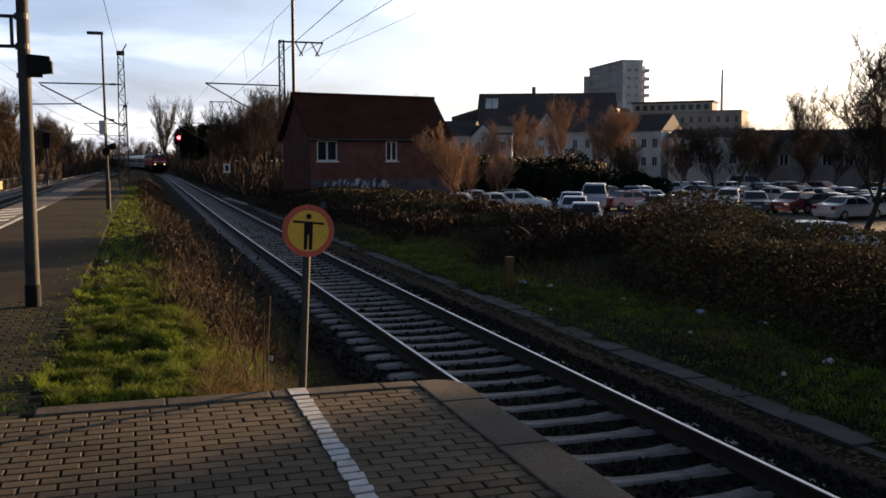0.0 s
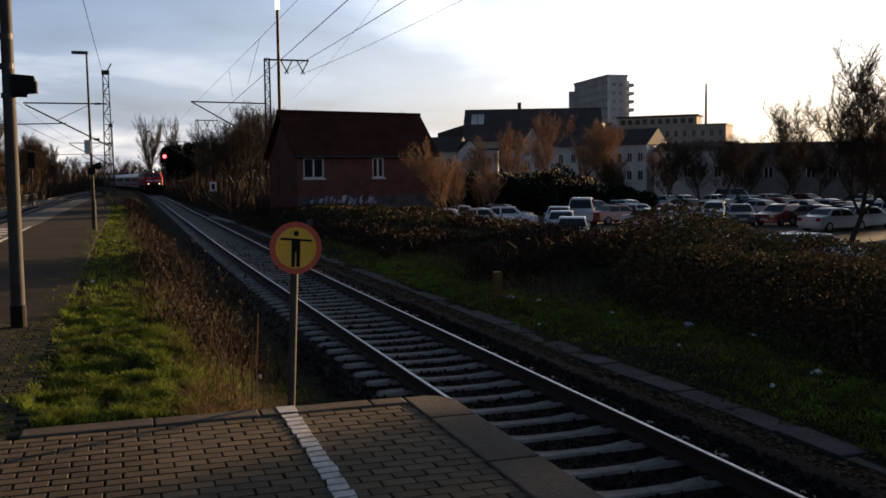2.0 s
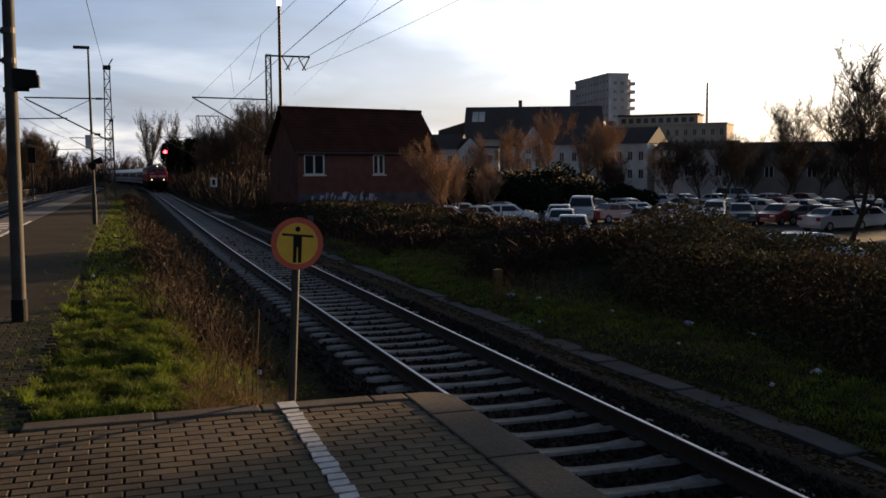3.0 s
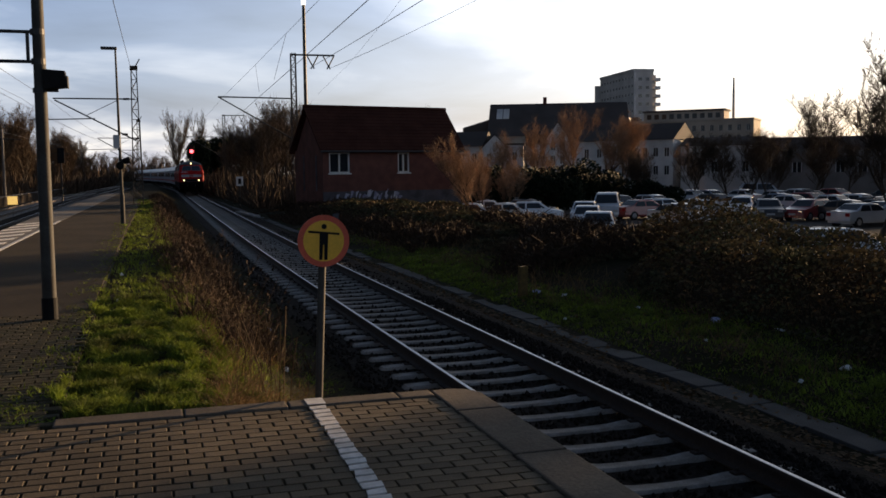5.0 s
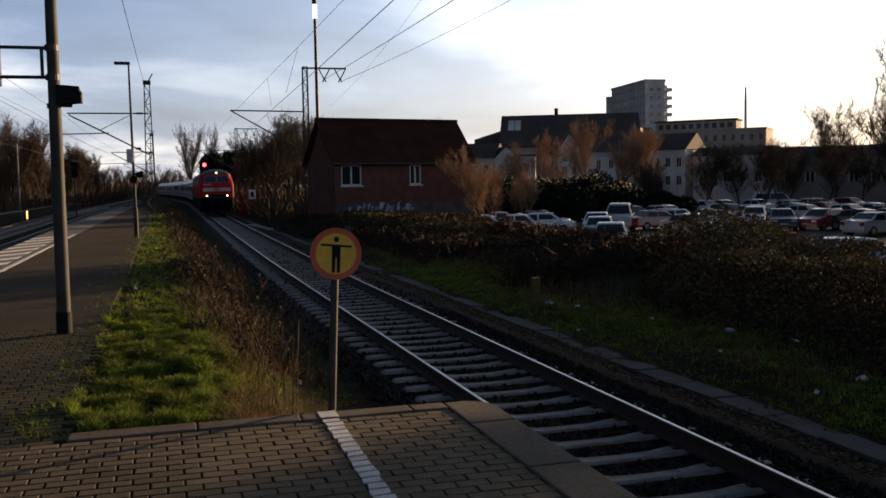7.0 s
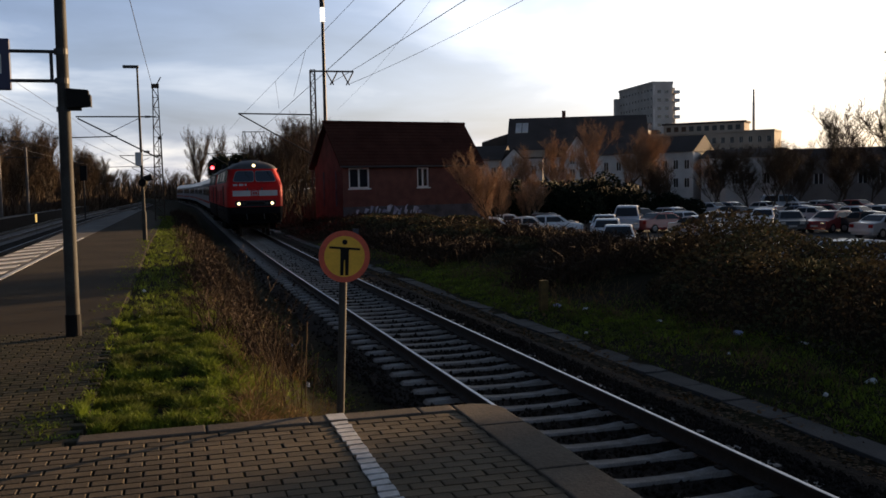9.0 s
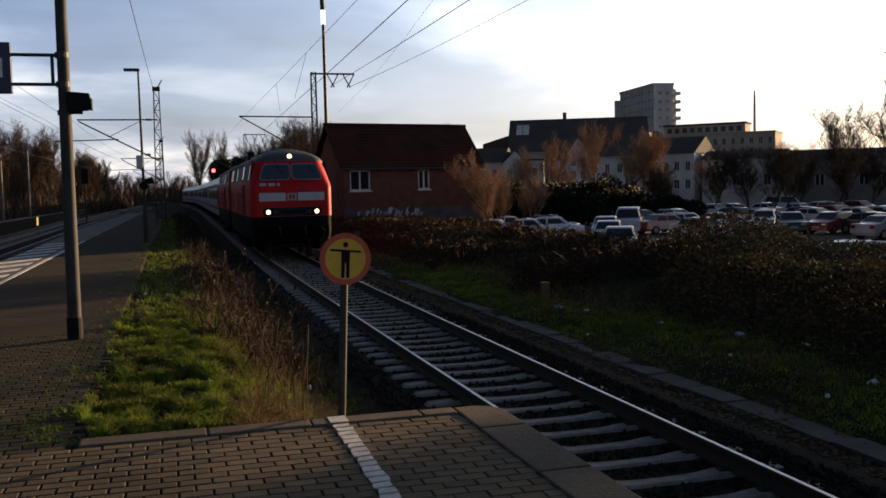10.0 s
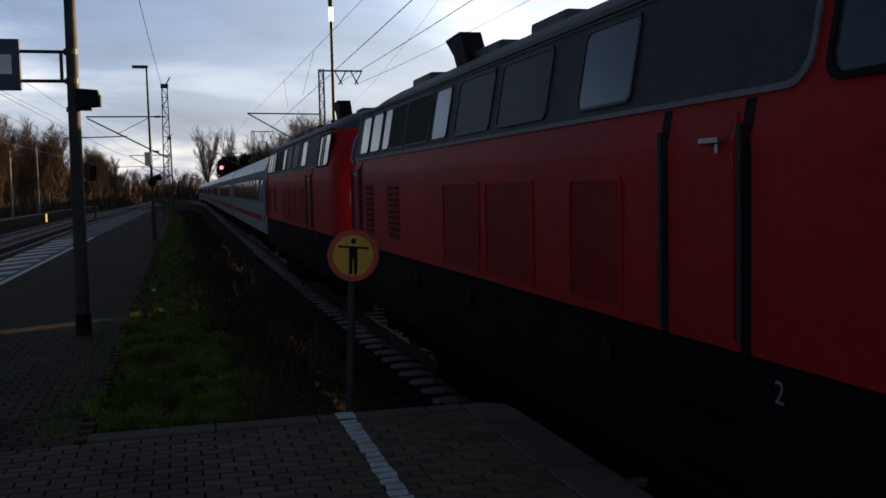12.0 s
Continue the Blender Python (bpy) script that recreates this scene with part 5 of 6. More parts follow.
        ((64.9, 168.4), (67.5, 167.3), 6.6, 0.0, "render_white", "dark_roof", False, 2, 1),
        ((67.7, 164.6), (70.9, 163.3), 6.7, 1.9, "render_white", "roof", True, 2, 2),
        ((71.0, 163.0), (74.2, 161.7), 8.0, 2.5, "render_white", "dark_roof", "front", 3, 2),
        ((74.4, 161.9), (79.2, 156.4), 6.9, 2.2, "render_white", "dark_roof", True, 2, 3),
        ((79.5, 155.9), (87.0, 146.6), 6.9, 3.0, "render_white", "dark_roof", True, 2, 6),
        ((54.0, 174.0), (60.2, 170.0), 6.4, 3.0, "render_grey", "dark_roof", True, 2, 3),
        ((88.0, 145.0), (97.0, 136.0), 5.6, 1.6, "render_white", "dark_roof", True, 2, 5),
        ((80.9, 126.3), (90.2, 120.0), 4.7, 0.0, "render_white", "render_white", False, 1, 5)):
    facade("town_house", "pale rendered town house with a dark roof behind bare trees", between(a, b), dist2(a, b), 10, h, fl, bays, wm, rm, rh, gable=gb, win=(0.95, 1.5), parapet=0.3)
facade("low_store", "long low dark-roofed store behind the car park", between((78.0, 108.0), (142.0, 62.0)), 79.0, 18, 4.2, 1, 30, "store_wall", "dark_roof", 1.6, win=(1.2, 1.3))


# ---- trees and shrubs ----
def limb(verts, faces, p, q, r0, r1, n=4):
    d = (q - p).normalized()
    a = d.orthogonal().normalized()
    b = d.cross(a)
    k = len(verts)
    for c, r in ((p, r0), (q, r1)):
        for i in range(n):
            t = 2 * math.pi * i / n
            verts.append(c + (a * math.cos(t) + b * math.sin(t)) * r)
    for i in range(n):
        j = (i + 1) % n
        faces.append((k + i, k + j, k + n + j, k + n + i))


def sliver(verts, faces, p, q, w, rnd):
    d = q - p
    s = d.cross(Vector((rnd.uniform(-1, 1), rnd.uniform(-1, 1), rnd.uniform(-1, 1)))).normalized() * w
    k = len(verts)
    verts += [p - s, p + s, q]
    faces.append((k, k + 1, k + 2))


def tree_meshes(seed, height, spread, twigs=5, upright=0.5, twig_mat="twig", leaves=0):
    rnd = random.Random(seed)
    tv, tf, cv, cf = [], [], [], []

    def grow(p, d, length, r, level):
        steps = 3 if level < 2 else 2
        q = p
        for s in range(steps):
            d = (d + Vector((rnd.gauss(0, .16), rnd.gauss(0, .16), rnd.gauss(0.05, .1)))).normalized()
            n = q + d * length / steps
            r2 = r * 0.8
            if level < 2:
                limb(tv, tf, q, n, r, r2, 5 if level == 0 else 4)
            else:
                limb(cv, cf, q, n, r, r2, 3)
            q, r = n, r2
            if level < 3:
                kids = (4, 3, 3)[level] if not (level == 0 and s == 0) else 2
                for _ in range(kids):
                    a = rnd.uniform(0, 6.28)
                    out = Vector((math.cos(a), math.sin(a), rnd.uniform(0.1, 0.9) + upright)).normalized()
                    nd = (d * 0.45 + out * spread).normalized()
                    grow(q, nd, length * rnd.uniform(0.42, 0.62), r * 0.55, level + 1)
            if level >= 2:
                for _ in range(twigs):
                    e = q - d * rnd.uniform(0, length / steps)
                    t = (d + Vector((rnd.gauss(0, .7), rnd.gauss(0, .7), rnd.gauss(.25, .5)))).normalized()
                    ln = rnd.uniform(0.35, 0.9) * height / 11
                    sliver(cv, cf, e, e + t * ln, 0.011 * height / 10, rnd)
                    for _ in range(leaves):
                        c = e + t * ln * rnd.random()
                        sliver(cv, cf, c, c + Vector((rnd.gauss(0, .1), rnd.gauss(0, .1), -0.12)), 0.05, rnd)

    grow(Vector((0, 0, -0.3)), Vector((rnd.gauss(0, .05), rnd.gauss(0, .05), 1)).normalized(), height * 0.55, height * 0.016, 0)
    return cloud_mesh("trunk", tv, tf, M["bark"]), cloud_mesh("crown", cv, cf, M[twig_mat])


def make_tree(seed, height, spread, label, **kw):
    t = thing("bare_tree", label, "tree", "bare winter trees")
    a, b = tree_meshes(seed, height, spread, **kw)
    for nm, me in (("trunk", a), ("crown", b)):
        o = new(nm, me)
        o.parent = t
    return t


def plant(protos, spots):
    rnd = random.Random(8)
    used = set()
    for i, (x, y, s) in enumerate(spots):
        p = protos[i % len(protos)]
        z = ground_at(x, y) if y < 400 and abs(x) < 60 else -1.9
        m = pose(x, y, z, 0, 0, rnd.uniform(0, 360)) @ Matrix.Scale(s, 4)
        if p.name not in used:
            used.add(p.name)
            p.matrix_basis = m
        else:
            p2 = copy_thing(p, pose(0, 0, 0))
            p2.matrix_basis = m


def build_trees():
    rnd = random.Random(21)
    wood = [make_tree(30 + i, 13, 0.50, "bare brown woodland tree beside the railway", twigs=6, upright=1.0) for i in range(4)]
    dark = [make_tree(50 + i, 10, 0.7, "dark bare tree among scrub beside the track", twigs=6, twig_mat="twig_dark") for i in range(3)]
    warm = [make_tree(60 + i, 10, 0.62, "slender bare tree, russet winter twigs lightened as if sunlit", twigs=6, leaves=0, upright=0.6, twig_mat="twig_warm") for i in range(3)]
    spots = []
    # wood beyond the far platform
    for i in range(80):
        y = 52 + 190 * rnd.random() ** 1.1
        x = -17.5 - 22 * rnd.random() ** 1.3 + y * 0.030
        spots.append((x, y, rnd.uniform(0.56, 0.86)))
    plant(wood, spots)
    spots = []
    for i in range(44):
        y = 80 + 190 * rnd.random()
        x = 11.0 + 16 * rnd.random() + (y - 80) * 0.012
        spots.append((x, y, rnd.uniform(0.55, 0.95)))
    spots += [(15.5, 120, 1.15), (13.5, 117, 0.95), (17.5, 122, 1.2), (12.0, 126, 0.85), (19.5, 118, 1.15), (16.5, 131, 1.2)]
    for i in range(14):
        spots.append((-14 + 34 * rnd.random(), 290 + 110 * rnd.random(), rnd.uniform(0.8, 1.2)))
    plant(dark, spots)
    # in front of the town houses and round the car park
    spots = [(20.5, 58.5, 0.62), (23.3, 66, 0.5), (51.0, 109.5, 1.12), (53.5, 107.0, 1.05), (56.5, 106.0, 1.0), (59.0, 107.0, 0.95), (36.0, 93.5, 0.80), (38.2, 92.0, 0.85), (27.0, 76.0, 0.42), (28.8, 75.0, 0.40), (30.5, 77.0, 0.45), (45.5, 104.0, 0.6), (66.0, 104.0, 0.7), (20.9, 61.5, 0.5)]
    plant(warm, spots)
    spots = [(33.7, 37.8, 1.0), (39.5, 40.5, 0.9), (75, 94, 1.25), (61, 84, 0.8), (74, 78, 0.85), (80, 70, 0.95), (88, 74, 1.0), (60, 66, 0.6), (95, 80, 0.9), (100, 95, 0.95), (68, 92, 0.7), (76, 90, 0.75), (50, 92, 0.6), (45, 80, 0.55), (72, 60, 0.7), (52.8, 85, 0.78), (55.3, 83, 0.72), (57.5, 82, 0.8), (63.5, 80, 0.75)]
    big = [make_tree(80 + i, 10, 0.95, "large spreading bare tree by the car park", twigs=8, twig_mat="twig_dark") for i in range(2)]
    plant(big, spots)
    # unseen trees towards the low sun, added to dapple and block it
    shade_grove = [make_tree(90 + i, 10, 0.9, "dense bare tree out of view, added to break the sun", twigs=12, leaves=3, twig_mat="twig_dark") for i in range(2)]
    spots = [(30.0, 14.0, 0.8), (34.5, 16.0, 0.95), (40, 18, 1.05), (33, 11, 0.9), (38, 12, 1.0), (46, 20, 1.15), (44, 12, 1.1), (36, 6, 1.0)]
    plant(shade_grove, spots)
    # poplars and dark evergreens far off along the line
    pop = [make_tree(100, 10, 0.10, "slender bare poplar far along the line", twigs=3, upright=3.0)]
    plant(pop, [(8.8, 330, 2.2), (10.4, 334, 2.3), (15.6, 338, 2.3), (26.0, 338, 1.6)])


def build_undergrowth():
    rnd = random.Random(19)
    v, f = [], []
    for i in range(34000):
        y = 50 + 220 * rnd.random()
        if i % 2:
            x = -16.5 - 16 * rnd.random() ** 1.6 + y * 0.030
        else:
            x = 8.2 + 13 * rnd.random() ** 1.5 + (y - 80) * 0.008
            if y < 72:
                continue
            if y > 130:
                x += 1.0
            if y > 60 and rnd.random() < 0.5:
                y += 60
        h = rnd.uniform(0.6, 2.6) * (1 + 1.3 * (i % 2) * smooth(-19, -26, x - y * 0.03)) * (0.6 + 0.8 * max(0, 0.5 + noise.noise(Vector((x * .15, y * .07, 4)))))
        p = Vector((x, y, -1.3))
        for _ in range(3):
            e = p + Vector((rnd.gauss(0, .3), rnd.gauss(0, .3), h * rnd.uniform(0, .5)))
            sliver(v, f, e, e + Vector((rnd.gauss(0, .5), rnd.gauss(0, .5), h * rnd.uniform(.4, .9))), 0.05 + 0.0004 * y, rnd)
    for i in range(5200):
        p = Vector((-22 + 52 * rnd.random(), 300 + 120 * rnd.random(), -1.3))
        h = rnd.uniform(2.0, 7.5)
        e = p + Vector((0, 0, h * rnd.uniform(0, .5)))
        sliver(v, f, e, e + Vector((rnd.gauss(0, 1.0), rnd.gauss(0, 1.0), h * rnd.uniform(.4, .8))), 0.35, rnd)
    tagged(new("undergrowth", cloud_mesh("undergrowth", v, f, M["twig_dark"])), "dark leafless undergrowth along the railway", "scrub", kind="stuff")


def leaf_blob(verts, faces, c, radii, n, size, rnd):
    for _ in range(n):
        v = Vector((rnd.gauss(0, 1), rnd.gauss(0, 1), rnd.gauss(0, 1))).normalized() * rnd.uniform(0.72, 1.05)
        p = Vector(c) + Vector((v.x * radii[0], v.y * radii[1], v.z * radii[2]))
        a = Vector((rnd.gauss(0, 1), rnd.gauss(0, 1), rnd.gauss(0, 1))).normalized() * size * rnd.uniform(0.6, 1.3)
        b = a.orthogonal().normalized() * size * 0.6
        k = len(verts)
        verts += [p - a, p + b, p + a, p - b]
        faces.append((k, k + 1, k + 2, k + 3))


def build_evergreens():
    rnd = random.Random(12)
    for x, y, z, rx, rz in ((10.6, 196, 6.6, 2.5, 3.6), (14.6, 199, 6.4, 2.8, 3.4), (12.5, 203, 4.2, 4.5, 3.2)):
        ev = thing("evergreen_tree", "dense dark evergreen tree far along the track", "tree", "dark evergreens", at=pose(x, y, 0))
        bm = B()
        tube(bm, (0, 0, -1.4), (0, 0, z), 0.3, 0.1, n=7)
        part("trunk", bm, M["bark"], ev)
        v, f = [], []
        for _ in range(9):
            leaf_blob(v, f, (rnd.gauss(0, rx * .35), rnd.gauss(0, rx * .35), z + rnd.gauss(0, rz * .3)), (rx * .6, rx * .6, rz * .6), 420, 0.28, rnd)
        o = new("crown", cloud_mesh("crown", v, f, M["evergreen"]))
        o.parent = ev
    for x, y, r, h in ((22.5, 76.0, 2.0, 2.2), (25.5, 78.0, 2.2, 2.4), (29.0, 79.0, 2.2, 2.2), (34.0, 80.0, 3.2, 2.6), (37.5, 81.0, 3.0, 2.9), (41.0, 82.0, 3.4, 2.2), (28.5, 84.0, 2.2, 1.9), (45, 79, 2.6, 1.6), (24.5, 79.0, 2.0, 1.5)):
        ev = thing("evergreen_shrub", "dark evergreen shrub at the edge of the car park", "shrub", "dark shrubs", at=pose(x, y, -1.82))
        bm = B()
        for k in range(4):
            tube(bm, (0, 0, 0), (rnd.gauss(0, .5), rnd.gauss(0, .5), h), 0.06, 0.03, n=5)
        part("stems", bm, M["bark"], ev)
        v, f = [], []
        for _ in range(8):
            leaf_blob(v, f, (rnd.gauss(0, r * .4), rnd.gauss(0, r * .3), h * 0.8 + rnd.gauss(0, h * .25)), (r * .5, r * .5, h * .55), 560, 0.19, rnd)
        o = new("crown", cloud_mesh("crown", v, f, M["evergreen"]))
        o.parent = ev


def bush_top(x, y):
    n = noise.noise(Vector((x * 0.33, y * 0.22, 2.0))) + 0.5 * noise.noise(Vector((x * 0.9, y * 0.7, 5.0)))
    rise = smooth(8.9, 10.6, x + 0.5 * noise.noise(Vector((y * 0.25, 0, 7)))) * (1 - smooth(15.5, 18.5, x))
    # tall thicket or low brambles by camera bearing x / y, shaped to its view
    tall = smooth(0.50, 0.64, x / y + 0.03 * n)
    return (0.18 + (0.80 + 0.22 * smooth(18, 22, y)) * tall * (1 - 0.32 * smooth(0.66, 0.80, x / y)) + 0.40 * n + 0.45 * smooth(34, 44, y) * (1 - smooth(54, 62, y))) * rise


def build_brambles():
    rnd = random.Random(17)
    v, f = [], []
    sv, sf = [], []
    for i in range(100000):
        y = 8.5 + 52 * rnd.random() ** 1.7
        x = 8.6 + 10 * rnd.random()
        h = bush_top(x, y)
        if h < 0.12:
            continue
        g = ground_at(x, y)
        z = g + h * (1 - rnd.random() ** 2.2)
        s = (0.024 + 0.0014 * y) * rnd.uniform(0.6, 1.4)
        p = Vector((x, y, z))
        a = Vector((rnd.gauss(0, 1), rnd.gauss(0, 1), rnd.gauss(0, .6))).normalized() * s
        b = a.cross(Vector((rnd.gauss(0, 1), rnd.gauss(0, 1), rnd.gauss(0, 1)))).normalized() * s * 0.6
        k = len(v)
        v += [p - a, p + b, p + a, p - b]
        f.append((k, k + 1, k + 2, k + 3))
    for i in range(5200):
        y = 8.5 + 52 * rnd.random() ** 1.6
        x = 8.6 + 9.5 * rnd.random()
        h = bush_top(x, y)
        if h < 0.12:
            continue
        g = ground_at(x, y)
        p = Vector((x, y, g))
        d = Vector((rnd.gauss(0, .5), rnd.gauss(0, .5), 1)).normalized()
        L = h * rnd.uniform(0.7, 1.35)
        for s in range(3):
            d = (d + Vector((rnd.gauss(0, .3), rnd.gauss(0, .3), -0.22))).normalized()
            q = p + d * L / 3
            limb(sv, sf, p, q, 0.006 + 0.0003 * y, 0.005 + 0.0003 * y, 3)
            p = q
    tagged(new("bramble_thicket", cloud_mesh("bramble_thicket", v, f, M["bramble"])), "dark tangled bramble thicket on the bank", "bushes", kind="stuff")
    tagged(new("bramble_canes", cloud_mesh("bramble_canes", sv, sf, M["stalk"])), "brown arching bramble canes in the thicket", "bushes", kind="stuff")
    # tall withered reeds and scrub nearer the house
    v, f = [], []
    for i in range(15000):
        y = 22 + 46 * rnd.random()
        x = 8.2 + 7.5 * rnd.random() + (0 if y < 50 else -0.8)
        if noise.noise(Vector((x * .3, y * .16, 9))) < -0.12:
            continue
        h = rnd.uniform(0.3, 0.75) * (1.0 - 0.25 * smooth(38, 48, y)) * smooth(8.0, 9.4, x)
        g = ground_at(x, y)
        p = Vector((x, y, g))
        sliver(v, f, p, p + Vector((rnd.gauss(0, .16), rnd.gauss(0, .16), 1)) * h, 0.008 + 0.0005 * y, rnd)
        for _ in range(2):
            e = p + Vector((0, 0, h * rnd.uniform(.4, .95)))
            sliver(v, f, e, e + Vector((rnd.gauss(0, .2), rnd.gauss(0, .2), rnd.uniform(0, .3))), 0.008 + 0.0005 * y, rnd)
    tagged(new("withered_scrub", cloud_mesh("withered_scrub", v, f, M["stalk"])), "withered brown scrub between track and car park", "scrub", kind="stuff")


def blades(name, n, area, hmin, hmax, width, material, label, lean=0.35, keep=None, seed=1, kind="stuff"):
    rnd = random.Random(seed)
    v, f = [], []
    x0, x1, y0, y1, bias = area
    while n > 0:
        n -= 1
        y = y0 + (y1 - y0) * rnd.random() ** bias
        x = x0 + (x1 - x0) * rnd.random()
        if keep and rnd.random() > keep(x, y):
            continue
        z = ground_at(x, y) if x > -0.72 or y > 101 else 0.0
        h = rnd.uniform(hmin, hmax) * (0.35 + 1.5 * max(0, 0.45 + noise.noise(Vector((x * 4.6, y * 3.2, 11)))))
        w = width * (1 + 0.045 * y) * rnd.uniform(0.7, 1.3)
        p = Vector((x, y, z - 0.01))
        a = rnd.uniform(0, 6.28)
        s = Vector((math.cos(a), math.sin(a), 0)) * w
        d = Vector((rnd.gauss(0, lean), rnd.gauss(0, lean), 1))
        m, t = p + d * h * 0.55, p + Vector((d.x * 1.7, d.y * 1.7, 0.92)) * h
        k = len(v)
        v += [p - s, p + s, m + s * 0.7, m - s * 0.7, t]
        f += [(k, k + 1, k + 2, k + 3), (k + 3, k + 2, k + 4)]
    tagged(new(name, cloud_mesh(name, v, f, material)), label, "grass", kind=kind)


def berm_keep(x, y):
    edge = 0.22 * noise.noise(Vector((y * 1.1, 1.0, 0)))
    right = 0.50 + 0.25 * noise.noise(Vector((y * 0.5, 4.0, 0))) + 0.42 * (1 - smooth(8.2, 10.6, y))
    k = smooth(-0.78 + edge, -0.55 + edge, x) * (1 - smooth(right, right + 0.5, x))
    return k * min(1.0, max(0.0, 0.35 + 1.5 * noise.noise(Vector((x * 4.6, y * 3.2, 11))) + 0.5 * noise.noise(Vector((x * 7, y * 5, 3)))))


def build_grass():
    blades("grass_strip", 125000, (-1.0, 1.2, 7.74, 15.0, 1.25), 0.03, 0.095, 0.0046, M["grass"], "bright green rough grass strip beside the platform", keep=berm_keep, seed=2)
    blades("grass_strip_far", 42000, (-1.0, 1.2, 15.0, 75.0, 1.6), 0.03, 0.09, 0.0046, M["grass"], "rough green grass strip along the platform", keep=berm_keep, seed=3)
    blades("verge_grass", 90000, (7.02, 9.9, 7.0, 48.0, 1.6), 0.03, 0.08, 0.0065, M["grass"], "dark green verge grass beside the cable trough", seed=4,
           keep=lambda x, y: (1 - 0.5 * smooth(8.6, 9.8, x)) * max(0.0, 0.75 + 1.1 * noise.noise(Vector((x * .6, y * .22, 1)))))
    blades("dry_verge_grass", 12000, (7.6, 10.8, 8.0, 40.0, 1.4), 0.10, 0.35, 0.004, M["dry"], "withered pale grass along the bushes", lean=0.6, seed=5,
           keep=lambda x, y: max(0.0, 0.25 + noise.noise(Vector((x * .5, y * .3, 8)))))
    blades("platform_moss", 22000, (-1.6, -0.66, 7.6, 40.0, 1.7), 0.012, 0.045, 0.0040, M["grass"], "low moss and weeds creeping over the platform edge", lean=0.6, seed=10,
           keep=lambda x, y: smooth(-1.5, -0.7, x + 0.3 * noise.noise(Vector((y * 0.9, 2.0, 0)))) ** 2 * max(0.0, 0.35 + 1.5 * noise.noise(Vector((x * 3.1, y * 1.9, 4)))))
    blades("slope_weeds", 26000, (0.8, 2.5, 7.76, 22.0, 1.6), 0.02, 0.06, 0.0045, M["grass"], "short dark weeds on the slope to the track", lean=0.6, seed=9,
           keep=lambda x, y: smooth(0.7, 1.1, x) * (1 - smooth(1.9, 2.5, x)) * max(0.0, 0.55 + noise.noise(Vector((x * 1.4, y, 6)))))
    blades("straw_tuft", 5200, (0.42, 1.22, 7.70, 8.7, 1.3), 0.07, 0.24, 0.0032, M["dry"], "pale straw tufts at the end of the grass strip", lean=0.75, seed=13,
           keep=lambda x, y: smooth(0.4, 0.8, x) * max(0.0, 0.5 + noise.noise(Vector((x * 4, y * 3, 9)))))
    blades("slope_scrub", 26000, (0.1, 2.3, 13.0, 90.0, 1.5), 0.08, 0.34, 0.0045, M["stalk"], "dead brown scrub along the slope to the track", lean=0.5, seed=12,
           keep=lambda x, y: smooth(0.1, 0.7, x + 0.3 * noise.noise(Vector((y * 0.4, 5.0, 0)))) * (1 - smooth(1.7, 2.3, x)) * max(0.0, 0.6 + noise.noise(Vector((x * 1.2, y * .5, 3)))))
    blades("dry_slope_grass", 22000, (0.45, 2.2, 7.78, 30.0, 1.5), 0.05, 0.17, 0.0035, M["dry"], "withered straw on the slope to the track", lean=0.7, seed=6,
           keep=lambda x, y: smooth(0.35, 0.8, x) * (1 - smooth(1.5, 2.2, x)) * max(0.0, 0.5 + noise.noise(Vector((x, y * .6, 2)))))


def build_stalks():
    rnd = random.Random(33)
    v, f = [], []
    for c in range(46):
        cy = 9.6 + 24 * rnd.random() ** 1.4
        cx = min(1.75, max(0.55, rnd.gauss(0.98, 0.28)))
        big = rnd.uniform(0.55, 1.05) * (1.1 if 10.5 < cy < 18 else 0.75)
        for k in range(rnd.randint(4, 9)):
            x, y = cx + rnd.gauss(0, .07), cy + rnd.gauss(0, .09)
            h = big * rnd.uniform(0.55, 1.1)
            p = Vector((x, y, ground_at(x, y)))
            d = Vector((rnd.gauss(0, .26), rnd.gauss(0, .26), 1)).normalized()
            for s in range(4):
                d = (d + Vector((rnd.gauss(0, .13), rnd.gauss(0, .13), 0.02))).normalized()
                q = p + d * h / 4
                limb(v, f, p, q, 0.006 * (1 - s * .18), 0.006 * (.82 - s * .18), 3)
                if s > 0:
                    for _ in range(4):
                        e = p.lerp(q, rnd.random())
                        t = (d * 0.7 + Vector((rnd.gauss(0, .7), rnd.gauss(0, .7), rnd.uniform(-.1, .6)))).normalized()
                        g = e + t * rnd.uniform(.05, .26)
                        sliver(v, f, e, g, 0.0038, rnd)
                        if rnd.random() < .5:
                            sliver(v, f, g, g + Vector((rnd.gauss(0, .03), rnd.gauss(0, .03), rnd.gauss(0, .03))), 0.016, rnd)
                p = q
    tagged(new("dead_stalks", cloud_mesh("dead_stalks", v, f, M["stalk"])), "dead brown weed stalks on the slope by the track", "weeds", kind="stuff")
    # pale reeds near the sign
    rr = random.Random(51)
    for i in range(16):
        x, y = rr.uniform(0.72, 1.18), rr.uniform(8.2, 9.3)
        bm = B()
        p = Vector((x, y, ground_at(x, y) - 0.02))
        h, tx, ty = rr.uniform(0.45, 0.95), rr.gauss(0, 0.10), rr.gauss(0, 0.06)
        polytube(bm, [p, p + Vector((tx * 0.3, ty * 0.3, h * 0.5)), p + Vector((tx, ty, h))], 0.0035, 5)
        solo("reed_stem", bm, M["stalk"] if i % 2 else M["dry"], "thin dead reed stem beside the sign", "weed", group="reed stems")
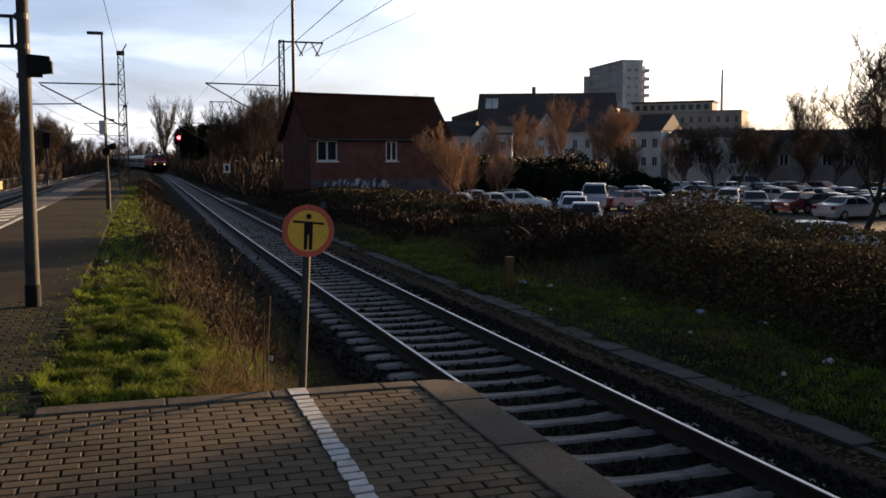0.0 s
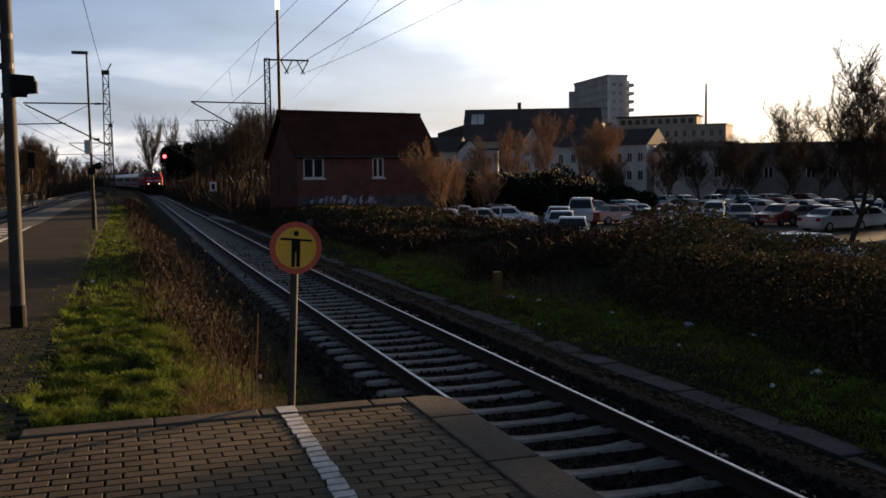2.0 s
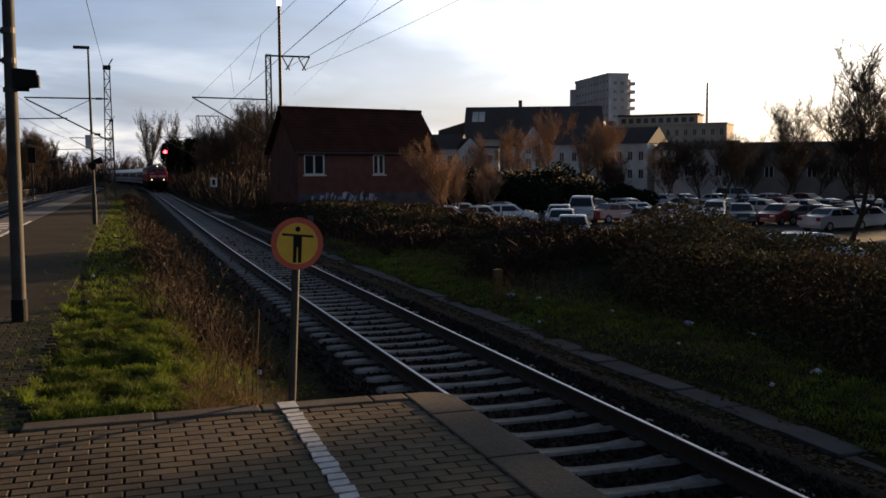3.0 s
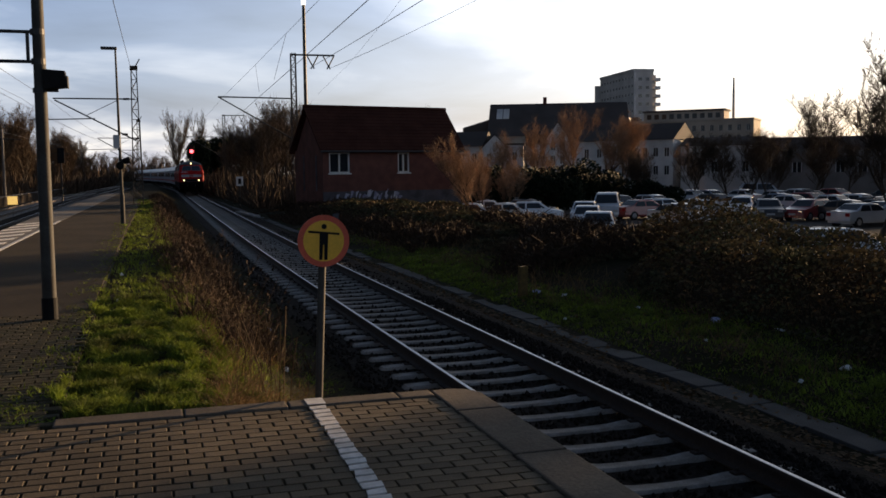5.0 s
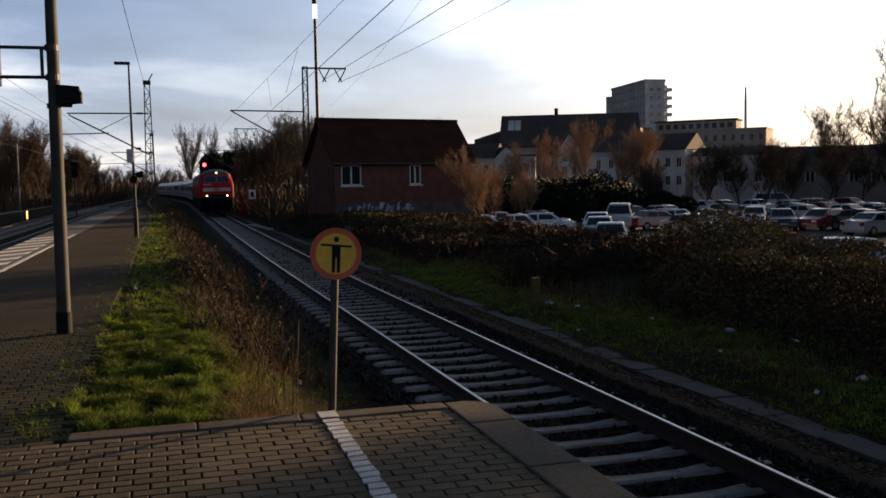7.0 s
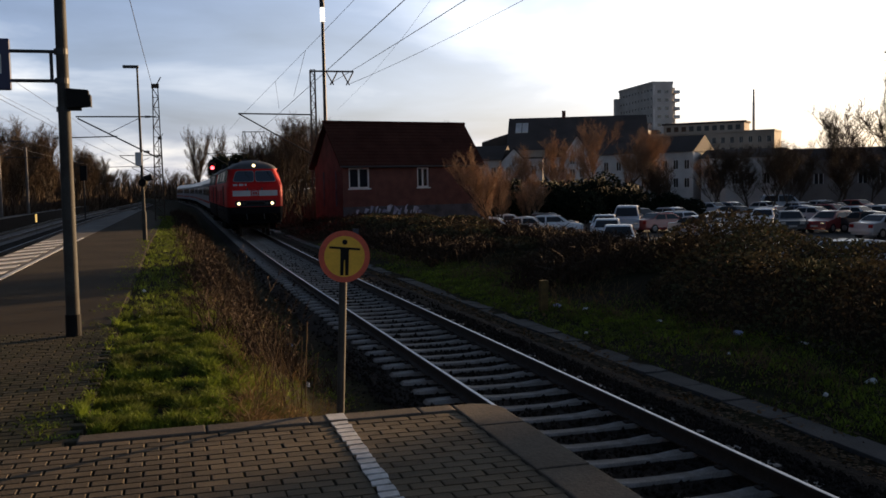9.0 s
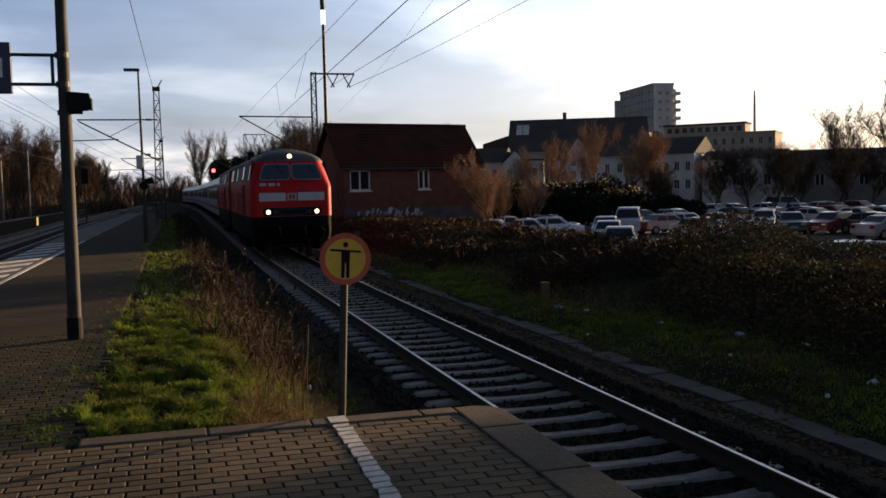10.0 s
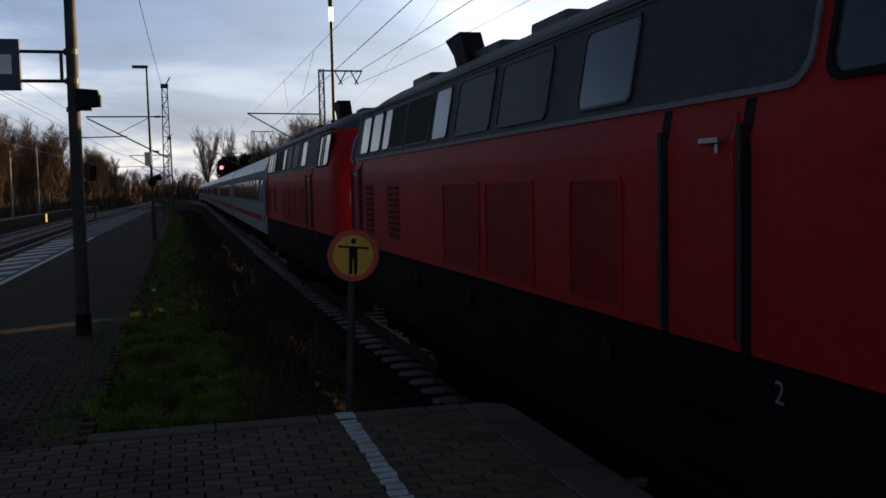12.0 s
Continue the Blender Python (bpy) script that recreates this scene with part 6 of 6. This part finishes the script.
    for i, (x, y, h, tx, ty) in enumerate(((1.02, 8.6, 1.0, -0.28, 0.1), (1.08, 8.5, 0.9, 0.03, 0.0), (1.14, 8.7, 1.05, 0.05, 0.02), (1.16, 8.55, 0.8, 0.10, 0.0), (0.98, 8.9, 0.85, -0.02, 0.0))):
        bm = B()
        p = Vector((x, y, ground_at(x, y) - 0.02))
        q = p + Vector((tx * 0.5, ty * 0.5, h * 0.6))
        polytube(bm, [p, q, p + Vector((tx, ty, h))], 0.005, 6)
        solo("reed_stem", bm, M["dry"], "pale dead reed stem beside the sign", "weed", group="reed stems")


def build_leaf_litter():
    rnd = random.Random(14)
    v, f = [], []
    for i in range(6500):
        y = 5.5 + 26 * rnd.random() ** 1.5
        x = rnd.choice((rnd.gauss(6.25, 0.28), rnd.uniform(5.6, 8.5), rnd.uniform(5.8, 6.6)))
        z = ground_at(x, y) + 0.02 if x > 6.7 else -1.0 + 0.03
        s = rnd.uniform(0.02, 0.045) * (1 + y * .02)
        p = Vector((x, y, max(z, ground_at(x, y) + 0.012)))
        a = Vector((rnd.gauss(0, 1), rnd.gauss(0, 1), rnd.gauss(0, .35))).normalized() * s
        b = a.cross(Vector((0, 0, 1))).normalized() * s * 0.7
        k = len(v)
        v += [p - a, p + b, p + a, p - b]
        f.append((k, k + 1, k + 2, k + 3))
    tagged(new("leaf_litter", cloud_mesh("leaf_litter", v, f, M["leaf"])), "fallen brown leaves on the ballast shoulder", "leaves", kind="stuff")


def crumple(seed, sx, sy, sz, material, label, at, name="litter_bag"):
    rnd = random.Random(seed)
    bm = B()
    bmesh.ops.create_icosphere(bm, subdivisions=2, radius=1.0)
    for v in bm.verts:
        v.co = Vector((v.co.x * sx, v.co.y * sy, max(-0.4, v.co.z) * sz)) * rnd.uniform(0.7, 1.2)
    solo(name, bm, material, label, "litter", at=at, group="litter")


def build_litter():
    for i, (x, y, a, b, c, m) in enumerate(((8.68, 10.24, .13, .07, .09, "paper"), (7.77, 9.96, .08, .06, .05, "paper"), (9.24, 14.08, .28, .12, .10, "litter_blue"), (7.99, 19.0, .16, .1, .09, "litter_blue"), (8.3, 18.2, .12, .08, .07, "paper"), (7.3, 16.0, .07, .05, .05, "paper"), (8.1, 12.6, .1, .06, .04, "paper"), (9.6, 12.8, .3, .06, .05, "paper"), (-0.35, 8.35, .09, .05, .05, "paper"), (-0.45, 14.9, .05, .08, .06, "paper"), (-0.5, 19.0, .06, .06, .06, "paper"), (1.75, 13.0, .12, .07, .07, "paper"), (8.9, 16.2, .1, .08, .05, "paper"), (2.0, 17.0, .1, .1, .06, "litter_blue"))):
        crumple(i, a * .62, b * .62, c * .62, M[m], "crumpled pale plastic litter lying in the grass" if m == "paper" else "crumpled bluish plastic bag in the weeds", pose(x, y, ground_at(x, y) + c * 0.25, 0, 0, i * 40))
    bm = B()
    prism(bm, [(-0.09, -0.05), (0.09, -0.05), (0.09, 0.05), (-0.09, 0.05)], 2, -0.3, 0.72)
    solo("marker_post", bm, M["post_ochre"], "short weathered yellow marker post in the verge", "post", at=pose(7.55, 18.7, -0.9, 2, 0, 10))
    bm = B()
    box(bm, -0.22, 0.22, -4.2, 4.2, 0, 0.12, 0.02)
    solo("concrete_beam", bm, M["sleeper"], "pale concrete beam lying beside the track", "beam", at=pose(6.5, 66, -0.96, 0, 0, 3))
    # small pale sign by the scrub
    sg = thing("small_marker", "small pale green marker plate on a stake", "sign", at=pose(8.2, 43.0, -0.8))
    bm = B()
    tube(bm, (0, 0, -0.2), (0, 0, 0.75), 0.025, n=6)
    part("stake", bm, M["bark"], sg)
    bm = B()
    box(bm, -0.14, 0.14, -0.05, -0.025, 0.5, 0.78, 0.01)
    part("plate", bm, M["glass_light"], sg)


def build_shade_hedge():
    """Unseen tall hedge beside the car park, added to shade the track and platform."""
    rnd = random.Random(41)
    for i in range(18):
        x, y = (33.0 + i * 1.0, -6.0 + i * 3.1) if i < 17 else (42.5, 22.7)
        # taller shrubs shade the near paving, lower ones only the track
        tall = 1.75 if i < 10 or i == 17 else 0.9 if i == 11 else 1.0
        hd = thing("tall_hedge", "tall dense hedge shrub out of view, added to block the sun", "hedge", "car park hedge", at=pose(x, y, -1.85))
        bm = B()
        for k in range(5):
            tube(bm, (rnd.gauss(0, .5), rnd.gauss(0, .8), -0.2), (rnd.gauss(0, .7), rnd.gauss(0, 1.0), 4.0), 0.07, 0.03, n=5)
        part("stems", bm, M["bark"], hd)
        v, f = [], []
        for k in range(9):
            leaf_blob(v, f, (rnd.gauss(0, .5), rnd.uniform(-1.9, 1.9), 0.9 + k * 0.53 * tall), (1.1, 1.5, 0.8 * tall), 330, 0.24, rnd)
        o = new("crown", cloud_mesh("crown", v, f, M["evergreen"]))
        o.parent = hd


build_trees()
build_shade_hedge()
build_undergrowth()
build_evergreens()
build_brambles()
build_grass()
build_stalks()
build_leaf_litter()
build_litter()


# ---- cars ----
def car_paint(name, c, rough=0.3, metal=0.0):
    return mat("car_" + name, c, rough, 0.8, 0.1, 0.0, metal=metal, coat=0.8)


def build_car(kind, paint, label):
    L_, Wd, H_ = {"hatch": (4.1, 1.72, 1.46), "sedan": (4.5, 1.76, 1.43), "van": (4.8, 1.9, 1.92)}[kind]
    prof = {"hatch": [(0, .35), (0.02, .62), (.12, .80), (.95, .93), (1.62, 1.40), (2.2, 1.46), (3.2, 1.43), (3.85, 1.02), (4.06, .92), (4.1, .4)],
            "sedan": [(0, .35), (0.02, .6), (.15, .78), (1.15, .90), (1.85, 1.36), (2.5, 1.43), (3.1, 1.38), (3.75, 1.00), (4.42, .94), (4.5, .4)],
            "van": [(0, .38), (0.02, .75), (.12, .98), (.75, 1.12), (1.45, 1.82), (2.0, 1.92), (4.5, 1.90), (4.75, 1.5), (4.8, 1.0), (4.8, .4)]}[kind]
    belt = {"hatch": .93, "sedan": .92, "van": 1.12}[kind]
    car = thing("parked_car", label, "car", "cars in the car park")
    bm = B()
    # body sections across the width: the cabin leans in over the belt line
    rows = []
    for s in (-1, -0.93, 0.93, 1):
        ring = []
        for y, z in prof:
            k = 1.0 if z <= belt + .02 else 1 - 0.22 * (z - belt) / (H_ - belt)
            zz = z if abs(s) < 1 else min(z, z * 0.97)
            ring.append(bm.verts.new((s * Wd / 2 * k, y - L_ / 2, zz)))
        rows.append(ring)
    n = len(prof)
    for a, b in zip(rows, rows[1:]):
        for i in range(n - 1):
            bm.faces.new((a[i], a[i + 1], b[i + 1], b[i]))
    for ring in (rows[0], rows[-1]):
        bm.faces.new(ring)
    box(bm, -Wd / 2 + .08, Wd / 2 - .08, -L_ / 2 + .1, L_ / 2 - .1, .24, .4)
    body = part("body", bm, paint, car, smooth=True)
    # glass: windscreen, rear window, side windows, laid on the body
    up = [(y, z) for y, z in prof if z > belt - .02]

    def on_prof(i, t, lift):
        (y0, z0), (y1, z1) = prof[i], prof[i + 1]
        nrm = Vector((-(z1 - z0), y1 - y0)).normalized() * lift
        return y0 + (y1 - y0) * t - L_ / 2 + nrm.x, z0 + (z1 - z0) * t + nrm.y
    ws = 3
    rw = 6 if kind != "van" else 6
    for nm, i in (("windscreen", ws), ("rear_window", rw)):
        bm = B()
        q = []
        for t in (0.08, 0.92):
            y, z = on_prof(i, t, 0.012)
            k = 1 - 0.22 * max(0, z - belt) / (H_ - belt)
            q.append([bm.verts.new((s * (Wd / 2 - .12) * k, y, z)) for s in (-1, 1)])
        bm.faces.new((q[0][0], q[0][1], q[1][1], q[1][0]))
        part(nm, bm, M["pane"], body)
    ya, yb = prof[ws][0] + .3, prof[7][0] - .15
    mid = (ya + yb) / 2 + .1
    for s in (-1, 1):
        for a, b, ta, tb in ((ya, mid - .05, .45, 0), (mid + .05, yb, 0, .3)):
            bm = B()
            z0, z1 = belt + .04, H_ - .13
            k0, k1 = 1 - 0.22 * (z0 - belt) / (H_ - belt), 1 - 0.22 * (z1 - belt) / (H_ - belt)
            vs = [bm.verts.new((s * (Wd / 2 * k + .012), y - L_ / 2, z)) for y, z, k in ((a, z0, k0), (b, z0, k0), (b - tb, z1, k1), (a + ta, z1, k1))]
            bm.faces.new(vs)
            part("side_window", bm, M["pane"], body)
        for y in (-L_ / 2 + .82, L_ / 2 - .82):
            bm = B()
            tube(bm, (s * (Wd / 2 - .2), y, .31), (s * (Wd / 2 + .01), y, .31), .31, n=18)
            wh = part("wheel", bm, M["tyre"], car)
            bm = B()
            tube(bm, (s * (Wd / 2), y, .31), (s * (Wd / 2 + .02), y, .31), .2, .17, n=14)
            part("hub_cap", bm, M["chrome"], wh)
        bm = B()
        box(bm, s * (Wd / 2 - .25) - .17, s * (Wd / 2 - .25) + .17, -L_ / 2 - .015, -L_ / 2 + .1, .60, .74, .02)
        part("headlight", bm, M["chrome"], body)
        bm = B()
        box(bm, s * (Wd / 2 - .2) - .14, s * (Wd / 2 - .2) + .14, L_ / 2 - .1, L_ / 2 + .012, .66, .86, .02)
        part("tail_light", bm, M["coach_red"], body)
        bm = B()
        box(bm, s * (Wd / 2 + .07) - .07, s * (Wd / 2 + .07) + .07, -L_ / 2 + 1.45, -L_ / 2 + 1.55, belt, belt + .12, .02)
        part("wing_mirror", bm, paint, body)
    bm = B()
    box(bm, -.26, .26, -L_ / 2 - .02, -L_ / 2 + .05, .42, .53)
    part("plate_bar", bm, M["stripe"], body)
    return car


def build_cars():
    rnd = random.Random(77)
    protos = []
    # the white paint is lightened and blued to stand for reflected sky
    for nm, col, metal in (("white", (0.82, 0.86, 0.92), 0), ("silver", (0.58, 0.63, 0.70), 0.3), ("dark", (0.02, 0.022, 0.028), 0), ("blue", (0.16, 0.22, 0.33), 0.2), ("red", (0.30, 0.03, 0.03), 0)):
        pm = car_paint(nm, col, metal=metal)
        for kind in ("hatch", "sedan"):
            protos.append((nm, kind, build_car(kind, pm, f"parked {nm} {'hatchback' if kind == 'hatch' else 'saloon'} car on the gravel car park")))
    van = build_car("van", car_paint("van_white", (0.55, 0.58, 0.64)), "parked pale blue-white van on the gravel car park")
    look_up = {(a, b): c for a, b, c in protos}
    spots = [("white", "hatch", 22.2, 44.6, -28), ("white", "hatch", 25.4, 52.5, -28), ("silver", "hatch", 28.6, 59.5, -28), ("silver", "sedan", 21.6, 62.6, 62), ("white", "sedan", 23.8, 61.4, 62), ("silver", "hatch", 26.0, 62.2, 64), ("dark", "hatch", 27.6, 66.8, 62), ("white", "sedan", 24.6, 67.5, 66),
             ("red", "sedan", 34.2, 61.6, 100), ("silver", "hatch", 36.4, 62.6, 95), ("silver", "sedan", 38.4, 60.6, 95), ("dark", "hatch", 41.0, 56.4, -30), ("white", "hatch", 42.8, 62.0, -40), ("red", "hatch", 43.0, 54.6, -70), ("dark", "sedan", 44.4, 52.4, 20), ("dark", "hatch", 46.6, 51.4, 25), ("silver", "sedan", 41.4, 47.6, 100), ("silver", "hatch", 44.4, 48.4, 95),
             ("white", "sedan", 21.0, 28.6, 98), ("white", "hatch", 23.6, 28.4, 98), ("silver", "sedan", 32.4, 53.5, 10)]
    for x0, y0, dx, dy, n in ((38, 72, 2.7, -0.6, 7), (44, 88, 2.7, -0.9, 9), (50, 56, 2.6, -1.6, 6), (46, 66, 2.7, -1.3, 6), (58, 78, 2.7, -1.6, 7), (60, 62, 2.7, -2.0, 6)):
        for i in range(n):
            if rnd.random() < 0.14:
                continue
            nm = rnd.choice(("white", "silver", "dark", "silver", "blue", "dark", "white", "red"))
            spots.append((nm, rnd.choice(("hatch", "sedan")), x0 + i * dx + rnd.uniform(-.2, .2), y0 + i * dy + rnd.uniform(-.4, .4), rnd.choice((0, 180)) + 15 + rnd.uniform(-5, 5)))
    used = set()
    for nm, kind, x, y, a in spots:
        p = look_up[(nm, kind)]
        m = pose(x, y, -1.772, 0, 0, a)
        if p.name in used:
            copy_thing(p, m)
        else:
            used.add(p.name)
            p.matrix_basis = m
    for p in look_up.values():
        if p.name not in used:
            p.matrix_basis = pose(60 + len(used), 100, -1.772)
            used.add(p.name)
    van.matrix_basis = pose(32.4, 63.6, -1.772, 0, 0, -30)
    copy_thing(van, pose(66.0, 92.0, -1.772, 0, 0, 60))


build_cars()


# ---- overhead wires ----
def build_wires():
    wire(sag((6.45, 200, 8.2), (6.45, 82, 8.3), 0.3) + [(6.45, 60, 8.28), (6.45, 40, 8.3), (6.45, 20, 8.35), (6.45, 2, 8.4)], 0.009)
    wire([(7.9, 200, 6.9), (7.5, 75, 6.8), (6.95, 52, 6.8), (6.38, 29.7, 6.8), (5.9, 10, 6.85)])
    wire([(6.45, 45.0, 8.3), (6.75, 52, 6.85)], 0.010)
    wire([(6.45, 58.0, 8.3), (6.85, 60, 6.85)], 0.008)
    for dx, z in ((0.0, 9.6), (0.16, 9.68)):
        wire(sag((11.9 + dx, 71.5, z), (12.25 + dx, 5, z + 0.1), 0.18), 0.010)
        wire(sag((13.4 + dx, 71.5, z), (14.5 + dx, 5, z + 0.1), 0.45), 0.010)
    wire([(17.2, 98.5, 9.9), (14.9, 72.3, 9.9), (12.4, 49.5, 9.9), (11.2, 39.8, 9.9), (8.0, 12, 9.9)], 0.007)
    wire(sag((-0.7, 64, 8.75), (-1.45, -6, 9.1), 0.35))
    wire(sag((-0.7, 64, 8.75), (-0.6, 118, 8.2), 0.4))
    for x in (-5.6, -7.1, -11.2):
        wire(sag((x, 64, 6.6), (x - .4, 8, 6.6), 0.2), 0.010)
        wire(sag((x, 64, 5.4), (x - .4, 8, 5.4), 0.03), 0.010)
        wire(sag((x, 64, 6.6), (x + 1.8, 130, 6.4), 0.4), 0.010)
        wire(sag((x, 64, 5.4), (x + 1.8, 130, 5.4), 0.05), 0.010)


build_wires()


# ---- the tracks and platform beyond ----
def left_shift(y):
    return max(0.0, y - 105.0) * 0.028


def build_left_tracks():
    for x0 in (-6.6, -10.2):
        tr = thing("far_track", "second railway track beyond the platform", "track", kind="structure")
        for side in (-1, 1):
            build_rail(tr, side, lambda y: x0 + left_shift(y), 5.0, 260.0, RAIL, 20.0)
        me = bpy.data.meshes["sleeper"]
        sv = np.array([v.co[:] for v in me.vertices])
        sf = [tuple(p.vertices) for p in me.polygons]
        v, f = [], []
        for i in range(230):
            y = 12 + i * 0.64
            n = len(v)
            v += list(sv + np.array((x0 + left_shift(y), y, SLEEPER_TOP - 0.205)))
            f += [tuple(n + q for q in g) for g in sf]
        s = tagged(new("far_sleepers", cloud_mesh("far_sleepers", v, f, M["sleeper"])), kind="stuff")
        s.parent = tr
    bm = B()
    prism(bm, [(-4.95, 0), (-4.95, 52), (-4.2, 105), (-0.2, 260), (-8, 260), (-12.0, 105), (-12.15, 0)], 2, -1.2, -0.95)
    solo("far_ballast", bm, M["ballast"], "dark ballast under the far tracks", "ballast", "structure")
    bm = B()
    prism(bm, [(-16.8, 30), (-12.2, 30), (-12.2, 105), (-11.2, 150), (-14.0, 150)], 2, -1.1, -0.02)
    fp = solo("far_platform", bm, M["ballast"], "opposite station platform with a pale edge", "platform", "structure")
    y = 30.0
    while y < 148:
        bm = B()
        e = -12.22 + max(0, y - 105) * 0.0222
        box(bm, e - 0.9, e, y, y + 1.97, -0.02, 0.01)
        part("edge_slab", bm, M["slab"], fp)
        y += 2.0
    for x, h, y in ((-13.0, 5.4, 84.5), (-12.7, 6.3, 98.0)):
        bm = B()
        tube(bm, (0, 0, -0.02), (0, 0, h), 0.14, 0.10, n=10)
        solo("platform_mast", bm, M["slab"], "pale concrete mast on the opposite platform", "pole", at=pose(x, y, 0), group="far masts", smooth=True)
    sg = thing("dark_signal", "dark unlit railway signal between the far tracks", "railway signal", at=pose(-8.6, 110, 0))
    bm = B()
    tube(bm, (0, 0, -1.1), (0, 0, 3.4), 0.08, n=8)
    part("post", bm, M["dark_metal"], sg)
    bm = B()
    box(bm, -0.35, 0.35, -0.12, 0.12, 3.2, 4.8, 0.06)
    part("signal_head", bm, M["black"], sg)


build_left_tracks()


def build_yellow_board():
    """A thin yellow board set on the camera's ray; glow and edge-on swing are made up."""
    bd = thing("yellow_board", "small yellow board with added glow on a thin stem between the far tracks", "sign", at=pose(-8.4, 68.2, 0))
    bm = B()
    box(bm, -0.30, 0.30, -0.012, 0.012, 0.0, 0.54, 0.01)
    part("plate", bm, M["board_yellow"], bd, "pale yellow plate with added glow")
    bm = B()
    tube(bm, (0, 0, -1.0), (0, 0, 0.02), 0.014, n=6)
    part("stem", bm, M["dark_metal"], bd)
    return bd


yellow_board = build_yellow_board()
pavers()
motions()
